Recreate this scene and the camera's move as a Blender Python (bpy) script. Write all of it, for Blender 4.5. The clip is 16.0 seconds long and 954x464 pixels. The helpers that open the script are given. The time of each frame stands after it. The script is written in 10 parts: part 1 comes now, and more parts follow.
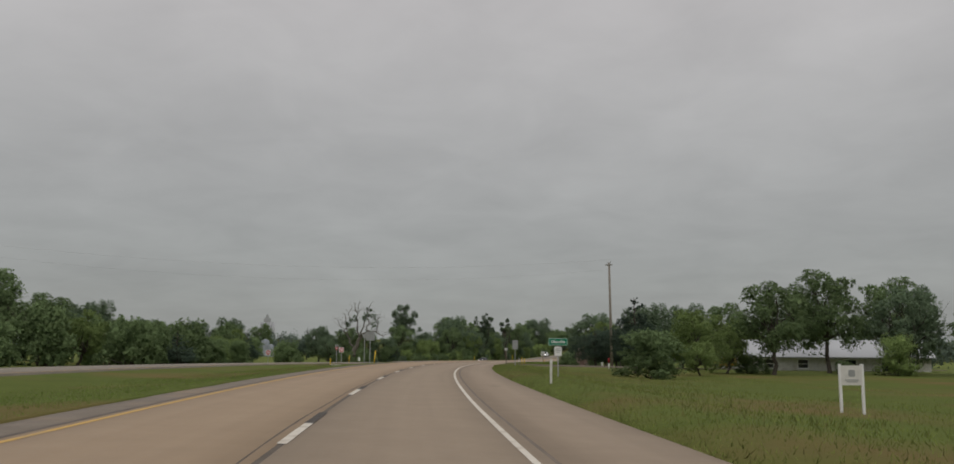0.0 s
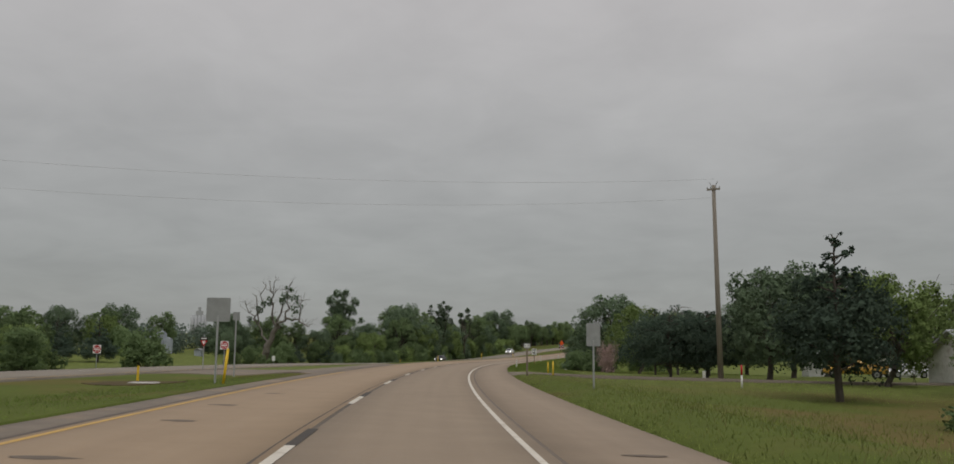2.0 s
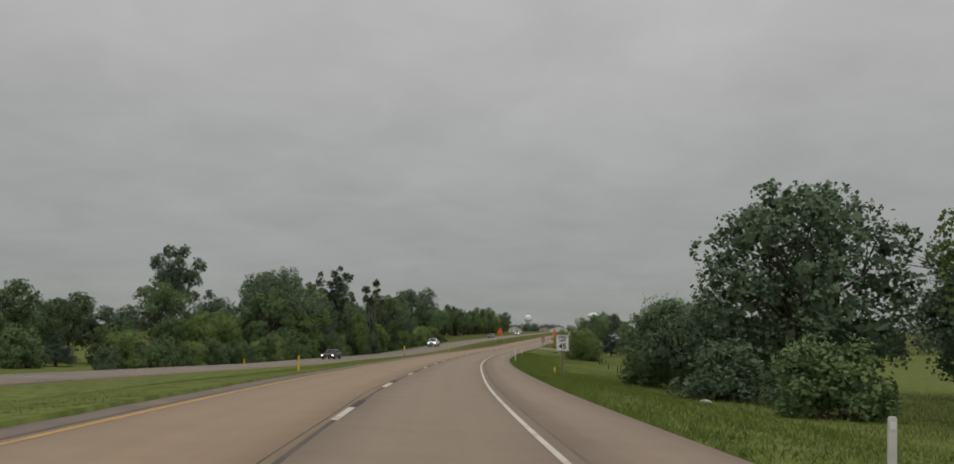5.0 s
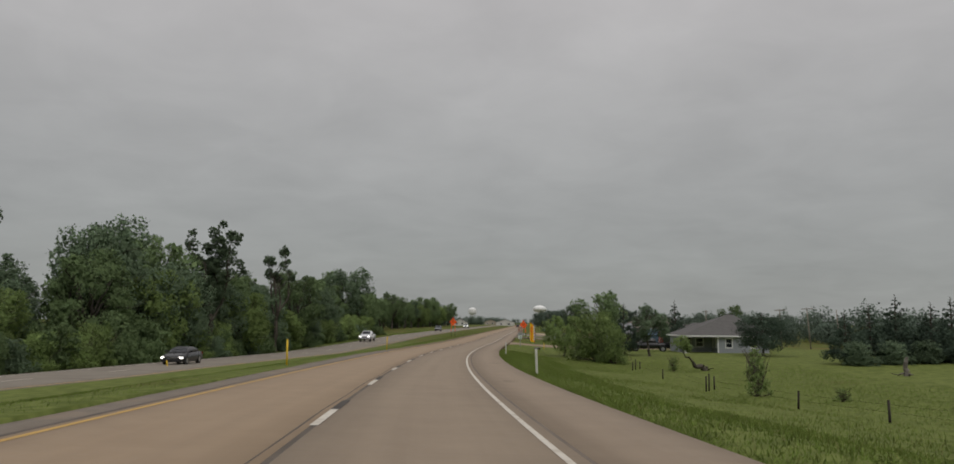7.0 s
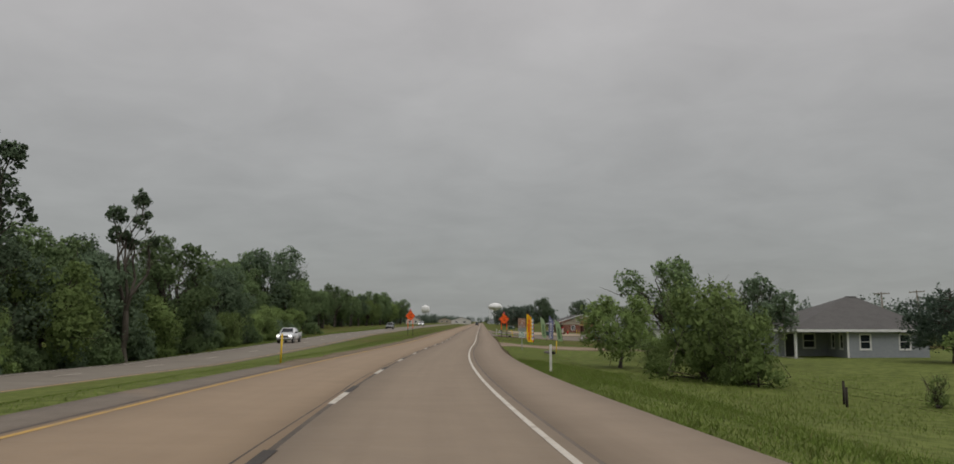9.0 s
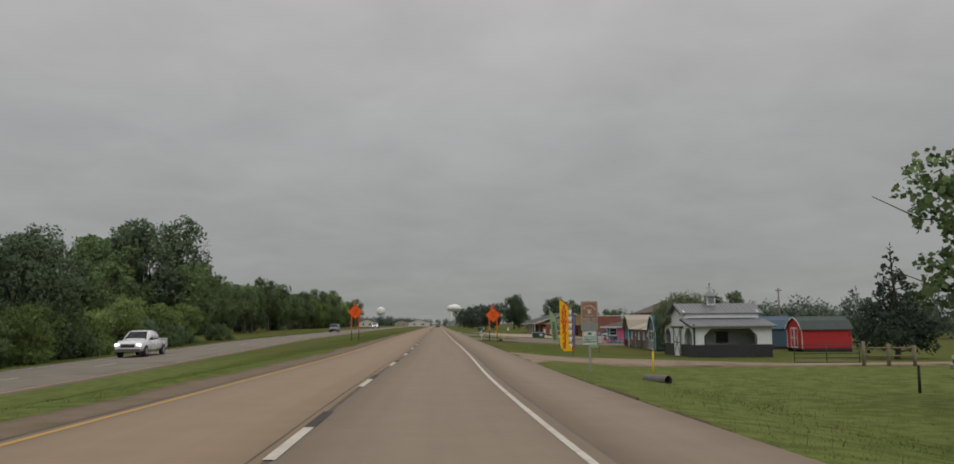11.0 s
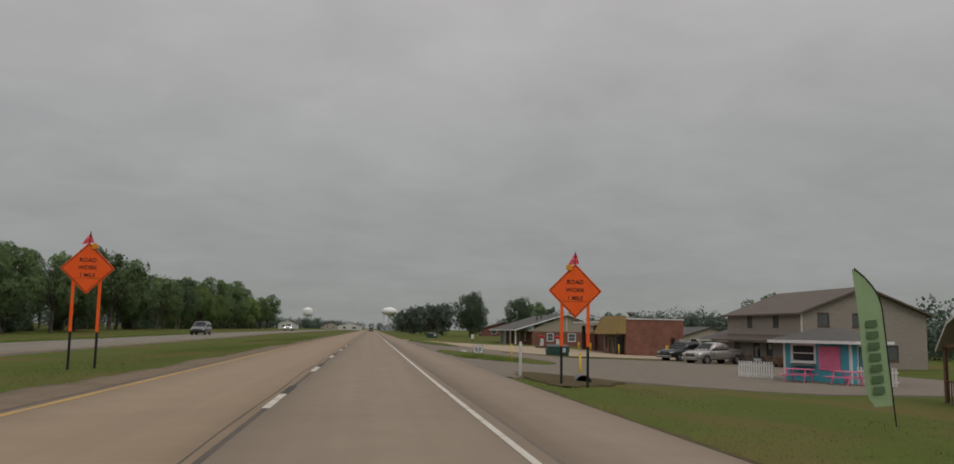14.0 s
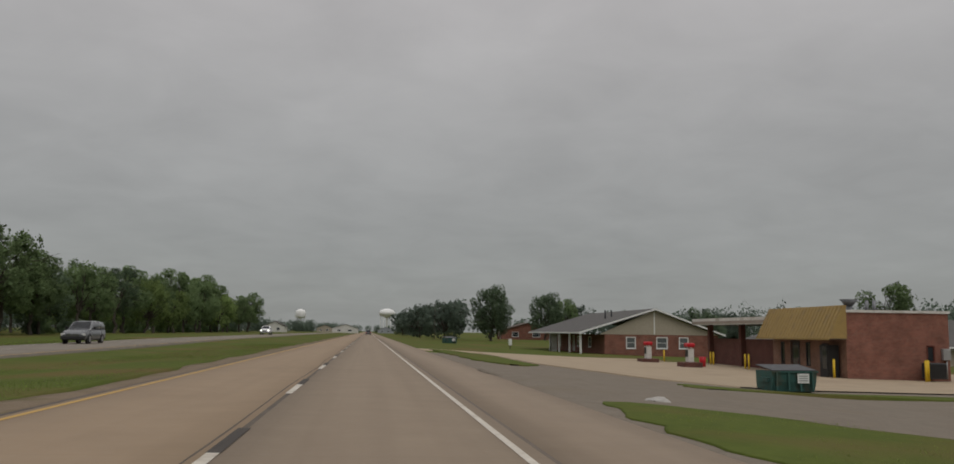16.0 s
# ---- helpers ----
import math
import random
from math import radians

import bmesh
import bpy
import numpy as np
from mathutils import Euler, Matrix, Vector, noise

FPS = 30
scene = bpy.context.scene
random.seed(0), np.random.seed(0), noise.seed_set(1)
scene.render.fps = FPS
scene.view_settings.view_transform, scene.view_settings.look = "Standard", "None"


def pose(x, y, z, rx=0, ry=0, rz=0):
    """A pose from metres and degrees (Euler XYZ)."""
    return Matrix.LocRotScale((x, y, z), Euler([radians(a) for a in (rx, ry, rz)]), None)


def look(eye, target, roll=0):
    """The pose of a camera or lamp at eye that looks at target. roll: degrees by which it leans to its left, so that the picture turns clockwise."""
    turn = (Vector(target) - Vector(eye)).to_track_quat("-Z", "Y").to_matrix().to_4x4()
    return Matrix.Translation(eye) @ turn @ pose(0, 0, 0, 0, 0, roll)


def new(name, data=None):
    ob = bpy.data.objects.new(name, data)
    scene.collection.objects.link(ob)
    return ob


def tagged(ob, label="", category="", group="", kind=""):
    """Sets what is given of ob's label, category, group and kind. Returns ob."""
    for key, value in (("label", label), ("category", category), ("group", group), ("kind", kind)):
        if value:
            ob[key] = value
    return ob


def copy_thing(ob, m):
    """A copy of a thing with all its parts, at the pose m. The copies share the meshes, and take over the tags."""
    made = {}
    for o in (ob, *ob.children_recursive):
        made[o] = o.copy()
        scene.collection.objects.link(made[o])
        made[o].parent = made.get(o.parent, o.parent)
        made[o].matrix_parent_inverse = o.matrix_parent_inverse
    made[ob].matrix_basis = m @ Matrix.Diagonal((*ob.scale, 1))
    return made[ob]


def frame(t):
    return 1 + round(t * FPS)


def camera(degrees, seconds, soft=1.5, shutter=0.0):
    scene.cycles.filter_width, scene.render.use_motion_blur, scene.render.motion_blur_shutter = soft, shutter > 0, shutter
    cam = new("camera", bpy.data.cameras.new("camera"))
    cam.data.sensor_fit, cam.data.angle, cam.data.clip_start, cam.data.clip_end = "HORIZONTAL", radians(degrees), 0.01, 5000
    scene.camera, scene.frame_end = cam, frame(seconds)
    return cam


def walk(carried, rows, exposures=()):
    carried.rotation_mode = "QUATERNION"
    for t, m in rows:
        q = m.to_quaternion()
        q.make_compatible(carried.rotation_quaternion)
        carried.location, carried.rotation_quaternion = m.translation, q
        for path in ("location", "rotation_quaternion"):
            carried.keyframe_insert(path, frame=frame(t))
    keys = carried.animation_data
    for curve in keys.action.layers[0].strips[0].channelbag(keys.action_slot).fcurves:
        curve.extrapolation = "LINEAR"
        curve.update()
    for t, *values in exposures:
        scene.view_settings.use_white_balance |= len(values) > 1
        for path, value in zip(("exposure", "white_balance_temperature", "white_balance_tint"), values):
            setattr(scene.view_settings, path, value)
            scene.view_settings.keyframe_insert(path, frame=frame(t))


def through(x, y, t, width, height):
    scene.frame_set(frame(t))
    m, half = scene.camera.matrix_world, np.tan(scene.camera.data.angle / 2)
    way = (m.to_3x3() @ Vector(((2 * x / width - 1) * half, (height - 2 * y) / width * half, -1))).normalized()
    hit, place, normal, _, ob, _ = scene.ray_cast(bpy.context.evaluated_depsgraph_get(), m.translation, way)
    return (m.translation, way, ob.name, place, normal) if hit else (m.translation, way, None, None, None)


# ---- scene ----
cam = camera(59.61, 16.0, soft=1.6)
# seconds, place in metres, turn in degrees
PATH = [
    (0.0, 56.140, 0.035, 6.572, 97.317, -0.259, 18.077),
    (0.5, 50.974, 11.838, 6.455, 97.332, -0.309, 17.435),
    (1.0, 46.161, 24.086, 6.316, 97.261, -0.331, 15.814),
    (1.5, 41.465, 36.128, 6.149, 97.157, -0.450, 14.927),
    (2.0, 37.116, 48.442, 5.960, 97.047, -0.548, 14.226),
    (2.5, 32.956, 60.664, 5.743, 96.972, -0.541, 12.981),
    (3.0, 29.121, 73.252, 5.509, 97.010, -0.611, 12.193),
    (3.5, 25.496, 85.918, 5.253, 96.901, -0.572, 10.958),
    (4.0, 22.145, 98.689, 4.988, 96.736, -0.542, 10.028),
    (4.5, 19.079, 111.521, 4.711, 96.604, -0.538, 8.942),
    (5.0, 16.287, 124.336, 4.428, 96.498, -0.569, 7.771),
    (5.5, 13.773, 137.065, 4.140, 96.409, -0.622, 6.586),
    (6.0, 11.541, 149.636, 3.849, 96.328, -0.663, 5.459),
    (6.5, 9.593, 161.976, 3.554, 96.246, -0.630, 4.460),
    (7.0, 7.931, 174.013, 3.256, 96.156, -0.438, 3.660),
    (7.5, 6.356, 185.676, 2.980, 96.075, -0.180, 2.704),
    (8.0, 4.966, 197.140, 2.732, 96.099, -0.114, 1.817),
    (8.5, 3.734, 208.370, 2.502, 96.098, -0.169, 1.027),
    (9.0, 2.679, 219.401, 2.301, 96.120, -0.070, 0.312),
    (9.5, 1.774, 230.344, 2.125, 96.154, 0.091, -0.389),
    (10.0, 1.085, 241.284, 1.979, 96.196, 0.276, -1.102),
    (10.5, 0.592, 252.256, 1.840, 96.241, 0.448, -1.854),
    (11.0, 0.211, 263.263, 1.705, 96.283, 0.557, -2.673),
    (11.5, -0.022, 274.367, 1.592, 96.317, 0.536, -3.584),
    (12.0, -0.079, 285.622, 1.516, 96.339, 0.293, -4.614),
    (12.5, -0.037, 297.012, 1.443, 96.454, -0.070, -5.223),
    (13.0, 0.071, 308.632, 1.413, 96.565, -0.354, -5.875),
    (13.5, 0.077, 319.969, 1.396, 96.630, -0.727, -6.545),
    (14.0, 0.075, 331.154, 1.386, 96.731, -0.978, -7.215),
    (14.5, 0.033, 342.318, 1.387, 96.765, -1.105, -7.673),
    (15.0, -0.011, 353.497, 1.391, 96.796, -0.947, -7.959),
    (15.5, -0.067, 364.676, 1.397, 96.845, -0.798, -7.004),
    (16.0, -0.049, 375.793, 1.407, 96.877, -0.695, -7.423),
]
walk(cam, [(t, pose(*p)) for t, *p in PATH], [(0, 0.0), (4, -0.01), (8, -0.05), (12, -0.06), (14, -0.13), (16, -0.16)])
# ---------- light: an overcast sky, bright towards its top, and a wide weak sun ----------
world = bpy.data.worlds.new("overcast_sky")
scene.world = world
world.use_nodes = True
wt = world.node_tree
wt.nodes.clear()


def wnode(kind, **values):
    n = wt.nodes.new(kind)
    for k, v in values.items():
        n.inputs[k].default_value = v
    return n


coord = wt.nodes.new("ShaderNodeTexCoord")
split = wt.nodes.new("ShaderNodeSeparateXYZ")
wt.links.new(coord.outputs["Generated"], split.inputs[0])


def wmath(op, a, b=None):
    n = wt.nodes.new("ShaderNodeMath")
    n.operation = op
    for i, v in enumerate((a, b)):
        if v is None:
            continue
        if isinstance(v, (int, float)):
            n.inputs[i].default_value = v
        else:
            wt.links.new(v, n.inputs[i])
    return n.outputs[0]


# brightness by height over the horizon
rise = wt.nodes.new("ShaderNodeValToRGB")
wt.links.new(wmath("MAXIMUM", split.outputs["Z"], 0.0), rise.inputs[0])
stops = ((0.0, 0.235), (0.06, 0.25), (0.18, 0.305), (0.40, 0.385), (1.0, 1.0))
while len(rise.color_ramp.elements) < len(stops):
    rise.color_ramp.elements.new(0.5)
for e, (at, v) in zip(rise.color_ramp.elements, stops):
    e.position, e.color = at, (v, v, v, 1)
# flat cloud sheets, seen along their plane
flat = wt.nodes.new("ShaderNodeCombineXYZ")
deep = wmath("ADD", wmath("MAXIMUM", split.outputs["Z"], 0.0), 0.2)
wt.links.new(wmath("DIVIDE", split.outputs["X"], deep), flat.inputs[0])
wt.links.new(wmath("DIVIDE", split.outputs["Y"], deep), flat.inputs[1])
cloud = wnode("ShaderNodeTexNoise", Scale=0.75, Detail=5.0, Roughness=0.5, Distortion=0.2)
wt.links.new(flat.outputs[0], cloud.inputs["Vector"])
fleece = wnode("ShaderNodeTexNoise", Scale=3.2, Detail=6.0, Roughness=0.55, Distortion=0.4)
wt.links.new(flat.outputs[0], fleece.inputs["Vector"])
soft = wt.nodes.new("ShaderNodeMapRange")
for k, v in (("From Min", 0.3), ("From Max", 0.72), ("To Min", 0.84), ("To Max", 1.15)):
    soft.inputs[k].default_value = v
wt.links.new(wmath("ADD", wmath("MULTIPLY", cloud.outputs[0], 0.62), wmath("MULTIPLY", fleece.outputs[0], 0.38)), soft.inputs["Value"])
tint = wt.nodes.new("ShaderNodeMix")
tint.data_type = "RGBA"
tint.inputs["A"].default_value = (0.965, 1.0, 0.975, 1)
tint.inputs["B"].default_value = (1.03, 1.0, 1.0, 1)
wt.links.new(wmath("MULTIPLY", split.outputs["Z"], 2.6), tint.inputs["Factor"])
shade = wt.nodes.new("ShaderNodeMix")
shade.data_type, shade.blend_type = "RGBA", "MULTIPLY"
shade.inputs["Factor"].default_value = 1.0
wt.links.new(rise.outputs[0], shade.inputs["A"])
wt.links.new(tint.outputs["Result"], shade.inputs["B"])
clouds = wt.nodes.new("ShaderNodeBackground")
wt.links.new(shade.outputs["Result"], clouds.inputs[0])
wt.links.new(wmath("MULTIPLY", soft.outputs["Result"], 1.22), clouds.inputs[1])
sky = wt.nodes.new("ShaderNodeTexSky")
sky.sky_type, sky.sun_disc = "NISHITA", False
sky.sun_elevation, sky.sun_rotation = radians(52), radians(150)
blue = wt.nodes.new("ShaderNodeBackground")
blue.inputs[1].default_value = 0.004
wt.links.new(sky.outputs[0], blue.inputs[0])
both = wt.nodes.new("ShaderNodeAddShader")
wt.links.new(clouds.outputs[0], both.inputs[0])
wt.links.new(blue.outputs[0], both.inputs[1])
wt.links.new(both.outputs[0], wt.nodes.new("ShaderNodeOutputWorld").inputs[0])

sun_data = bpy.data.lights.new("sun", "SUN")
sun_data.energy, sun_data.angle, sun_data.color = 0.55, radians(35), (1.0, 0.97, 0.92)
sun = new("sun", sun_data)
sun.matrix_world = look((0, 0, 60), (-24, 41, 0))

CENTRE = [
    (56.03, 0.00, 5.165),
    (46.16, 24.09, 4.909),
    (37.12, 48.44, 4.553),
    (29.12, 73.25, 4.102),
    (22.15, 98.69, 3.581),
    (16.29, 124.34, 3.021),
    (11.54, 149.64, 2.441),
    (7.93, 174.01, 1.849),
    (4.97, 197.14, 1.325),
    (2.68, 219.40, 0.893),
    (1.08, 241.28, 0.572),
    (0.21, 263.26, 0.298),
    (-0.08, 285.62, 0.108),
    (0.07, 308.63, 0.006),
    (0.08, 331.15, -0.021),
    (-0.01, 353.50, -0.017),
    (-0.05, 375.79, 0.000),
]

# ---------- road frame ----------
def smooth_line(rows, per=20):
    """A smooth line through the rows, as an array."""
    a = np.array(rows)
    a = np.vstack([2 * a[0] - a[1], a, 2 * a[-1] - a[-2]])
    out = []
    for i in range(1, len(a) - 2):
        p, q, r, s = a[i - 1:i + 3]
        for f in np.arange(per) / per:
            out.append(0.5 * (2 * q + (r - p) * f + (2 * p - 5 * q + 4 * r - s) * f ** 2 + (3 * q - p - 3 * r + s) * f ** 3))
    out.append(a[-2])
    return np.array(out)


LINE = smooth_line(CENTRE)
LINE_S = np.r_[0, np.cumsum(np.hypot(*np.diff(LINE[:, :2], axis=0).T))]
S_END = LINE_S[-1]


def centre(s):
    """Place of the driven line at s metres, and its heading's unit vector."""
    s = np.asarray(s, float)
    q = np.clip(s, 0, S_END)
    p = np.stack([np.interp(q, LINE_S, LINE[:, k]) for k in range(3)], -1)
    a = np.stack([np.interp(np.clip(q + 2, 0, S_END), LINE_S, LINE[:, k]) for k in range(2)], -1)
    b = np.stack([np.interp(np.clip(q - 2, 0, S_END), LINE_S, LINE[:, k]) for k in range(2)], -1)
    h = a - b
    h = np.where((s >= S_END)[..., None], np.array([0.0, 1.0]), h)
    h = h / np.linalg.norm(h, axis=-1, keepdims=True)
    p[..., :2] += h * (s - q)[..., None]
    p[..., 2] += np.where(s < 0, -0.012 * s, 0)
    return p, h


BANK_S, BANK = (0, 100, 200, 300, 400), (0.028, 0.03, 0.024, 0.01, 0.014)
RIGHT_L = (4.3, 6, 10, 18, 35, 80, 200)
RIGHT_S = (0, 85, 110, 180, 235, 300, 340, 420, 470, 600)
RIGHT = np.array([
    (-.16, .05, -.25, -.6, -.9, -.9, 0), (-.16, 0, -.45, -1.0, -1.1, -.9, 0), (-.16, -.1, -.35, -.5, -.6, -.5, 0), (-.16, -.15, -.8, -1.2, -1.2, -.8, 0),
    (-.16, -.25, -1.1, -2.0, -1.6, -1.0, 0), (-.16, -.3, -.85, -.9, -.75, -.6, 0), (-.16, -.25, -.6, -1.05, -1.15, -1.0, 0),
    (-.16, -.2, -.5, -1.0, -1.35, -1.5, 0), (-.16, -.2, -.4, -.75, -1.15, -2.0, 0), (-.16, -.2, -.3, -.4, -.4, -.4, 0)])
LEFT_L = (-200, -60, -32, -24, -21, -20.4, -12.4, -12, -9.6, -7.6, -6.6)
LEFT_S = (0, 150, 300, 340, 430, 520)
LEFT = np.array([
    (0.5, .2, -.1, -.2, -.1, -.2, -.2, -.08, -.15, .12, .14), (0.5, -.2, -.6, -.45, -.12, -.2, -.2, -.08, -.2, .12, .14), (0, -.8, -1.0, -.6, -.15, -.2, -.2, -.1, -.25, .02, .02),
    (0, -.3, -.4, -.35, -.1, -.2, -.2, -.08, -.2, .02, .03), (0, 0, 0, -.1, .05, -.08, -.08, 0, -.1, .03, .04), (1, .9, .8, .7, .62, .5, .5, .5, .1, .03, .04)])


OPP_S = (0, 60, 110, 170, 230, 290, 340, 380, 420, 480, 600)
OPP = (.48, .15, -.1, -.37, -.9, -1.02, -.38, 0.0, .1, .3, .4)
OPP_MID = (-21.0, -21.6, -22.4, -22.5, -21.7, -20.5, -20.2, -20.3, -20.3, -20.3, -20.3)


def drop(s, l):
    """Height of the ground over the driven line, by distance along it and to its right."""
    s, l = np.asarray(s, float), np.asarray(l, float)
    s, l = np.broadcast_arrays(s, l)
    z = np.interp(l, (-6.6, -6.5, 4.2, 4.3), (-.12, -.25, -.35, -.16))
    shift = np.interp(s, OPP_S, OPP_MID) + 16.4
    bed = l - shift * np.clip((-7.6 - l) / (4.8 - shift), 0, 1)
    right = np.stack([np.interp(l, RIGHT_L, r) for r in RIGHT])
    left = np.stack([np.interp(bed, LEFT_L, r) for r in LEFT])
    def along(tab, knots):
        i = np.clip(np.searchsorted(knots, s) - 1, 0, len(knots) - 2)
        k = np.array(knots, float)
        f = np.clip((s - k[i]) / (k[i + 1] - k[i]), 0, 1)
        f = f * f * (3 - 2 * f)
        a = np.take_along_axis(tab, i[None], 0)[0]
        b = np.take_along_axis(tab, (i + 1)[None], 0)[0]
        return a + (b - a) * f
    mound = 1.2 * np.exp(-((s - 178) / 22) ** 2 - ((l + 62) / 16) ** 2) + 1.6 * np.exp(-((s - 235) / 20) ** 2 - ((l + 87) / 16) ** 2)
    i0 = LEFT_L.index(-12.4)
    level = np.interp(s, LEFT_S, LEFT[:, i0]) + .19
    far_side = (np.interp(s, OPP_S, OPP) - level) * np.interp(bed, (-200, -70, -12.4, -8.0), (0, 1, 1, 0))
    return far_side + mound + np.where(l > 4.3, along(right, RIGHT_S), np.where(l < -6.6, along(left, LEFT_S), z))


def place(s, l, up=0.0):
    """World places of ground points."""
    s, l = np.broadcast_arrays(np.asarray(s, float), np.asarray(l, float))
    p, h = centre(s)
    p = p.copy()
    p[..., 0] += h[..., 1] * l
    p[..., 1] -= h[..., 0] * l
    p[..., 2] += drop(s, l) + up
    return p


def surface(s, l, up=0.0):
    """World places on the banked driven road."""
    s, l = np.broadcast_arrays(np.asarray(s, float), np.asarray(l, float))
    p, h = centre(s)
    p = p.copy()
    p[..., 0] += h[..., 1] * l
    p[..., 1] -= h[..., 0] * l
    p[..., 2] += up - np.interp(s, BANK_S, BANK) * l
    return p


def nearest(x, y):
    """Along and across for a place in the plan."""
    if y > LINE[-1, 1]:
        return S_END + y - LINE[-1, 1], x - LINE[-1, 0]
    i = int(np.clip(np.argmin(np.hypot(LINE[:, 0] - x, LINE[:, 1] - y)), 1, len(LINE) - 2))
    t = LINE[i + 1, :2] - LINE[i - 1, :2]
    t = t / np.linalg.norm(t)
    w = np.array((x, y)) - LINE[i, :2]
    return LINE_S[i] + float(w @ t), float(w[0] * t[1] - w[1] * t[0])


def height(x, y):
    """Height of the ground at a place in the plan."""
    s, l = nearest(x, y)
    return float(place(s, l)[2])

# ---------- materials ----------
def surf(name, dark, light, scale=4.0, rough=0.8, bump=0.15, big=0.35, metal=0.0, vary=0.0, stretch=(1, 1, 1), stain=None, stain_scale=0.5,
         spec=0.3, local=False, island=0.0, fine=0.6, stain_from=0.54):
    """A worn surface: two tones mixed by fine and broad noise, some relief, and stains if a tone for them is given."""
    m = bpy.data.materials.new(name)
    m.use_nodes = True
    t = m.node_tree
    b = t.nodes["Principled BSDF"]
    if local:
        c = t.nodes.new("ShaderNodeTexCoord").outputs["Object"]
    else:
        c = t.nodes.new("ShaderNodeNewGeometry").outputs["Position"]
    mp = t.nodes.new("ShaderNodeMapping")
    mp.inputs["Scale"].default_value = stretch
    t.links.new(c, mp.inputs["Vector"])

    def noise_at(s, detail=5.0):
        n = t.nodes.new("ShaderNodeTexNoise")
        n.inputs["Scale"].default_value, n.inputs["Detail"].default_value = s, detail
        t.links.new(mp.outputs[0], n.inputs["Vector"])
        return n.outputs[0]

    def mixed(a, bb, f):
        n = t.nodes.new("ShaderNodeMix")
        n.data_type = "RGBA"
        for k, v in (("A", a), ("B", bb)):
            if isinstance(v, tuple):
                n.inputs[k].default_value = (*v, 1)
            else:
                t.links.new(v, n.inputs[k])
        t.links.new(f, n.inputs["Factor"])
        return n.outputs["Result"]

    def ranged(v, a, bb, lo=0.0, hi=1.0):
        n = t.nodes.new("ShaderNodeMapRange")
        for k, x in (("From Min", a), ("From Max", bb), ("To Min", lo), ("To Max", hi)):
            n.inputs[k].default_value = x
        t.links.new(v, n.inputs["Value"])
        return n.outputs["Result"]

    grain = noise_at(scale, 8.0)
    broad = noise_at(scale * 0.11, 3.0)
    both = t.nodes.new("ShaderNodeMix")
    both.inputs["Factor"].default_value = big
    t.links.new(grain, both.inputs["A"])
    t.links.new(broad, both.inputs["B"])
    col = mixed(dark, light, ranged(both.outputs["Result"], 0.5 - 0.25 * (1 - fine) - 0.12, 0.5 + 0.25 * (1 - fine) + 0.12))
    if stain:
        col = mixed(col, stain, ranged(noise_at(stain_scale, 6.0), stain_from, stain_from + 0.2, 0.0, 0.85))
    if vary or island:
        n = t.nodes.new("ShaderNodeHueSaturation")
        src = t.nodes.new("ShaderNodeNewGeometry").outputs["Random Per Island"] if island else t.nodes.new("ShaderNodeObjectInfo").outputs["Random"]
        v = island or vary
        t.links.new(ranged(src, 0, 1, 1 - v, 1 + v), n.inputs["Value"])
        t.links.new(col, n.inputs["Color"])
        col = n.outputs[0]
    t.links.new(col, b.inputs["Base Color"])
    t.links.new(ranged(grain, 0.3, 0.7, max(rough - 0.08, 0.05), min(rough + 0.08, 1)), b.inputs["Roughness"])
    b.inputs["Metallic"].default_value, b.inputs["Specular IOR Level"].default_value = metal, spec
    if bump:
        n = t.nodes.new("ShaderNodeBump")
        n.inputs["Strength"].default_value, n.inputs["Distance"].default_value = bump, 0.02
        t.links.new(grain, n.inputs["Height"])
        t.links.new(n.outputs[0], b.inputs["Normal"])
    return m


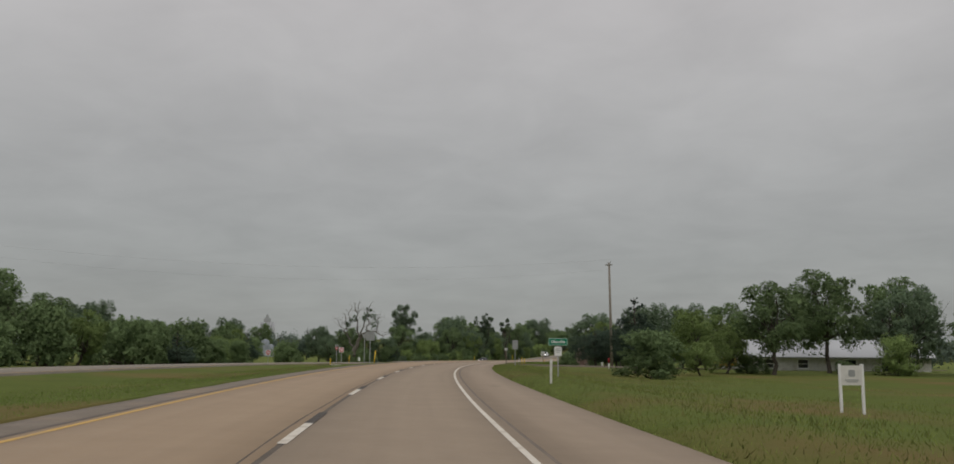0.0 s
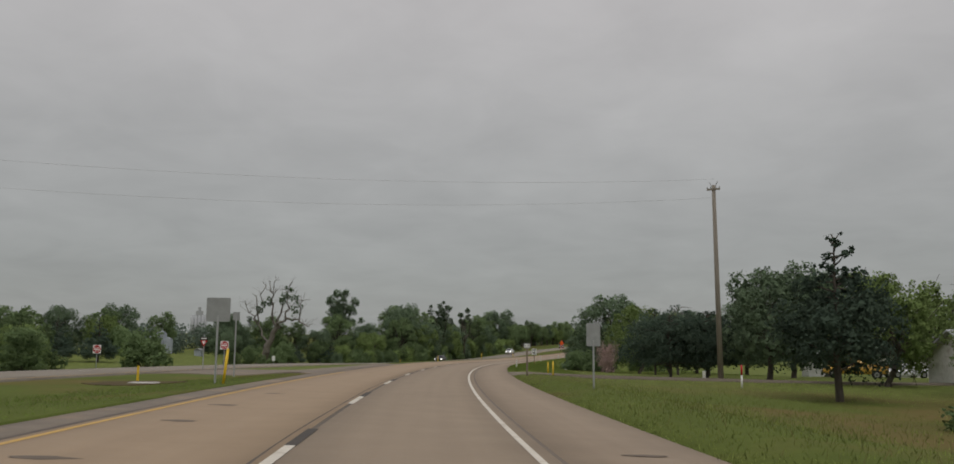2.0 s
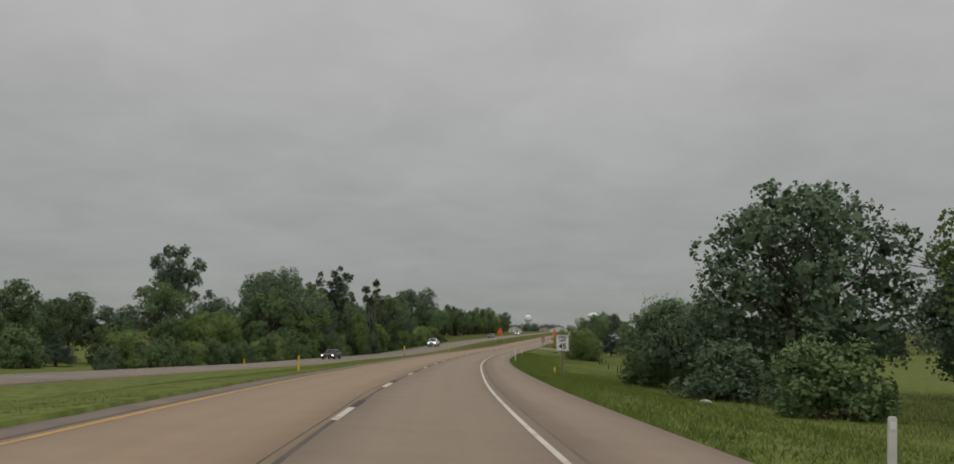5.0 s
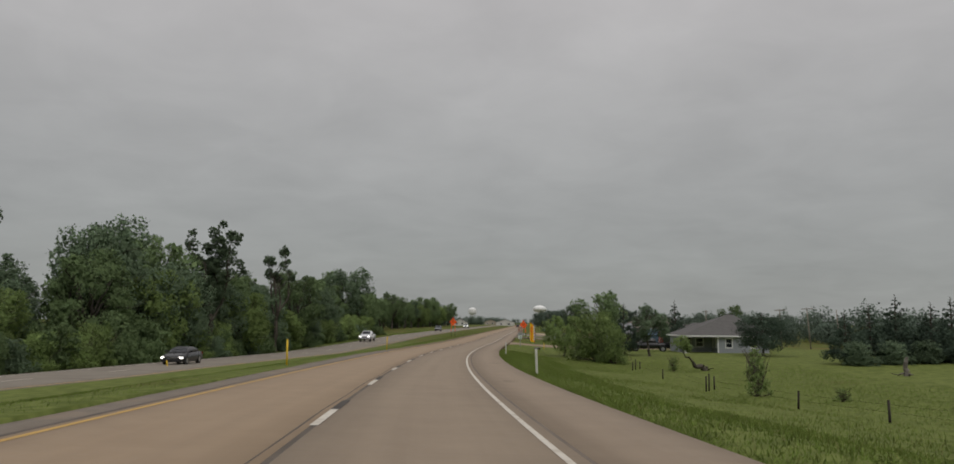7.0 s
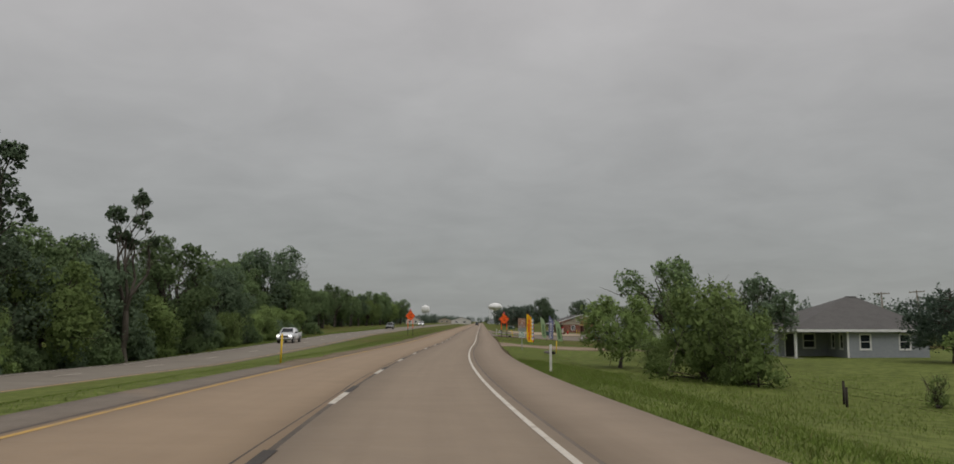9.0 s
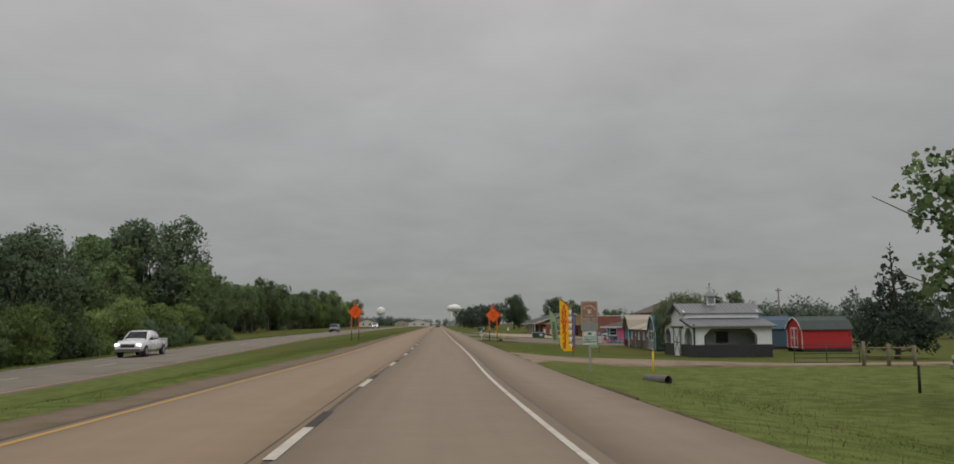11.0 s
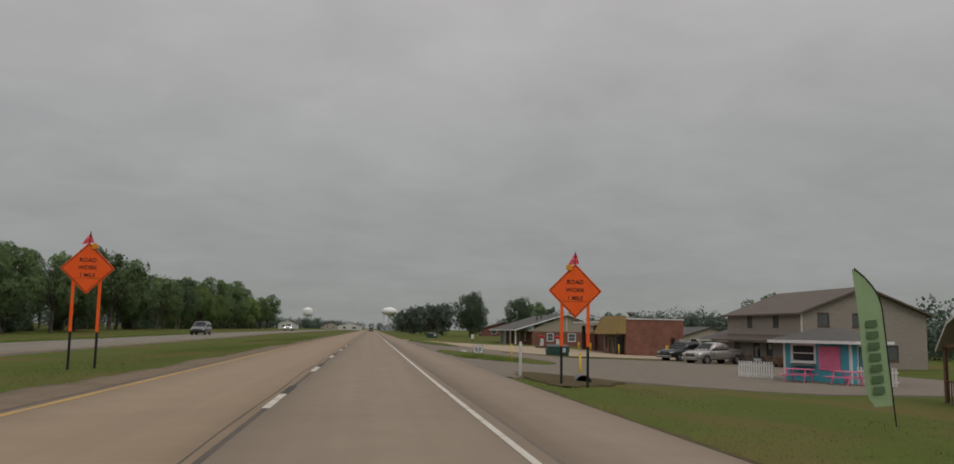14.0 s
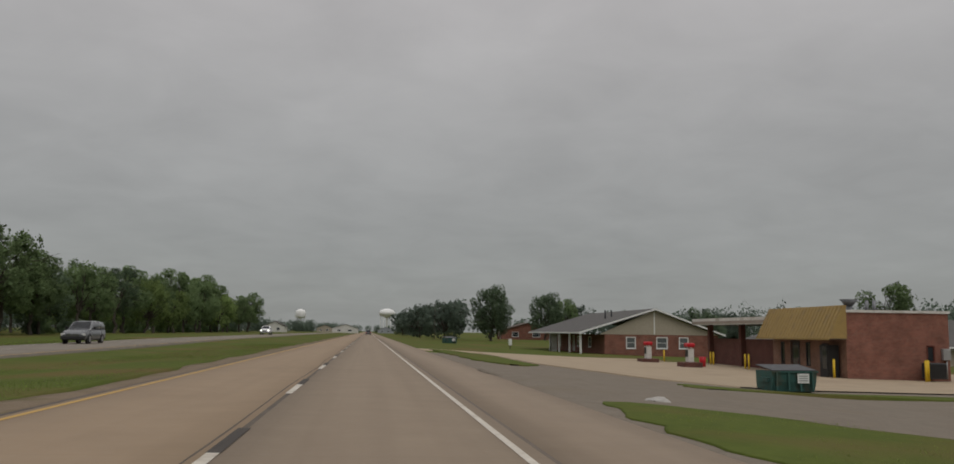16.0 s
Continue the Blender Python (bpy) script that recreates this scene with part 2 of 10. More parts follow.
def leafy(name, dark, light, hue=0.5, through=0.38, lift=0.62, up=False):
    """Leaves: each its own tone, some light coming through. Their shading leans to the way that the spray they belong to faces, or straight up."""
    m = bpy.data.materials.new(name)
    m.use_nodes = True
    t = m.node_tree
    t.nodes.clear()
    g = t.nodes.new("ShaderNodeNewGeometry")
    n = t.nodes.new("ShaderNodeTexNoise")
    n.inputs["Scale"].default_value = 0.45
    t.links.new(g.outputs["Position"], n.inputs["Vector"])
    add = t.nodes.new("ShaderNodeMath")
    add.operation = "MULTIPLY_ADD"
    add.inputs[1].default_value, add.inputs[2].default_value = 0.5, -0.05
    t.links.new(g.outputs["Random Per Island"], add.inputs[0])
    tot = t.nodes.new("ShaderNodeMath")
    tot.operation = "MULTIPLY_ADD"
    tot.inputs[1].default_value = 0.65
    t.links.new(n.outputs[0], tot.inputs[0])
    t.links.new(add.outputs[0], tot.inputs[2])
    mix = t.nodes.new("ShaderNodeMix")
    mix.data_type = "RGBA"
    mix.inputs["A"].default_value, mix.inputs["B"].default_value = (*dark, 1), (*light, 1)
    t.links.new(tot.outputs[0], mix.inputs["Factor"])
    hs = t.nodes.new("ShaderNodeHueSaturation")
    info = t.nodes.new("ShaderNodeObjectInfo")
    mr = t.nodes.new("ShaderNodeMapRange")
    mr.inputs["To Min"].default_value, mr.inputs["To Max"].default_value = 0.78, 1.22
    t.links.new(info.outputs["Random"], mr.inputs["Value"])
    t.links.new(mr.outputs[0], hs.inputs["Value"])
    hs.inputs["Hue"].default_value = hue
    t.links.new(mix.outputs["Result"], hs.inputs["Color"])
    lean = t.nodes.new("ShaderNodeMix")
    lean.data_type = "VECTOR"
    lean.inputs["Factor"].default_value = lift
    t.links.new(g.outputs["Normal"], lean.inputs["A"])
    if up:
        lean.inputs["B"].default_value = (0, 0, 1)
    else:
        way = t.nodes.new("ShaderNodeAttribute")
        way.attribute_name = "facing"
        turned = t.nodes.new("ShaderNodeVectorTransform")
        turned.vector_type, turned.convert_from, turned.convert_to = "NORMAL", "OBJECT", "WORLD"
        t.links.new(way.outputs["Vector"], turned.inputs[0])
        t.links.new(turned.outputs[0], lean.inputs["B"])
    unit = t.nodes.new("ShaderNodeVectorMath")
    unit.operation = "NORMALIZE"
    t.links.new(lean.outputs["Result"], unit.inputs[0])
    d, tr, sh, out = (t.nodes.new("ShaderNode" + k) for k in ("BsdfDiffuse", "BsdfTranslucent", "MixShader", "OutputMaterial"))
    sh.inputs[0].default_value = through
    t.links.new(hs.outputs[0], d.inputs[0])
    t.links.new(hs.outputs[0], tr.inputs[0])
    t.links.new(unit.outputs[0], d.inputs["Normal"])
    t.links.new(unit.outputs[0], tr.inputs["Normal"])
    t.links.new(d.outputs[0], sh.inputs[1])
    t.links.new(tr.outputs[0], sh.inputs[2])
    t.links.new(sh.outputs[0], out.inputs[0])
    return m


def shiny(name, color, rough=0.25, metal=0.0, coat=0.0):
    m = surf(name, tuple(c * 0.97 for c in color), color, 1.5, rough, 0.0, metal=metal, spec=0.5, local=True)
    m.node_tree.nodes["Principled BSDF"].inputs["Coat Weight"].default_value = coat
    return m


def glassy(name, color=(0.02, 0.025, 0.03)):
    """Window glass over a dark room."""
    m = bpy.data.materials.new(name)
    m.use_nodes = True
    b = m.node_tree.nodes["Principled BSDF"]
    b.inputs["Base Color"].default_value, b.inputs["Roughness"].default_value = (*color, 1), 0.06
    b.inputs["Specular IOR Level"].default_value = 0.6
    return m


def lit(name, color, strength):
    m = bpy.data.materials.new(name)
    m.use_nodes = True
    b = m.node_tree.nodes["Principled BSDF"]
    b.inputs["Emission Color"].default_value, b.inputs["Emission Strength"].default_value = (*color, 1), strength
    return m


def pavement_mat(name, dark, light, joint, seams):
    """Driven concrete: wheel tracks, cross joints and stains laid out along its own length."""
    m = surf(name, dark, light, 9.0, 0.78, 0.12, big=0.55, fine=0.35)
    t = m.node_tree
    b = t.nodes["Principled BSDF"]
    col = b.inputs["Base Color"].links[0].from_socket
    uv = t.nodes.new("ShaderNodeUVMap")
    sp = t.nodes.new("ShaderNodeSeparateXYZ")
    t.links.new(uv.outputs[0], sp.inputs[0])

    def mth(op, a, bb, c=None):
        n = t.nodes.new("ShaderNodeMath")
        n.operation = op
        for i, v in enumerate((a, bb, c)):
            if v is None:
                continue
            if isinstance(v, (int, float)):
                n.inputs[i].default_value = v
            else:
                t.links.new(v, n.inputs[i])
        return n.outputs[0]
    # streaks that run with the traffic
    mp = t.nodes.new("ShaderNodeMapping")
    mp.inputs["Scale"].default_value = (2.2, 0.035, 1)
    t.links.new(uv.outputs[0], mp.inputs[0])
    ns = t.nodes.new("ShaderNodeTexNoise")
    ns.inputs["Scale"].default_value, ns.inputs["Detail"].default_value = 1.0, 4.0
    t.links.new(mp.outputs[0], ns.inputs["Vector"])
    f = mth("MULTIPLY", mth("SUBTRACT", ns.outputs[0], 0.42), 1.5)
    # fine cross joints
    cross = mth("LESS_THAN", mth("FRACT", mth("DIVIDE", sp.outputs["Y"], 4.57), None), 0.006)
    n2 = t.nodes.new("ShaderNodeTexNoise")
    n2.inputs["Scale"].default_value, n2.inputs["Detail"].default_value = 0.12, 6.0
    t.links.new(uv.outputs[0], n2.inputs["Vector"])
    amount = mth("MAXIMUM", mth("MULTIPLY", f, 0.5), mth("MULTIPLY", cross, seams))
    amount = mth("ADD", amount, mth("MULTIPLY", mth("MAXIMUM", mth("SUBTRACT", n2.outputs[0], 0.58), 0.0), 1.4))
    cl = t.nodes.new("ShaderNodeClamp")
    t.links.new(amount, cl.inputs[0])
    mx = t.nodes.new("ShaderNodeMix")
    mx.data_type = "RGBA"
    mx.inputs["B"].default_value = (*joint, 1)
    t.links.new(col, mx.inputs["A"])
    t.links.new(cl.outputs[0], mx.inputs["Factor"])
    t.links.new(mx.outputs["Result"], b.inputs["Base Color"])
    return m


M_GRASS = surf("grass_ground", (0.06, 0.078, 0.016), (0.098, 0.122, 0.028), 3.4, 0.95, 0.5, big=0.4, stain=(0.13, 0.092, 0.038), stain_scale=0.14, spec=0.05, stain_from=0.475)


def lush_stretch(m, tone, tone2):
    """Greener, longer grass along the middle of the road, between the dry field and the sheds."""
    t = m.node_tree
    b = t.nodes["Principled BSDF"]
    col = b.inputs["Base Color"].links[0].from_socket
    sp, g = t.nodes.new("ShaderNodeSeparateXYZ"), t.nodes.new("ShaderNodeNewGeometry")
    t.links.new(g.outputs["Position"], sp.inputs[0])
    n, n2 = t.nodes.new("ShaderNodeTexNoise"), t.nodes.new("ShaderNodeTexNoise")
    n.inputs["Scale"].default_value, n.inputs["Detail"].default_value = 0.09, 5
    n2.inputs["Scale"].default_value, n2.inputs["Detail"].default_value = 1.7, 8
    for k in (n, n2):
        t.links.new(g.outputs["Position"], k.inputs["Vector"])

    def ramp(v, a, bb):
        r = t.nodes.new("ShaderNodeMapRange")
        r.interpolation_type = "SMOOTHSTEP"
        r.inputs["From Min"].default_value, r.inputs["From Max"].default_value = a, bb
        t.links.new(v, r.inputs["Value"])
        return r.outputs["Result"]

    def times(a, bb):
        r = t.nodes.new("ShaderNodeMath")
        r.operation = "MULTIPLY"
        t.links.new(a, r.inputs[0])
        t.links.new(bb, r.inputs[1])
        return r.outputs[0]

    def blend(a, bb, f):
        r = t.nodes.new("ShaderNodeMix")
        r.data_type = "RGBA"
        for key, v in (("A", a), ("B", bb)):
            if isinstance(v, tuple):
                r.inputs[key].default_value = (*v, 1)
            else:
                t.links.new(v, r.inputs[key])
        t.links.new(f, r.inputs["Factor"])
        return r.outputs["Result"]
    where = times(times(ramp(sp.outputs["Y"], 82, 112), ramp(sp.outputs["Y"], 336, 306)), ramp(n.outputs[0], 0.22, 0.42))
    green = blend(tone, tone2, ramp(n2.outputs[0], 0.35, 0.65))
    t.links.new(blend(col, green, where), b.inputs["Base Color"])


lush_stretch(M_GRASS, (0.083, 0.104, 0.026), (0.138, 0.163, 0.046))
M_LANE_L = pavement_mat("worn_tan_concrete", (0.2361, 0.1703, 0.1085), (0.3013, 0.2219, 0.1446), (0.1808, 0.1272, 0.0801), 0.3)
M_LANE_R = pavement_mat("worn_grey_concrete", (0.2067, 0.1576, 0.1098), (0.2709, 0.2106, 0.1480), (0.1499, 0.1103, 0.0753), 0.3)
M_SHOULDER = pavement_mat("shoulder_concrete", (0.2106, 0.1605, 0.1129), (0.2759, 0.2137, 0.1516), (0.1580, 0.1173, 0.0812), 0.15)
M_ASPHALT = surf("old_asphalt", (0.1255, 0.1056, 0.08328), (0.2028, 0.1699, 0.136), 12, 0.9, 0.3, big=0.5, stain=(0.251, 0.1882, 0.1275), stain_scale=0.4, spec=0.2)
M_OPP = surf("opposite_pavement", (0.1648, 0.144, 0.1153), (0.2225, 0.196, 0.16), 7, 0.85, 0.15, big=0.6, stain=(0.1401, 0.12, 0.09672), stain_scale=0.25, spec=0.2)
M_GRAVEL = surf("packed_gravel", (0.135, 0.115, 0.09), (0.222, 0.19, 0.152), 16, 0.95, 0.6, big=0.35, stain=(0.17, 0.14, 0.105), stain_scale=0.3, spec=0.1)
M_DIRT = surf("gravelly_dirt", (0.19, 0.145, 0.1), (0.32, 0.255, 0.185), 9, 0.95, 0.6, big=0.45, stain=(0.12, 0.085, 0.055), stain_scale=0.35, spec=0.1)
M_DIRT_SHOULDER = surf("tan_shoulder_gravel", (0.1313, 0.1, 0.069), (0.2205, 0.172, 0.1196), 14, 0.95, 0.5, big=0.4, stain=(0.105, 0.095, 0.0368), stain_scale=0.5, spec=0.1)
M_APRON = surf("tan_concrete_apron", (0.29, 0.225, 0.15), (0.36, 0.285, 0.195), 8, 0.85, 0.15, big=0.5, stain=(0.27, 0.21, 0.145), stain_scale=0.4)
M_SEAM = surf("tar_seam", (0.05, 0.04, 0.033), (0.13, 0.105, 0.08), 7, 0.8, 0.2, big=0.5)
M_WORN = surf("worn_dark_mark", (0.085, 0.068, 0.052), (0.16, 0.125, 0.094), 9, 0.85, 0.2, big=0.4)
M_THIN_SEAM = surf("thin_sealed_joint", (0.1, 0.08, 0.062), (0.17, 0.135, 0.102), 7, 0.8, 0.2, big=0.5)
M_WHITE_LINE = surf("worn_white_marking", (0.4, 0.36, 0.3), (0.62, 0.58, 0.5), 9, 0.7, 0.1, big=0.3, fine=0.3, stain=(0.3, 0.25, 0.19), stain_scale=1.6)
M_YELLOW_LINE = surf("worn_yellow_marking", (0.38, 0.23, 0.055), (0.5, 0.31, 0.08), 9, 0.7, 0.1, big=0.3, fine=0.3, stain=(0.27, 0.2, 0.12), stain_scale=0.9)
M_BLACK_LINE = surf("black_contrast_marking", (0.025, 0.022, 0.02), (0.085, 0.072, 0.06), 11, 0.85, 0.2, big=0.25, stretch=(6, 1, 1))
M_BARK = surf("bark", (0.05, 0.042, 0.033), (0.13, 0.115, 0.095), 7, 0.95, 0.8, stretch=(1, 1, 0.25), spec=0.1, local=True)
M_BARK_GREY = surf("pale_dead_bark", (0.1, 0.088, 0.075), (0.22, 0.2, 0.175), 7, 0.95, 0.7, stretch=(1, 1, 0.25), spec=0.1, local=True)
M_LEAF = leafy("green_leaves", (0.128, 0.192, 0.09), (0.238, 0.318, 0.144))
M_LEAF_DARK = leafy("dark_green_leaves", (0.118, 0.172, 0.108), (0.206, 0.272, 0.16))
# far leaves: distance haze put into the colour, bluer and greyer
M_LEAF_HAZED = leafy("hazed_green_leaves", (0.13, 0.174, 0.138), (0.198, 0.252, 0.19))
M_LEAF_LITE = leafy("light_green_leaves", (0.17, 0.25, 0.082), (0.3, 0.385, 0.142))
M_LEAF_PALE = leafy("pale_willow_leaves", (0.24, 0.31, 0.17), (0.36, 0.43, 0.25), through=0.5)
M_NEEDLE = leafy("cedar_needles", (0.066, 0.1, 0.078), (0.128, 0.172, 0.118))
M_GRASS_BROWN = surf("worn_brown_grass", (0.06, 0.046, 0.026), (0.112, 0.086, 0.046), 4.2, 0.95, 0.6, big=0.35, stain=(0.07, 0.088, 0.022), stain_scale=1.1, spec=0.05)
M_TWIG = surf("pinkish_twigs", (0.32, 0.22, 0.2), (0.46, 0.34, 0.31), 5, 0.9, 0.2, local=True)
M_BLADE = leafy("grass_blades", (0.178, 0.218, 0.058), (0.238, 0.282, 0.085), through=0.3, lift=0.85, up=True)
M_BLADE_GREEN = leafy("fresh_grass_blades", (0.166, 0.243, 0.049), (0.220, 0.298, 0.072), through=0.3, lift=0.85, up=True)
M_BLADE_DRY = leafy("dry_grass_blades", (0.157, 0.139, 0.055), (0.251, 0.215, 0.096), through=0.15, lift=0.8, up=True)
M_WHITE = surf("white_paint", (0.66, 0.66, 0.64), (0.8, 0.8, 0.78), 3, 0.6, 0.05, local=True)
M_OFFWHITE = surf("weathered_white_paint", (0.48, 0.47, 0.43), (0.7, 0.69, 0.65), 4, 0.75, 0.1, local=True, stain=(0.36, 0.33, 0.27), stain_scale=1.5)
M_YELLOW = surf("yellow_plastic", (0.62, 0.4, 0.02), (0.74, 0.5, 0.035), 5, 0.5, 0.05, local=True)
M_GALV = surf("galvanised_steel", (0.3, 0.31, 0.31), (0.45, 0.46, 0.46), 9, 0.5, 0.05, metal=0.5, local=True)
M_SIGN_BACK = surf("bare_aluminium", (0.26, 0.27, 0.265), (0.37, 0.38, 0.375), 4, 0.55, 0.03, metal=0.4, local=True)
M_GREEN_SIGN = surf("green_sign_sheet", (0.0, 0.16, 0.085), (0.0, 0.2, 0.105), 3, 0.45, 0.0, local=True)
M_RED_SIGN = surf("red_sign_sheet", (0.42, 0.012, 0.02), (0.5, 0.02, 0.03), 3, 0.45, 0.0, local=True)
M_WHITE_SIGN = surf("white_sign_sheet", (0.66, 0.66, 0.64), (0.76, 0.76, 0.74), 3, 0.45, 0.0, local=True)
M_BROWN_SIGN = surf("faded_brown_sign", (0.3, 0.15, 0.1), (0.38, 0.2, 0.135), 3, 0.6, 0.0, local=True, stain=(0.42, 0.27, 0.2), stain_scale=2.0)
M_ORANGE = surf("orange_sign_sheet", (0.93, 0.115, 0.018), (1.0, 0.145, 0.022), 3, 0.4, 0.0, local=True)
M_BLACK = surf("black_paint", (0.015, 0.015, 0.015), (0.03, 0.03, 0.03), 6, 0.5, 0.0, local=True)
M_PINK_FLAG = surf("pink_vinyl", (0.75, 0.09, 0.13), (0.85, 0.14, 0.18), 3, 0.6, 0.0, local=True)
M_AMBER = shiny("amber_lens", (0.8, 0.3, 0.02), 0.2)
M_WOOD_POST = surf("grey_timber", (0.14, 0.11, 0.08), (0.27, 0.225, 0.175), 6, 0.9, 0.5, stretch=(3, 3, 0.3), local=True)
M_POLE = surf("weathered_pole", (0.15, 0.13, 0.105), (0.29, 0.26, 0.215), 6, 0.9, 0.4, stretch=(3, 3, 0.2), local=True)
M_DARK_POST = surf("creosoted_post", (0.02, 0.017, 0.014), (0.055, 0.046, 0.036), 6, 0.9, 0.4, local=True)
M_GLASS = glassy("window_glass")
M_GLASS_GREY = glassy("pale_window_glass", (0.12, 0.13, 0.135))
M_SHINGLE = surf("grey_shingles", (0.066, 0.063, 0.06), (0.125, 0.119, 0.112), 13, 0.95, 0.4, local=True, big=0.3)
M_SHINGLE_BROWN = surf("brown_shingles", (0.085, 0.068, 0.056), (0.16, 0.13, 0.108), 13, 0.95, 0.4, local=True, big=0.3)
M_SIDING_GREY = surf("blue_grey_siding", (0.26, 0.28, 0.3), (0.33, 0.35, 0.37), 4, 0.7, 0.05, local=True)
M_TAN = surf("tan_siding", (0.33, 0.29, 0.225), (0.42, 0.37, 0.295), 4, 0.75, 0.06, local=True)
M_TAUPE = surf("taupe_siding", (0.27, 0.235, 0.2), (0.345, 0.305, 0.262), 4, 0.75, 0.06, local=True)
M_BRICK = surf("red_brick", (0.19, 0.066, 0.042), (0.3, 0.11, 0.072), 9, 0.9, 0.2, vary=0.22, local=False)
M_BRICK_DARK = surf("dark_red_brick", (0.1, 0.035, 0.026), (0.165, 0.06, 0.044), 9, 0.9, 0.2, vary=0.2, local=False)
M_MORTAR = surf("mortar", (0.24, 0.14, 0.105), (0.31, 0.19, 0.145), 12, 0.95, 0.2)
M_MORTAR_DARK = surf("dark_mortar", (0.13, 0.07, 0.055), (0.17, 0.095, 0.075), 12, 0.95, 0.2)
M_STONE = surf("field_stone", (0.22, 0.14, 0.1), (0.4, 0.29, 0.21), 5, 0.9, 0.3, vary=0.3, local=False)
M_MUSTARD = surf("mustard_metal_roof", (0.29, 0.2, 0.07), (0.37, 0.26, 0.095), 3, 0.6, 0.05, local=True, stain=(0.24, 0.175, 0.085), stain_scale=1.4)
M_METAL_ROOF = surf("grey_ribbed_metal", (0.16, 0.165, 0.17), (0.23, 0.235, 0.24), 3, 0.45, 0.03, metal=0.4, local=True)
M_WHITE_METAL = surf("white_ribbed_metal", (0.68, 0.7, 0.71), (0.79, 0.81, 0.82), 3, 0.5, 0.03, local=True)
M_CHARCOAL = surf("charcoal_metal", (0.03, 0.032, 0.035), (0.055, 0.057, 0.06), 4, 0.5, 0.03, local=True)
M_RED_SHED = surf("red_shed_paint", (0.4, 0.025, 0.03), (0.5, 0.04, 0.045), 4, 0.6, 0.05, local=True)
M_BLUE_SHED = surf("blue_grey_shed_paint", (0.05, 0.085, 0.12), (0.075, 0.12, 0.165), 4, 0.65, 0.05, local=True)
M_TEAL = surf("teal_shed_paint", (0.075, 0.15, 0.17), (0.105, 0.2, 0.225), 4, 0.65, 0.05, local=True)
M_AQUA = surf("aqua_painted_boards", (0.07, 0.33, 0.4), (0.1, 0.42, 0.5), 4, 0.65, 0.05, local=True)
M_PINK = surf("pink_paint", (0.66, 0.16, 0.28), (0.76, 0.23, 0.36), 4, 0.65, 0.05, local=True)
M_MUD = surf("grey_brown_shed_stain", (0.115, 0.095, 0.078), (0.17, 0.143, 0.118), 5, 0.8, 0.15, stretch=(4, 4, 0.4), local=True)
M_CEDARWOOD = surf("brown_stained_wood", (0.11, 0.062, 0.038), (0.19, 0.112, 0.07), 5, 0.75, 0.2, stretch=(4, 4, 0.4), local=True)
M_DUMPSTER = surf("green_painted_steel", (0.028, 0.085, 0.075), (0.05, 0.125, 0.11), 4, 0.6, 0.1, local=True, stain=(0.09, 0.06, 0.035), stain_scale=2.0)
M_FLAG_YELLOW = surf("yellow_flag_cloth", (0.8, 0.5, 0.008), (0.9, 0.6, 0.015), 2, 0.8, 0.05, local=True)
M_FLAG_RED = surf("red_flag_cloth", (0.62, 0.03, 0.02), (0.72, 0.05, 0.03), 2, 0.8, 0.0, local=True)
M_FLAG_GREEN = surf("green_flag_cloth", (0.27, 0.38, 0.2), (0.34, 0.46, 0.26), 2, 0.8, 0.05, local=True)
M_FLAG_DKGREEN = surf("dark_green_print", (0.09, 0.15, 0.075), (0.11, 0.18, 0.09), 2, 0.8, 0.0, local=True)
M_FLAG_BLUE = surf("blue_flag_cloth", (0.16, 0.17, 0.3), (0.205, 0.215, 0.36), 2, 0.8, 0.05, local=True)
M_CONE_R = surf("print_red", (0.75, 0.1, 0.05), (0.8, 0.13, 0.06), 2, 0.8, 0.0, local=True)
M_CONE_B = surf("print_blue", (0.06, 0.25, 0.62), (0.08, 0.3, 0.68), 2, 0.8, 0.0, local=True)
M_CONE_G = surf("print_green", (0.12, 0.45, 0.12), (0.15, 0.5, 0.15), 2, 0.8, 0.0, local=True)
M_TYRE = surf("tyre_rubber", (0.012, 0.012, 0.012), (0.03, 0.03, 0.03), 8, 0.9, 0.1, local=True)
M_RIM = shiny("alloy_rim", (0.35, 0.35, 0.36), 0.35, 0.7)
M_HEADLIGHT = lit("headlight_lens", (1.0, 0.96, 0.88), 3.0)
M_LENS = shiny("lamp_lens", (0.55, 0.55, 0.53), 0.15)
M_TAIL = shiny("red_lens", (0.4, 0.01, 0.01), 0.2)
M_CHROME = shiny("chrome_trim", (0.55, 0.55, 0.56), 0.2, 0.9)
M_CORRUGATED = surf("corrugated_pipe", (0.1, 0.095, 0.088), (0.19, 0.182, 0.165), 8, 0.7, 0.15, metal=0.15, local=True, stain=(0.2, 0.12, 0.07), stain_scale=2)
M_CONCRETE = surf("grey_concrete", (0.3, 0.285, 0.26), (0.42, 0.4, 0.365), 6, 0.9, 0.2, local=True)
M_SILO = surf("pale_silo_steel", (0.27, 0.3, 0.33), (0.36, 0.39, 0.42), 3, 0.5, 0.05, local=True)
M_FAR_WHITE = surf("far_white_concrete", (0.34, 0.35, 0.36), (0.41, 0.42, 0.43), 0.3, 0.9, 0.0, local=True)
# near-black tone that stands in for the shade inside openings
M_INNER_SHADE = surf("inner_shade", (0.02, 0.018, 0.016), (0.04, 0.036, 0.032), 3, 0.9, 0.0, local=True)

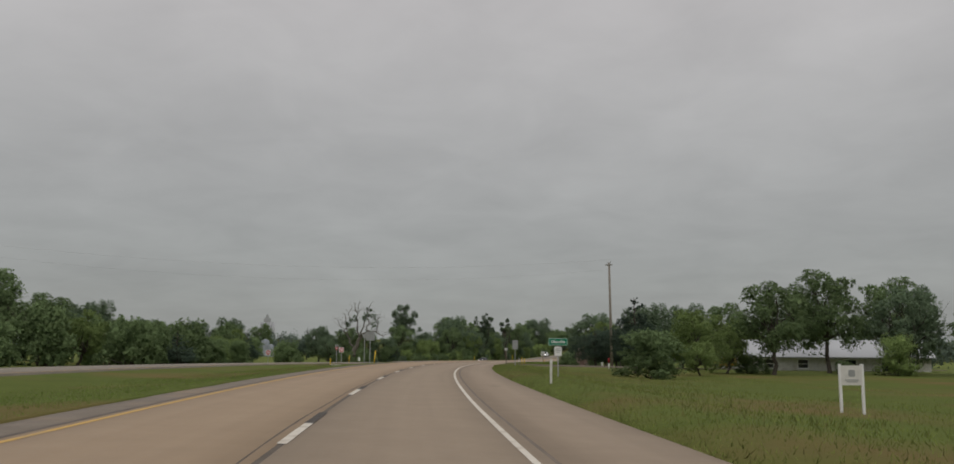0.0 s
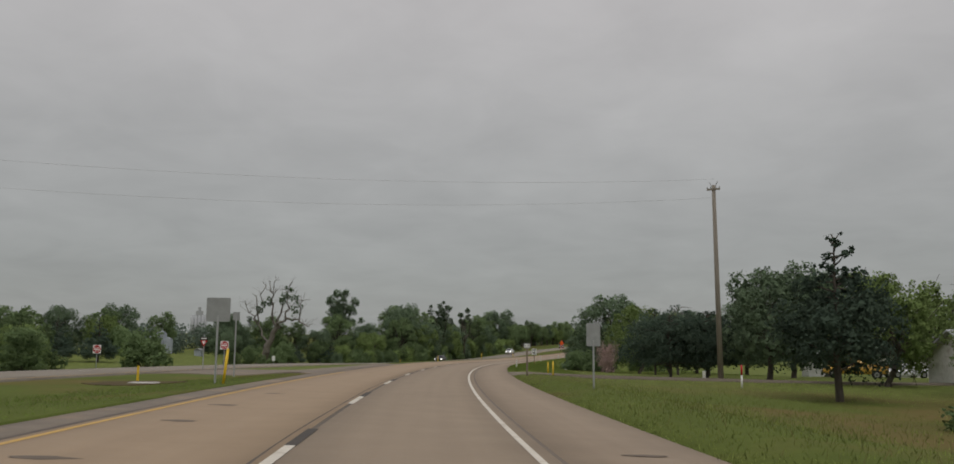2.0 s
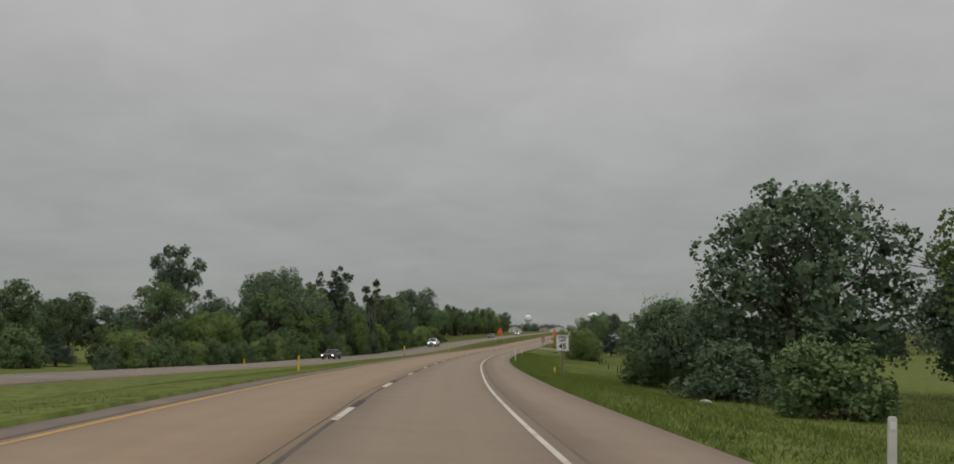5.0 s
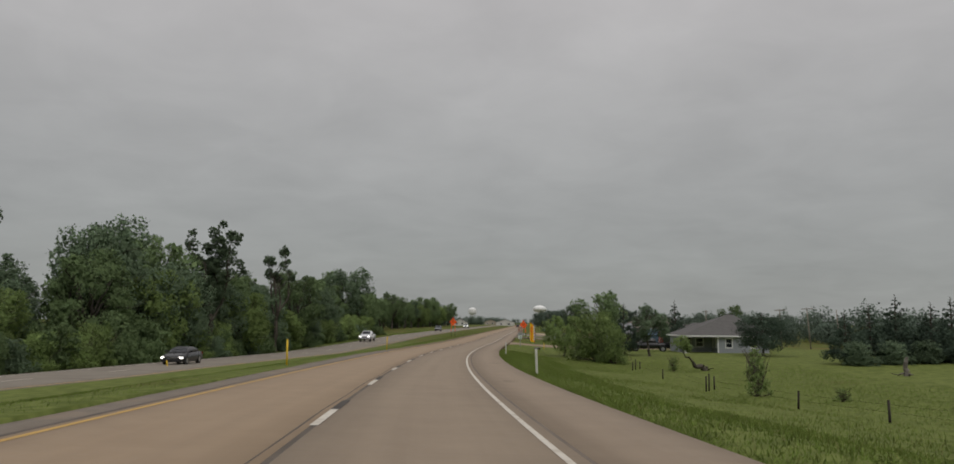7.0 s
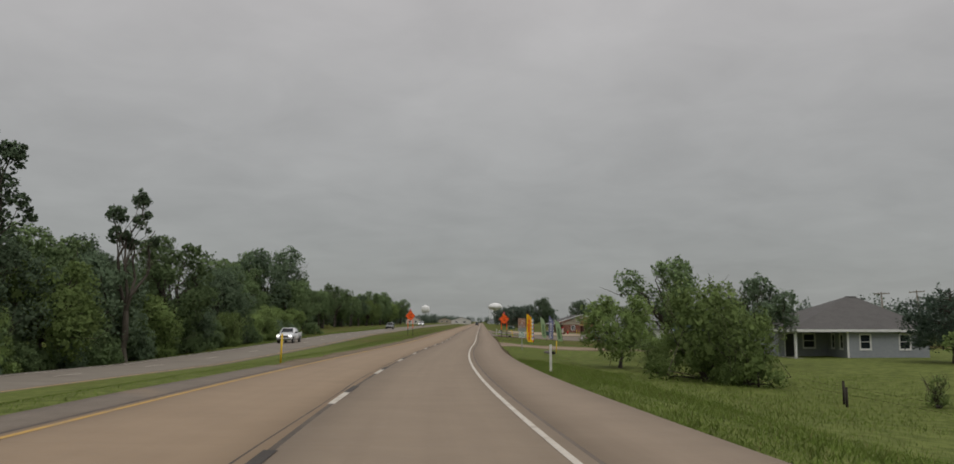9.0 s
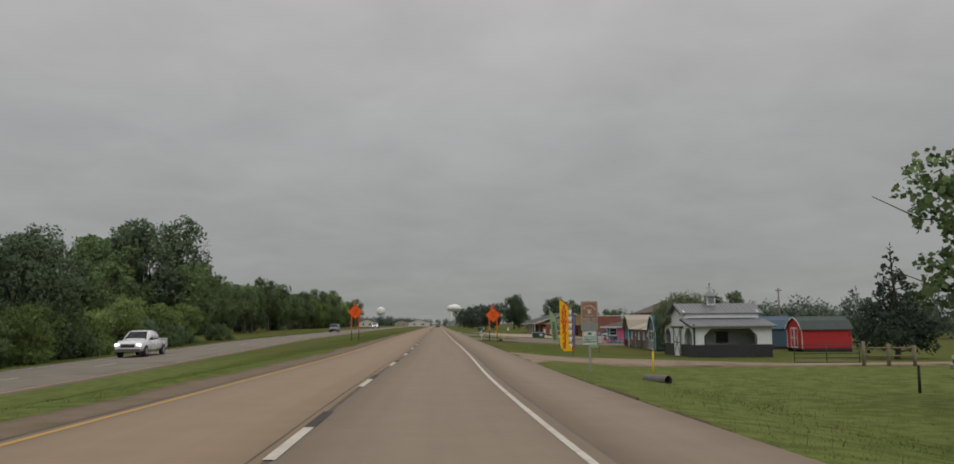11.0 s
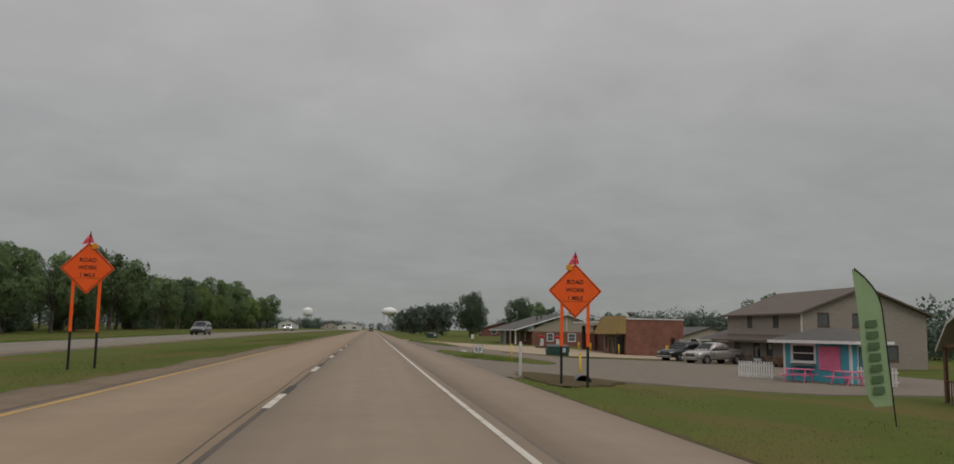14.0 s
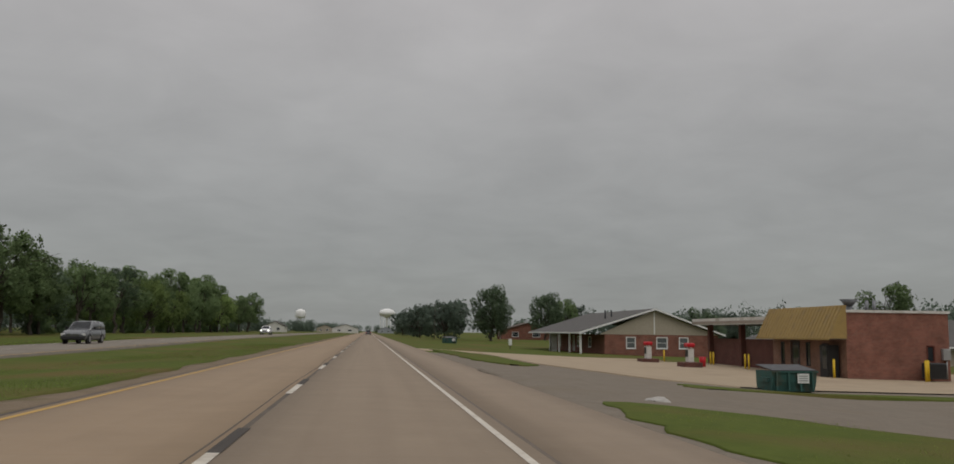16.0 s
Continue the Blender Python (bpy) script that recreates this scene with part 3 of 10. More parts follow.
# ---------- mesh tools ----------
def cube(bm, x0, x1, y0, y1, z0, z1, m=None):
    """A box from its bounds, turned by m."""
    v = [Vector((x, y, z)) for z in (z0, z1) for y in (y0, y1) for x in (x0, x1)]
    v = [bm.verts.new(m @ p if m else p) for p in v]
    for f in ((0, 2, 3, 1), (4, 5, 7, 6), (0, 1, 5, 4), (1, 3, 7, 5), (3, 2, 6, 7), (2, 0, 4, 6)):
        bm.faces.new([v[i] for i in f])
    return bm


def tube(bm, a, b, r0, r1=None, n=10, caps=True):
    """A tapered round bar from a to b."""
    a, b = Vector(a), Vector(b)
    r1 = r0 if r1 is None else r1
    q = (b - a).to_track_quat("Z", "Y")
    rings = []
    for p, r in ((a, r0), (b, r1)):
        rings.append([bm.verts.new(p + q @ Vector((r * math.cos(6.28318 * k / n), r * math.sin(6.28318 * k / n), 0))) for k in range(n)])
    for k in range(n):
        f = bm.faces.new((rings[0][k], rings[0][(k + 1) % n], rings[1][(k + 1) % n], rings[1][k]))
        f.smooth = n > 6
    if caps:
        bm.faces.new(rings[0][::-1])
        bm.faces.new(rings[1])
    return bm


def prism(bm, outline, a, b, axis="y"):
    """An outline in the plane across an axis, drawn out along it from a to b. For y the outline is x, z; for x it is y, z; for z it is x, y."""
    def at(p, c):
        return {"y": (p[0], c, p[1]), "x": (c, p[0], p[1]), "z": (p[0], p[1], c)}[axis]
    lo = [bm.verts.new(at(p, a)) for p in outline]
    hi = [bm.verts.new(at(p, b)) for p in outline]
    n = len(outline)
    for k in range(n):
        bm.faces.new((lo[k], lo[(k + 1) % n], hi[(k + 1) % n], hi[k]))
    bm.faces.new(lo[::-1])
    bm.faces.new(hi)
    return bm


def loft(bm, rings, smooth=True):
    """Skin over rings of the same number of points, closed at both ends."""
    vs = [[bm.verts.new(p) for p in r] for r in rings]
    n = len(vs[0])
    for a, b in zip(vs, vs[1:]):
        for k in range(n):
            bm.faces.new((a[k], a[(k + 1) % n], b[(k + 1) % n], b[k])).smooth = smooth
    bm.faces.new(vs[0][::-1])
    bm.faces.new(vs[-1])
    return bm


def softened(bm, w=0.02, seg=2):
    bmesh.ops.bevel(bm, geom=list(bm.edges), offset=w, segments=seg, affect="EDGES", profile=0.6)
    return bm


def mesh_of(name, bm, material):
    bmesh.ops.recalc_face_normals(bm, faces=list(bm.faces))
    me = bpy.data.meshes.new(name)
    bm.to_mesh(me)
    bm.free()
    me.materials.append(material)
    return me


def part(name, bm, material, parent, label=""):
    """One mesh under a thing or under a part."""
    ob = new(name, mesh_of(name, bm, material))
    ob.parent = parent
    return tagged(ob, label)


def piece(name, me, parent, m=None):
    """One more object on a shared mesh."""
    ob = new(name, me)
    ob.parent = parent
    if m is not None:
        ob.matrix_basis = m
    return ob


def thing(name, label, category, x=0.0, y=0.0, z=None, turn=0.0, group="", kind=""):
    """A top-level thing's root, standing on the ground at a place in the plan."""
    ob = new(name)
    ob.empty_display_size = 0.2
    ob.matrix_basis = pose(x, y, height(x, y) if z is None else z, 0, 0, turn)
    return tagged(ob, label, category, group, kind)


def grid_mesh(name, v, faces, material, smooth=False):
    """A mesh from arrays of places and of corner numbers."""
    v, faces = np.asarray(v, np.float32), np.asarray(faces, np.int32)
    me = bpy.data.meshes.new(name)
    me.vertices.add(len(v))
    me.vertices.foreach_set("co", v.ravel())
    k = faces.shape[1]
    me.loops.add(faces.size)
    me.loops.foreach_set("vertex_index", faces.ravel())
    me.polygons.add(len(faces))
    me.polygons.foreach_set("loop_start", np.arange(len(faces), dtype=np.int32) * k)
    me.polygons.foreach_set("loop_total", np.full(len(faces), k, np.int32))
    if smooth:
        me.polygons.foreach_set("use_smooth", np.ones(len(faces), bool))
    me.update(calc_edges=True)
    me.materials.append(material)
    return me


def ribbon(name, ss, ls, where, up, material, thick=0.0):
    """A sheet over the road frame, with its own along and across as its map. ls: numbers, or rows of them for each s."""
    ss = np.asarray(ss, float)
    L = np.asarray(ls, float)
    L = np.tile(L, (len(ss), 1)) if L.ndim == 1 else L
    S = np.tile(ss[:, None], (1, L.shape[1]))
    v = where(S, L, up)
    n, m = L.shape
    uv = np.stack([L, S], -1)
    if thick:
        v = np.concatenate([v[:, :1] - np.array([0, 0, thick]), v, v[:, -1:] - np.array([0, 0, thick])], 1)
        uv = np.concatenate([uv[:, :1], uv, uv[:, -1:]], 1)
        m += 2
    i = np.arange(n * m).reshape(n, m)
    f = np.stack([i[:-1, :-1], i[:-1, 1:], i[1:, 1:], i[1:, :-1]], -1).reshape(-1, 4)
    me = grid_mesh(name, v.reshape(-1, 3), f, material)
    layer = me.uv_layers.new(name="UVMap")
    layer.data.foreach_set("uv", uv.reshape(-1, 2)[f.ravel()].astype(np.float32).ravel())
    return me


def writing(text, size, parent, material, m, name="lettering", label="", bold=0.0, wide=1.0):
    """Letters of the built-in font, as flat raised mesh, centred at m (text plane x, y of m)."""
    cu = bpy.data.curves.new(name, "FONT")
    cu.body, cu.size, cu.align_x, cu.align_y, cu.extrude, cu.offset = text, size, "CENTER", "CENTER", 0.003, bold
    cu.resolution_u = 3
    ob = bpy.data.objects.new(name, cu)
    me = bpy.data.meshes.new_from_object(ob)
    bpy.data.objects.remove(ob)
    me.materials.clear()
    me.materials.append(material)
    o = new(name, me)
    o.parent = parent
    o.matrix_basis = m @ Matrix.Diagonal((wide, 1, 1, 1))
    return tagged(o, label)


def facing(x, y, z, turn=0.0):
    """A pose whose x, y plane stands upright and faces -y, turned about z."""
    return pose(x, y, z, 90, 0, turn)

# ---------- ground and roads ----------
def heading(s):
    h = centre(float(s))[1]
    return math.degrees(math.atan2(-h[0], h[1]))


def at(s, l):
    p = place(float(s), float(l))
    return float(p[0]), float(p[1]), float(p[2])


ground_s = np.r_[np.arange(-90, 640, 3.0), np.arange(640, 1500, 20.0)]
ground_l = np.array([-420, -300, -200, -150, -120, -100, -85, -75, -67, -60, -54, -48, -43, -38, -35, -32, -29, -26.5, -24, -22.5, -21, -20.4, -16, -12.4, -12, -11.2, -10.4,
                     -9.6, -8.6, -7.6, -6.9, -6.7, -6.58, -6.48, -2, 2, 4.2, 4.3, 5, 6, 7, 8, 9, 10, 12, 14, 16, 18, 21, 24, 28, 32, 35, 40, 46, 55, 67, 80, 100, 130, 165, 200, 300, 420])
gv = place(ground_s[:, None], ground_l[None, :])
rough_z = np.array([[noise.noise((x * 0.23, y * 0.23, 0.5)) * 0.07 + noise.noise((x * 0.05, y * 0.05, 3.1)) * 0.12 for x, y in row] for row in gv[..., :2]])
calm = np.interp(ground_l, (-34, -29, -28, -12.4, -9.6, -7.6, 4.3, 7, 14), (1, .2, 0, 0, .5, .1, 0, .3, 1))
gv[..., 2] += rough_z * calm[None, :]
gn, gm = gv.shape[:2]
gi = np.arange(gn * gm).reshape(gn, gm)
gf = np.stack([gi[:-1, :-1], gi[:-1, 1:], gi[1:, 1:], gi[1:, :-1]], -1).reshape(-1, 4)
# the sheet goes on outwards to the horizon in widening rings
loop = np.r_[gi[0, :], gi[1:, -1], gi[-1, -2::-1], gi[-2:0:-1, 0]]
flatv = gv.reshape(-1, 3)
middle = np.array([0.0, 500.0, 0.0])
verts, faces, last = [flatv], [gf], loop
count = len(flatv)
for k in (1.5, 3.0, 8.0):
    ringv = middle + (flatv[loop] - middle) * np.array([k, k, 0.0])
    verts.append(ringv)
    cur = count + np.arange(len(loop))
    count += len(loop)
    nx = np.roll(np.arange(len(loop)), -1)
    faces.append(np.stack([last, cur, cur[nx], last[nx]], -1))
    last = cur
ground = new("ground", grid_mesh("ground", np.concatenate(verts), np.concatenate(faces), M_GRASS, smooth=True))
tagged(ground, "green and partly dry mown grass reaching the horizon", "ground", kind="structure")

road = tagged(new("road"), "worn tan concrete highway carriageway with dark joints", "road", kind="structure")
road_s = np.r_[np.arange(-60, 600, 2.0), np.arange(600, 1451, 25.0)]


SHIFT = np.interp(road_s, (0, 110, 170), (-0.16, -0.14, 0))


def strip(name, l0, l1, up, material, parent, label="", thick=0.0, n=3, a=0, b=0):
    """A strip of road; a and b: whether its left and right side follow the lane's slow widening."""
    w = np.linspace(0, 1, n)[None, :]
    L = (l0 + SHIFT * a)[:, None] * (1 - w) + (l1 + SHIFT * b)[:, None] * w
    ob = new(name, ribbon(name, road_s, L, surface, up, material, thick))
    ob.parent = parent
    return tagged(ob, label)


strip("lane", -5.45, -1.74, 0.0, M_LANE_L, road, "warm tan concrete lane", 0.2, n=4)
strip("lane", -1.64, 2.12, 0.0, M_LANE_R, road, "greyer worn concrete lane", 0.2, n=4, b=1)
strip("shoulder", 2.2, 4.42, -0.006, M_SHOULDER, road, "concrete shoulder with a ragged edge", 0.3, n=3, a=1)
def ragged_shoulder(s0, s1, material, label, wob):
    """The narrow left shoulder, its grass side uneven."""
    ss = np.arange(s0, s1 + .1, 1.0)
    out = np.array([np.interp(s, (0, 80, 125, 200, 245, 330, 410), (-6.4, -6.35, -6.15, -6.2, -6.7, -6.7, -6.45)) + wob * (noise.noise((s * .17, 3.3, 0)) + .5 * noise.noise((s * .6, 1.3, 0))) for s in ss])
    L = out[:, None] + (-5.45 - out)[:, None] * np.linspace(0, 1, 4)[None, :]
    ob = new("shoulder", ribbon("shoulder", ss, L, surface, -0.02, material, 0.3))
    ob.parent = road
    tagged(ob, label)


ragged_shoulder(-60, 262, M_ASPHALT, "dark narrow asphalt shoulder", .08)
ragged_shoulder(262, 900, M_DIRT_SHOULDER, "tan gravelly shoulder with a ragged grass edge", .45)
strip("joint", -1.74, -1.64, -0.006, M_SEAM, road, "dark tarred joint")
strip("joint", -5.52, -5.42, 0.002, M_SEAM, road, "dark tarred joint")
strip("joint", 2.12, 2.2, -0.006, M_THIN_SEAM, road, "thin sealed joint", a=1, b=1)
# a second, wandering crack sealed with tar beside the joint
ls = np.array([[-1.9 + 0.1 * noise.noise((s * 0.1, 0, 0)), -1.9 + 0.1 * noise.noise((s * 0.1, 0, 0)) + 0.03 + 0.03 * noise.noise((s * 0.3, 5, 0))] for s in road_s])
seam = new("joint", ribbon("joint", road_s, ls, surface, 0.003, M_SEAM))
seam.parent = road
strip("edge_line", 1.81, 1.92, 0.004, M_WHITE_LINE, road, "white edge line", n=2, a=1, b=1)
for s0, s1 in ((float(road_s[0]), 99.0), (123.0, float(road_s[-1]))):
    ss = np.linspace(s0, s1, int((s1 - s0) / 1.5) + 2)
    ob = new("edge_line", ribbon("edge_line", ss, np.repeat([[-5.28, -5.16]], len(ss), 0), surface, 0.004, M_YELLOW_LINE))
    ob.parent = road
    tagged(ob, "yellow edge line")


def bar(name, s0, s1, l0, l1, material, parent, up=0.005):
    ob = new(name, ribbon(name, np.linspace(s0, s1, 4), [l0, (l0 + l1) / 2, l1], surface, up, material))
    ob.parent = parent
    return ob


for k in range(-3, 62):
    s0 = 12.1 + 12.192 * k
    bar("lane_dash", s0, s0 + 3.15, -1.76, -1.61, M_WHITE_LINE, road, 0.007)
    bar("dark_dash", s0 + 3.15, s0 + 5.6, -1.77, -1.60, M_BLACK_LINE, road, 0.007)
# dark patches worn into the passing lane and the shoulder
rp = random.Random(4)
for s0, l0 in ((38, -4.4), (45, -4.3), (51.5, -4.2), (57, -4.3), (62, -4.2), (67, -4.1), (71, -4.3), (76, -4.2), (59, 3.2), (64, 3.4), (100, -3.9), (33, 3.1), (186, 3.3), (212, 3.0), (233, 3.4)):
    w, n = rp.uniform(0.5, 1.1), 7
    ss = np.linspace(s0, s0 + rp.uniform(0.22, 0.45), n)
    half = np.sin(np.linspace(0.15, 3.0, n)) * w / 2
    ls = np.stack([l0 - half * rp.uniform(.7, 1.2), l0 + half], 1) + np.array([[rp.uniform(-.08, .08)] for _ in range(n)])
    ob = new("patch", ribbon("patch", ss, ls, surface, 0.004, M_WORN))
    ob.parent = road

opposite = tagged(new("road"), "greyer opposite carriageway beyond the grass median", "road", kind="structure")


def opp(s, l, up=0.0):
    """The far carriageway, laid on the ground with a slight crown."""
    p = place(s, np.asarray(l) + np.interp(s, OPP_S, OPP_MID) + 16.4, 0.0)
    p[..., 2] = centre(s)[0][..., 2] + np.interp(s, OPP_S, OPP) + up - 0.012 * np.abs(np.asarray(l) + 16.4)
    return p


def opp_strip(name, l0, l1, up, material, label="", thick=0.0, n=3, ss=None):
    ob = new(name, ribbon(name, road_s if ss is None else ss, np.linspace(l0, l1, n), opp, up, material, thick))
    ob.parent = opposite
    return tagged(ob, label)


opp_strip("lane", -20.8, -12.55, 0, M_OPP, "grey worn pavement", 0.3, 5)
opp_strip("edge_line", -19.95, -19.83, 0.006, M_WHITE_LINE, "white edge line", n=2)
opp_strip("edge_line", -12.98, -12.86, 0.006, M_YELLOW_LINE, "yellow edge line", n=2)
for k in range(-3, 52):
    s0 = 5.0 + 12.192 * k
    opp_strip("lane_dash", -16.46, -16.33, 0.008, M_WHITE_LINE, n=2, ss=np.linspace(s0, s0 + 3.1, 3))


def drape(name, rows, material, label, up=0.03, parent=None, wob=0.25, ripple=0.4, meets=None):
    """A sheet laid over the ground between two lines across: rows of s, l from, l to, joined smoothly."""
    rows = np.array(rows, float)
    ss = np.arange(rows[0, 0], rows[-1, 0] + 0.01, 0.5)
    a, b = np.interp(ss, rows[:, 0], rows[:, 1]), np.interp(ss, rows[:, 0], rows[:, 2])
    wv = np.array([[noise.noise((s * ripple, 1.7, 0)), noise.noise((s * ripple, 8.3, 0))] for s in ss]) * wob
    m = 26
    L = (a + wv[:, 0])[:, None] + ((b + wv[:, 1]) - (a + wv[:, 0]))[:, None] * np.linspace(0, 1, m)[None, :] ** 1.4
    ob = new(name, ribbon(name, ss, L, place, up, material, 0.3))
    v = np.zeros(len(ob.data.vertices) * 3, np.float32)
    ob.data.vertices.foreach_get("co", v)
    v = v.reshape(-1, 3)
    # stay clear of the uneven ground below
    v[:, 2] += np.array([max(0.0, noise.noise((x * 0.23, y * 0.23, 0.5)) * 0.07 + noise.noise((x * 0.05, y * 0.05, 3.1)) * 0.12) + 0.02 for x, y in v[:, :2]])
    if meets is not None:
        # runs out level onto the shoulder
        for q in v:
            s, l = nearest(q[0], q[1])
            f = float(np.clip((l - meets) / 1.6 + 1, 0, 1))
            if q[2] > height(q[0], q[1]) - 0.1:
                q[2] += f * (float(surface(np.array([s]), np.array([l]), -0.012)[0, 2]) - q[2])
    ob.data.vertices.foreach_set("co", v.ravel())
    if parent:
        ob.parent = parent
        return tagged(ob, label)
    return tagged(ob, label, "pavement", kind="structure")


drape("driveway", [(105.5, 4.3, 4.5), (108.3, 4.3, 5.2), (108.9, 4.3, 8), (109.1, 4.3, 60), (111.2, 4.3, 60), (111.6, 4.3, 7), (114.5, 4.3, 4.6)], M_GRAVEL, "grey gravel driveway leading off the highway")
drape("crossover", [(95.0, -6.3, -5.9), (96.6, -7.4, -5.9), (99.0, -9.2, -5.9), (102.5, -12.2, -5.9), (104.6, -19.5, -5.9), (111, -20, -5.9), (114.5, -16.5, -5.9), (119.0, -12.0, -5.9), (124.0, -9.2, -5.9), (131.0, -6.9, -5.9)], M_ASPHALT, "dark asphalt crossover through the median", up=0.012, wob=0.1, meets=-6.8)
drape("dirt_patch", [(86.4, -13.2, -13.0), (87.4, -14.2, -11.0), (89, -14.6, -10.4), (90.4, -14.0, -10.9), (91.4, -12.8, -12.2)], M_GRASS_BROWN, "bare earth round the drain in the median", up=0.01, wob=.5, ripple=1.4)
drape("driveway", [(309, 4.3, 4.6), (313, 4.3, 5.7), (317.3, 4.3, 8), (318.3, 4.3, 14), (318.8, 4.3, 42), (321.6, 4.3, 42), (322.3, 4.3, 8), (324.5, 4.3, 4.7)], M_DIRT, "brown gravel and dirt farm drive")
drape("gravel_lot", [(366.5, 4.3, 4.8), (370, 4.3, 9), (374, 4.3, 36), (420, 4.3, 36), (424, 4.3, 34), (436, 4.3, 22), (440, 4.3, 8), (447, 4.3, 4.6)], M_GRAVEL, "grey worn gravel lot and entrances", up=0.02)
drape("dirt_edge", [(278, 4.15, 4.5), (296, 4.1, 4.75), (308, 4.15, 4.6), (326, 4.15, 4.6), (345, 4.1, 4.8), (362, 4.15, 4.7)], M_GRASS_BROWN, "ragged brown earth along the shoulder", up=0.04, wob=.24, ripple=1.5)
drape("grass_island", [(384.2, 6.4, 7.2), (385.5, 5.3, 9.4), (388.5, 5.0, 11.4), (393, 4.9, 11.8), (398, 4.9, 11.2), (401, 5.1, 9.0), (402.6, 5.5, 6.0)], M_GRASS, "rough grass island between the lot's entrances", up=0.045, wob=.35, ripple=.9)
drape("dirt_patch", [(388.6, 8.4, 8.6), (390, 8.2, 9.5), (391.6, 8.5, 9.6), (393.2, 9.2, 9.4)], M_GRASS_BROWN, "brown worn earth in the grass island", up=0.055, wob=.5, ripple=1.3)
drape("dirt_patch", [(363.0, 5.6, 6.0), (365.5, 5.5, 7.4), (367.8, 5.3, 9.0), (369.6, 5.4, 9.6), (371.2, 7.0, 9.4)], M_GRASS_BROWN, "brown bare bank beside the lot's entrance", up=0.03, wob=.5, ripple=1.2)
drape("grass_island", [(412.8, 12.5, 13), (413.6, 12, 30), (415.2, 12, 30), (416.6, 13, 20)], M_GRASS, "narrow strip of worn grass in the lot", up=0.05, wob=.5, ripple=.8)
drape("concrete_apron", [(418, 16, 30), (421, 13, 50), (434, 10, 50), (452, 9.5, 30), (455, 9.5, 11)], M_APRON, "tan concrete apron before the petrol station", up=0.075, wob=0.1)
drape("grass_island", [(425, 7.0, 7.6), (430, 6.0, 9.5), (445, 5.6, 9.3), (456, 5.4, 7)], M_GRASS, "long grass island beside the apron", up=0.09, wob=.3, ripple=.8)
drape("driveway", [(453, 4.3, 4.6), (455, 4.3, 26), (458.5, 4.3, 26), (460, 4.3, 5)], M_APRON, "tan concrete drive before the brick house", up=0.05, wob=0.1)

# ---------- plants ----------
def leaf_quads(centres, size, rng, flat=0.0):
    """Small leaf blades at the given places, each turned its own way."""
    n = len(centres)
    u = rng.normal(size=(n, 3))
    u /= np.linalg.norm(u, axis=1, keepdims=True)
    w = rng.normal(size=(n, 3))
    w[:, 2] += flat
    v = np.cross(u, w)
    v /= np.linalg.norm(v, axis=1, keepdims=True) + 1e-9
    s = size * rng.uniform(0.6, 1.3, (n, 1))
    a, b = u * s * 0.5, v * s * 0.4
    q = np.stack([centres - a, centres + b, centres + a, centres - b], 1)
    return q.reshape(-1, 3)


def facing_ways(me, ways):
    """Keeps on each corner of a leaf the way that its spray faces."""
    ways = ways / (np.linalg.norm(ways, axis=1, keepdims=True) + 1e-9)
    layer = me.attributes.new("facing", "FLOAT_VECTOR", "POINT")
    layer.data.foreach_set("vector", np.repeat(ways, 4, 0).astype(np.float32).ravel())
    return me


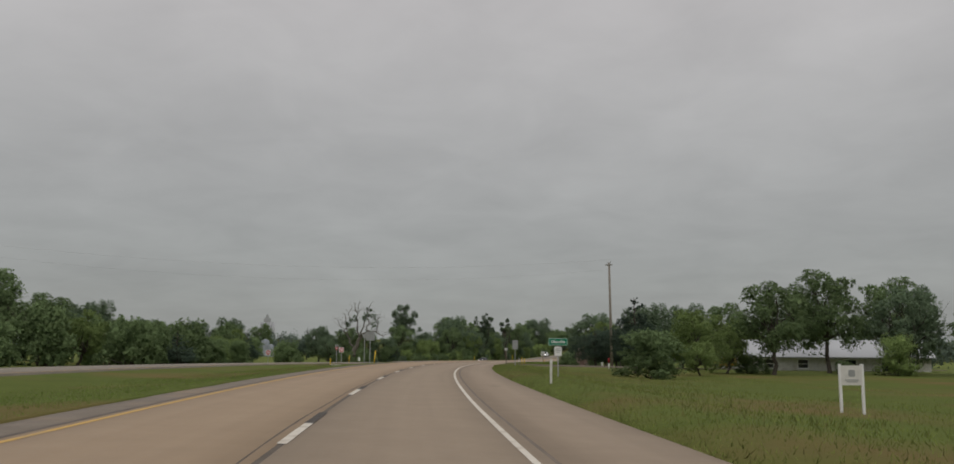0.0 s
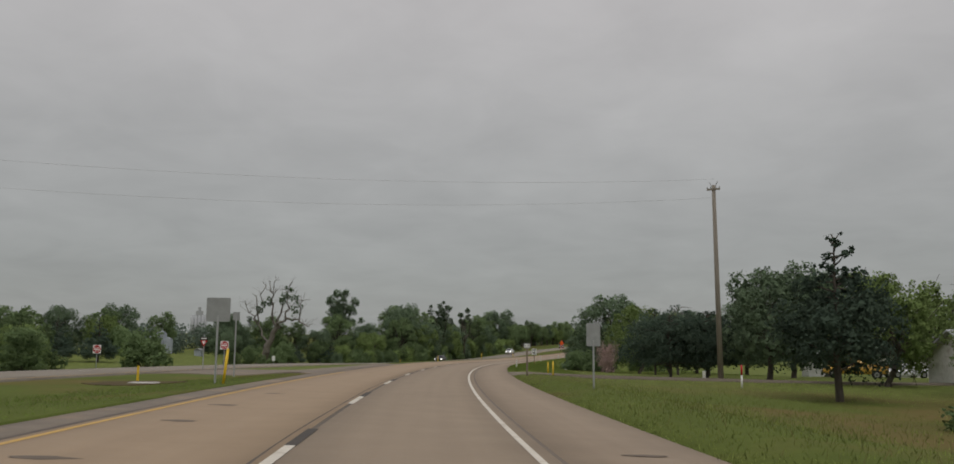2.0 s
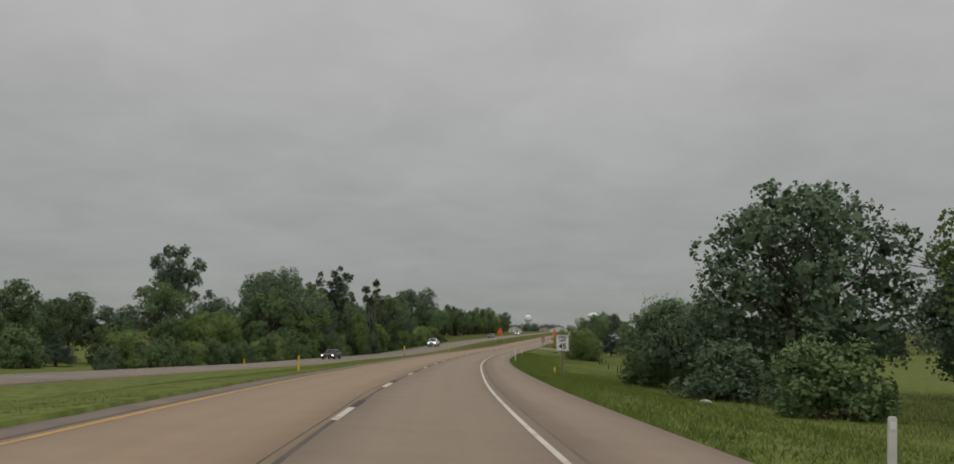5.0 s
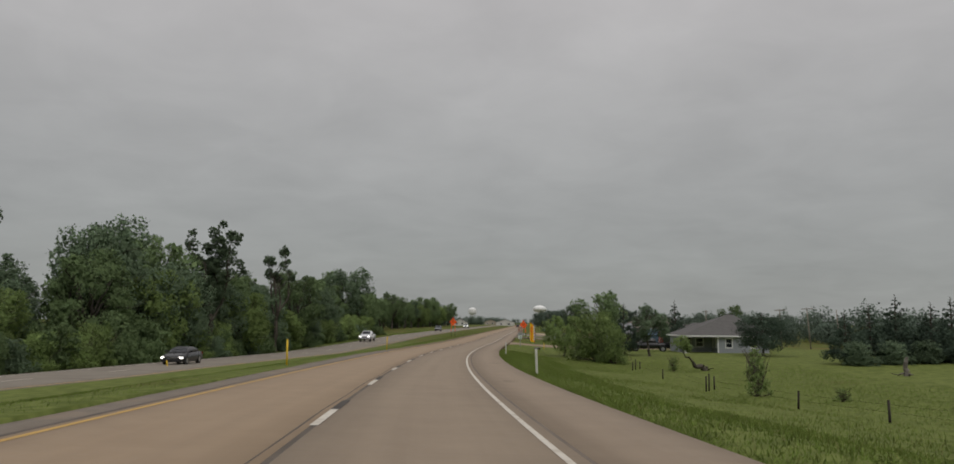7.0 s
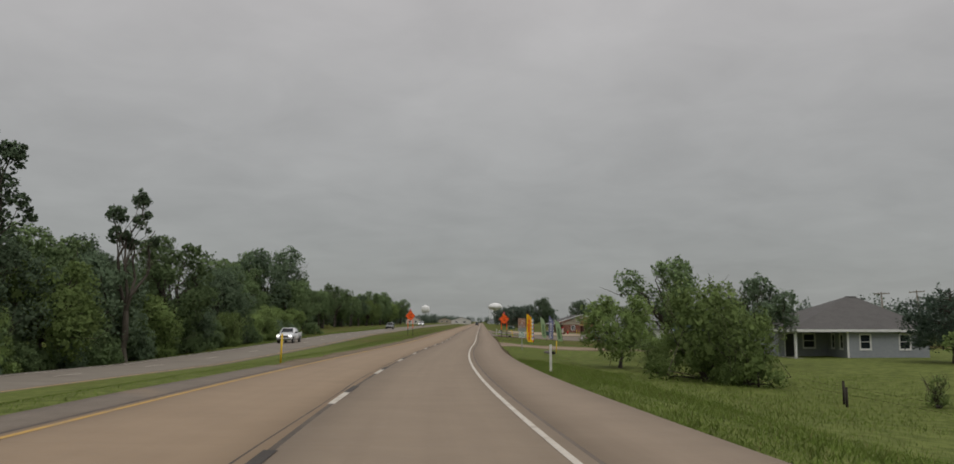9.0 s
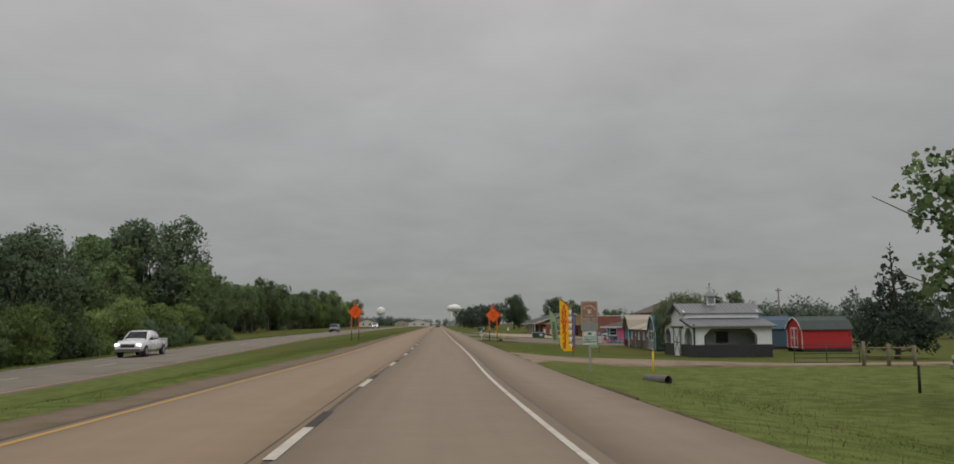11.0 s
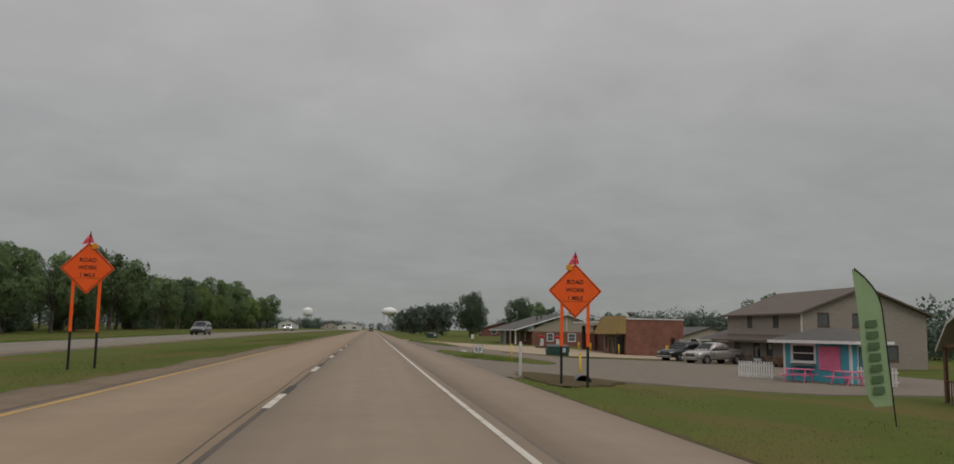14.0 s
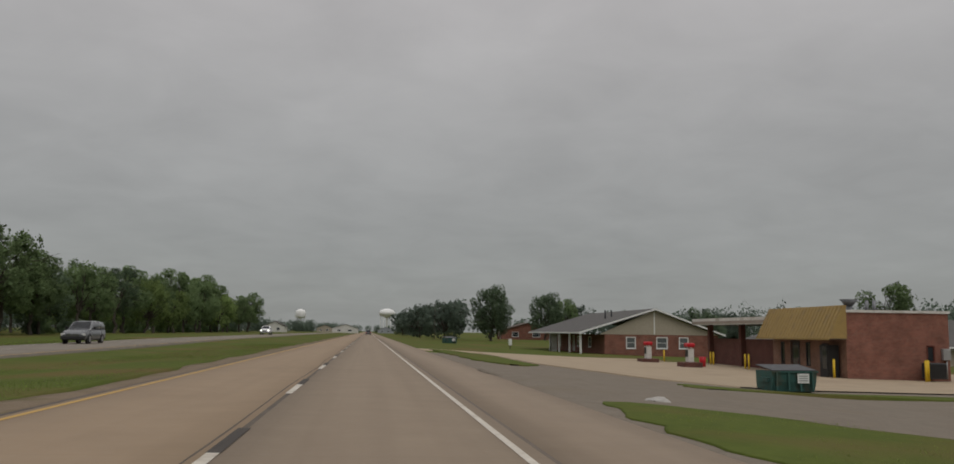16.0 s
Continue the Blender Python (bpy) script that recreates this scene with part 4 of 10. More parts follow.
def crown_mesh(name, lobes, leaves, size, material, rng, flat=0.0, shell=0.6, core=44):
    """A crown of leaves in sprays, thick at the skins of many lobes, uneven and with gaps; larger leaf clumps fill the inside."""
    lobes = np.array(lobes, float)
    sq = lobes[:, 4] if lobes.shape[1] > 4 else np.full(len(lobes), .85)
    shape = np.stack([np.ones(len(lobes)), np.ones(len(lobes)), sq], 1)
    weight = lobes[:, 3] ** 2
    per = 12
    pick = rng.choice(len(lobes), max(leaves // per, 1), p=weight / weight.sum())
    d = rng.normal(size=(len(pick), 3))
    d[:, 2] += 0.25
    d /= np.linalg.norm(d, axis=1, keepdims=True)
    bumpy = 1 + 0.16 * np.sin(d[:, 0] * 5 + pick) * np.cos(d[:, 1] * 5 + 2 * pick)
    r = (rng.uniform(shell, 1.04, len(pick)) * bumpy)[:, None] * lobes[pick, 3:4]
    c = lobes[pick, :3] + d * r * shape[pick]
    big = np.repeat(pick, per)
    off = rng.normal(size=(len(c) * per, 3)) * lobes[big, 3:4] * 0.13
    off -= 0.45 * np.sum(off * np.repeat(d, per, 0), 1, keepdims=True) * np.repeat(d, per, 0)
    c = np.repeat(c, per, 0) + off
    inner = np.repeat(np.arange(len(lobes)), core)
    e = rng.normal(size=(len(inner), 3))
    e /= np.linalg.norm(e, axis=1, keepdims=True)
    e = lobes[inner, :3] + e * (rng.uniform(0, .72, len(inner))[:, None] * lobes[inner, 3:4]) * shape[inner]
    c[:, 2] = np.maximum(c[:, 2], 0.05)
    e[:, 2] = np.maximum(e[:, 2], 0.15)
    q = np.concatenate([leaf_quads(c, size, rng, flat), leaf_quads(e, 0.36 * lobes[inner, 3:4], rng)])
    me = grid_mesh(name, q, np.arange(len(q)).reshape(-1, 4), material)
    middle = np.average(lobes[:, :3], axis=0, weights=weight) - np.array([0, 0, .15 * np.ptp(lobes[:, 2])])
    p, k = np.concatenate([c, e]), np.concatenate([big, inner])
    a, b = (p - lobes[k, :3]) / lobes[k, 3:4], p - middle
    b = b / (np.linalg.norm(b, axis=1, keepdims=True) + 1e-9)
    return facing_ways(me, a * .7 + b * .7 + np.array([0, 0, .3]) + rng.normal(size=p.shape) * .25)


def branch(bm, a, b, r0, r1, rng, bend=0.12, n=3, sides=6):
    """A crooked tapering limb."""
    a, b = Vector(a), Vector(b)
    pts = [a.lerp(b, k / n) for k in range(n + 1)]
    ln = (b - a).length
    for k in range(1, n):
        pts[k] += Vector(rng.normal(size=3)) * ln * bend * 0.5
    for k in range(n):
        tube(bm, pts[k], pts[k + 1], r0 + (r1 - r0) * k / n, r0 + (r1 - r0) * (k + 1) / n, sides, caps=False)
    return pts


def tree(name, label, seed, h, spread, material, leaves=7000, size=0.2, trunk_h=0.28, lobes=13, bark=None, low=0.35, narrow=False, category="tree", twist=0.0, gaps=0.0, top_tuft=False):
    """A broadleaf tree: tapered trunk, limbs to each lobe of the crown, leaves."""
    rng = np.random.default_rng(seed)
    root = thing(name, label, category, 0, 0, 0)
    bm = bmesh.new()
    fork = Vector((rng.normal() * 0.03 * h + twist * h, rng.normal() * 0.03 * h, trunk_h * h))
    r = 0.017 * h + 0.05
    tube(bm, (0, 0, -0.3), (0, 0, 0.25), r * 1.7, r * 1.1, 9, caps=False)
    branch(bm, (0, 0, 0.2), fork, r * 1.1, r * 0.8, rng, 0.08, 4, 9)
    out = []
    for k in range(lobes):
        f = (k + 0.5) / lobes
        ang = k * 2.4 + rng.uniform(-0.5, 0.5)
        up = low + (0.9 - low) * f ** 0.85
        wide = spread * (math.sin(math.pi * min(max((up - low) / (1.02 - low) * 0.8 + 0.18, 0), 1)) ** 0.7)
        if narrow:
            wide *= 0.8
        rad = rng.uniform(0.35, 0.95) * wide
        lr = spread * rng.uniform(0.28, 0.48) * (0.8 if f > 0.8 else 1)
        p = Vector((math.cos(ang) * rad + twist * h, math.sin(ang) * rad, min(up * h, h - lr * 0.8)))
        if rng.uniform() >= gaps:
            out.append((*p, lr, rng.uniform(0.75, 1.05)))
        mid = fork.lerp(p, 0.45) + Vector((0, 0, 0.03 * h))
        branch(bm, fork, mid, r * 0.55, r * 0.35, rng, 0.15, 3)
        branch(bm, mid, p, r * 0.35, 0.02, rng, 0.2, 3)
        for _ in range(2):
            q = p + Vector(rng.normal(size=3)) * lr * 0.8
            branch(bm, mid.lerp(p, 0.5), q, r * 0.16, 0.012, rng, 0.2, 2, 5)
    if top_tuft:
        for dx, dz, rr in ((-0.22, 0.96, 0.24), (0.25, 0.98, 0.22), (0.1, 0.86, 0.26), (-0.1, 0.8, 0.25)):
            p = Vector((dx * spread, rng.normal() * 0.1 * spread, dz * h - rr * spread * 0.6))
            out.append((*p, rr * spread, 1.1))
            branch(bm, fork, p, r * 0.5, 0.03, rng, 0.1, 3)
    part("trunk", bm, bark or M_BARK, root, "rough dark bark")
    c = new("crown", crown_mesh("crown", out, leaves, size, material, rng))
    c.parent = root
    return root


def shrub(name, label, seed, h, spread, material, leaves=6000, size=0.15, stems=7, lobes=12, bark=None, wispy=0.0, thin=1.0):
    """A bush that branches from the ground, leafy nearly down to it."""
    rng = np.random.default_rng(seed)
    root = thing(name, label, "bush", 0, 0, 0)
    bm = bmesh.new()
    out = []
    for k in range(lobes):
        ang, f = k * 2.4 + rng.uniform(-.4, .4), (k + .5) / lobes
        rad = spread * rng.uniform(0.25, 0.8) * (1 - 0.55 * f)
        lr = spread * rng.uniform(0.26, 0.42)
        z = max(lr * 0.5, f * h - lr * 0.4)
        p = Vector((math.cos(ang) * rad, math.sin(ang) * rad, min(z, h - lr * .8)))
        out.append((*p, lr, 0.9))
        if k < stems:
            branch(bm, (rng.normal() * .15, rng.normal() * .15, -0.1), p, (0.05 + 0.006 * h) * thin, 0.02 * thin, rng, 0.18, 4)
    tube(bm, (0, 0, -.15), (0, 0, .2), .32, .2, 9)
    for _ in range(int(wispy * 20)):
        ang = rng.uniform(0, 6.28)
        p = Vector((math.cos(ang) * spread * rng.uniform(.3, 1), math.sin(ang) * spread * rng.uniform(.3, 1), h * rng.uniform(.75, 1.12)))
        branch(bm, (0, 0, .15), p, 0.035 * thin, 0.008 * thin, rng, .2, 3, 5)
    part("stem", bm, bark or M_BARK, root, "thin crooked stems")
    c = new("crown", crown_mesh("crown", out, leaves, size, material, rng))
    c.parent = root
    return root


def cedar(name, label, seed, h, spread, leaves=7000, size=0.22, bare=0.08, ragged=0.25, limb_show=False, slope=1.25):
    """A dense dark juniper: a ragged cone of flat sprays round one stem."""
    rng = np.random.default_rng(seed)
    root = thing(name, label, "tree", 0, 0, 0)
    bm = bmesh.new()
    r = 0.02 * h + 0.04
    branch(bm, (0, 0, -0.3), (0, 0, h * 0.92), r, 0.03, rng, 0.02, 5, 8)
    out = []
    n = 60 if slope > 2 else 46
    for k in range(n):
        f = bare + (0.97 - bare) * (k + 0.5) / n
        ang = k * 2.4 + rng.uniform(-.3, .3)
        w = spread * min(1.0, (1.02 - f) * slope) * (min(1.0, .5 + f * 1.6) if slope > 2 else 1.0) * rng.uniform(1 - ragged, 1 + ragged)
        q = rng.uniform(.35, .85) if slope > 2 else .62
        p = Vector((math.cos(ang) * w * q, math.sin(ang) * w * q, f * h + rng.uniform(-.02, .05) * h))
        out.append((*p, max(w * (0.36 if slope > 2 else 0.42), 0.16), 0.6 if slope > 2 else 0.75))
        branch(bm, (0, 0, max(f * h - 0.1 * w, 0.1)), p, r * 0.3, 0.015, rng, 0.1, 2, 5)
        if limb_show and k % 11 == 0:
            q = Vector((math.cos(ang) * w * 1.15, math.sin(ang) * w * 1.15, f * h + 0.4))
            branch(bm, (0, 0, f * h), q, r * 0.3, 0.012, rng, 0.15, 3, 5)
    part("trunk", bm, M_BARK_GREY if limb_show else M_BARK, root, "stringy grey-brown bark")
    c = new("crown", crown_mesh("crown", out, leaves, size, M_NEEDLE, rng, shell=0.25, core=6))
    c.parent = root
    return root


def tufted_tree(label, seed, h, wide, stems, leaves=14000, size=.22, material=None):
    """A tall tree whose few rising stems each carry thick tufts of leaves. stems: lean sideways, height as a share, tufts as (share of the stem, radius)."""
    rng = np.random.default_rng(seed)
    root = thing("tree", label, "tree", 0, 0, 0)
    bm = bmesh.new()
    tube(bm, (0, 0, -.3), (0, 0, .4), .42, .3, 9, caps=False)
    fork = Vector((0, 0, h * .3))
    branch(bm, (0, 0, .3), fork, .3, .24, rng, .05, 4, 9)
    out = []
    for k, (lean, top, tufts) in enumerate(stems):
        end = Vector((lean * wide, rng.uniform(-.3, .3) * wide, top * h))
        pts = branch(bm, fork, end, .17, .03, rng, .1, 5, 7)
        for share, rr in tufts:
            p = fork.lerp(end, share) + Vector((rng.normal() * .25, rng.normal() * .25, 0))
            out.append((*p, rr, rng.uniform(.85, 1.2)))
            for _ in range(2):
                w = p + Vector(rng.normal(size=3)) * rr * .8
                out.append((*w, rr * rng.uniform(.45, .7), 1.0))
                branch(bm, pts[2], w, .05, .01, rng, .15, 3, 5)
        for _ in range(3):
            q = pts[3]
            branch(bm, q, q + Vector((rng.normal() * .7, rng.normal() * .7, rng.uniform(.6, 1.8))), .035, .008, rng, .2, 3, 4)
    part("trunk", bm, M_BARK, root, "rough dark bark")
    c = new("crown", crown_mesh("crown", out, leaves, size, material or M_LEAF_DARK, rng))
    c.parent = root
    return root


def half_dead_tree(seed):
    """An old leaning tree with long bare limbs and leaves left in a few thick tufts."""
    rng = np.random.default_rng(seed)
    root = thing("dead_tree", "old half-dead tree with bare grey limbs and few leaves", "tree", 0, 0, 0)
    bm = bmesh.new()
    tube(bm, (-.2, 0, -.4), (0.1, 0, .9), 1.15, .62, 10, caps=False)
    branch(bm, (0.1, 0, .8), (1.5, 0, 3.6), .62, .5, rng, .06, 4, 9)
    branch(bm, (1.5, 0, 3.5), (2.7, .2, 5.9), .48, .36, rng, .06, 3, 8)
    knee = (2.7, .2, 5.9)
    # limbs: start, end, thickness, how many twigs
    limbs = (((1.9, 0, 4.6), (1.7, .4, 9.6), .24, 5), (knee, (5.0, -.2, 7.5), .26, 2), ((5.0, -.2, 7.5), (7.4, .3, 7.3), .2, 4), ((7.4, .3, 7.3), (9.5, .1, 6.2), .12, 7),
             (knee, (3.5, .8, 10.4), .2, 5), ((3.5, .8, 10.4), (5.0, .5, 13.0), .1, 7), ((1.7, .4, 9.6), (.6, .6, 13.2), .12, 7), ((1.7, .4, 9.6), (2.6, -.5, 13.4), .1, 7), ((5.0, -.2, 7.5), (5.6, -.6, 10.6), .14, 4),
             ((7.4, .3, 7.3), (8.3, -.3, 10.2), .1, 7), ((1.2, 0, 3.0), (-1.6, .8, 6.4), .2, 3), ((-1.6, .8, 6.4), (-2.2, .5, 11.2), .13, 7), ((-1.6, .8, 6.4), (-3.6, -.3, 9.6), .1, 7), ((-1.6, .8, 6.4), (-.6, 1.0, 12.8), .1, 7))
    for a, b, r, twigs in limbs:
        pts = branch(bm, a, b, r, r * .5, rng, .12, 4, 7)
        for _ in range(twigs):
            q = pts[rng.integers(2, 5)]
            w = q + Vector((rng.normal() * .9, rng.normal() * .6, rng.uniform(.2, 1.5)))
            branch(bm, q, w, .045, .008, rng, .2, 3, 4)
            branch(bm, q.lerp(w, .6), w + Vector((rng.normal() * .5, rng.normal() * .4, rng.uniform(-.1, .6))), .02, .006, rng, .2, 2, 4)
    lobes = []
    for x, z, r, n in ((5.5, 10.0, 1.5, 5), (5.6, 12.0, .8, 3), (7.4, 8.9, 1.1, 4), (1.1, 9.6, 1.2, 4), (-1.2, 8.8, 1.1, 4), (-2.2, 7.0, 1.0, 3), (6.6, 7.6, .8, 3), (-1.5, 3.0, 1.3, 4), (-2.6, 1.8, 1.4, 4)):
        for _ in range(n):
            lobes.append((x + rng.normal() * r * .5, rng.normal() * r * .45, z + rng.normal() * r * .4, r * rng.uniform(.3, .55), 1.0))
    part("trunk", bm, M_BARK_GREY, root, "bare grey bark")
    c = new("crown", crown_mesh("crown", lobes, 4800, 0.19, M_LEAF_DARK, rng, core=12))
    c.parent = root
    return root


def planted(proto, x, y, scale=1.0, tall=1.0, turn=0.0, sink=0.0):
    """A copy of a plant, standing on the ground."""
    m = pose(x, y, height(x, y) - sink, 0, 0, turn) @ Matrix.Diagonal((scale, scale, scale * tall, 1))
    return copy_thing(proto, m)


def planted_at(proto, s, l, scale=1.0, tall=1.0, turn=0.0):
    x, y, _ = at(s, l)
    return planted(proto, x, y, scale, tall, turn)


def drop_proto(*obs):
    """The first of each kind goes, its copies stay."""
    for ob in obs:
        for o in (*ob.children_recursive, ob):
            bpy.data.objects.remove(o)


rt = random.Random(11)
# kinds
broad_a = tree("tree", "broad dark green roadside tree in full leaf", 1, 11, 4.6, M_LEAF_DARK, 14000, 0.23, 0.22, 20, low=0.2)
broad_b = tree("tree", "tall mid-green tree with an uneven crown", 2, 12, 4.2, M_LEAF, 13000, 0.23, 0.3, 19, low=0.28)
broad_c = tree("tree", "rounded light green tree in leaf", 3, 8.5, 4.0, M_LEAF_LITE, 12000, 0.2, 0.25, 18, low=0.22)
poplar = tufted_tree("tall tree of thick leaf tufts on rising stems", 4, 15, 3.0, ((-.75, .93, ((.45, .9), (.7, 1.0), (.93, .8))), (.1, 1.0, ((.35, 1.1), (.6, 1.2), (.82, 1.1), (.97, .75))), (.7, .97, ((.5, .9), (.75, 1.1), (.95, .85))), (-.2, .8, ((.5, 1.1), (.85, 1.1)))))
poplar_thin = tufted_tree("tall thin tree with sparse tufts at its top", 41, 15, 2.2, ((-.6, .93, ((.7, .7), (.9, .75))), (.5, 1.0, ((.75, .65), (.92, .7))), (0, .8, ((.8, .6),)), (.9, .78, ((.85, .5),))), 6000, .19)
poplar_wide = tufted_tree("tall wide-topped tree leafy on spreading stems", 42, 20, 5.0, ((-.75, .9, ((.4, 1.5), (.65, 1.7), (.9, 1.4))), (-.25, 1.0, ((.4, 1.8), (.65, 1.9), (.93, 1.3))), (.35, 1.0, ((.4, 1.8), (.68, 1.9), (.94, 1.2))), (.85, .88, ((.45, 1.5), (.7, 1.7), (.92, 1.3))), (0, .7, ((.4, 1.6), (.9, 1.7)))), 20000, .26)
thin_a = tree("tree", "roadside tree with a bare trunk and open crown", 5, 9, 3.6, M_LEAF, 7000, 0.21, 0.3, 14, low=0.34, gaps=0.15)
thin_b = tree("tree", "crooked roadside tree with thin foliage", 6, 9.5, 3.3, M_LEAF_DARK, 6500, 0.21, 0.32, 13, low=0.36, gaps=0.2)
# its leaf tone has distance haze mixed in
far_tree = tree("tree", "distant dark green tree, haze in its leaf colour", 7, 9, 4.4, M_LEAF_HAZED, 3600, 0.38, 0.18, 14, low=0.16)
under = shrub("bush", "dense roadside thicket of mixed green shrubs", 8, 4.2, 3.2, M_LEAF, 5600, 0.2)
under_dark = shrub("bush", "dense dark roadside thicket of shrubs", 81, 4.2, 3.2, M_LEAF_DARK, 5600, 0.2, lobes=14)
willow_bush = shrub("bush", "bright green willowy bush with loose branches", 9, 6.6, 4.2, M_LEAF_LITE, 11000, 0.15, lobes=18, wispy=0.8)
big_bush = shrub("bush", "large dense rounded green bush", 10, 6.2, 3.4, M_LEAF, 11000, 0.17, lobes=18)
small_bush = shrub("bush", "small ragged green sapling bush", 12, 3.2, 1.4, M_LEAF_LITE, 1700, 0.085, stems=5, lobes=14, wispy=1.2)
cedar_a = cedar("tree", "dark green cedar with dense foliage", 13, 9.5, 3.2, 11000, .2)
cedar_b = cedar("tree", "ragged dark cedar with a bare lower trunk", 14, 7.6, 4.0, 17000, .17, bare=0.2, ragged=0.45, slope=3.2)
cedar_c = cedar("tree", "old open cedar showing pale bare limbs", 15, 7.6, 4.2, 12500, .16, bare=0.24, ragged=0.45, limb_show=True, slope=3.4)
cedar_d = cedar("tree", "tall ragged cedar with a bare lower trunk and spiky top", 16, 8.4, 3.0, 14000, .17, bare=0.22, ragged=0.45, slope=1.7)
KINDS = [cedar_d, broad_a, broad_b, broad_c, poplar, poplar_thin, poplar_wide, thin_a, thin_b, far_tree, under, under_dark, willow_bush, big_bush, small_bush, cedar_a, cedar_b, cedar_c]

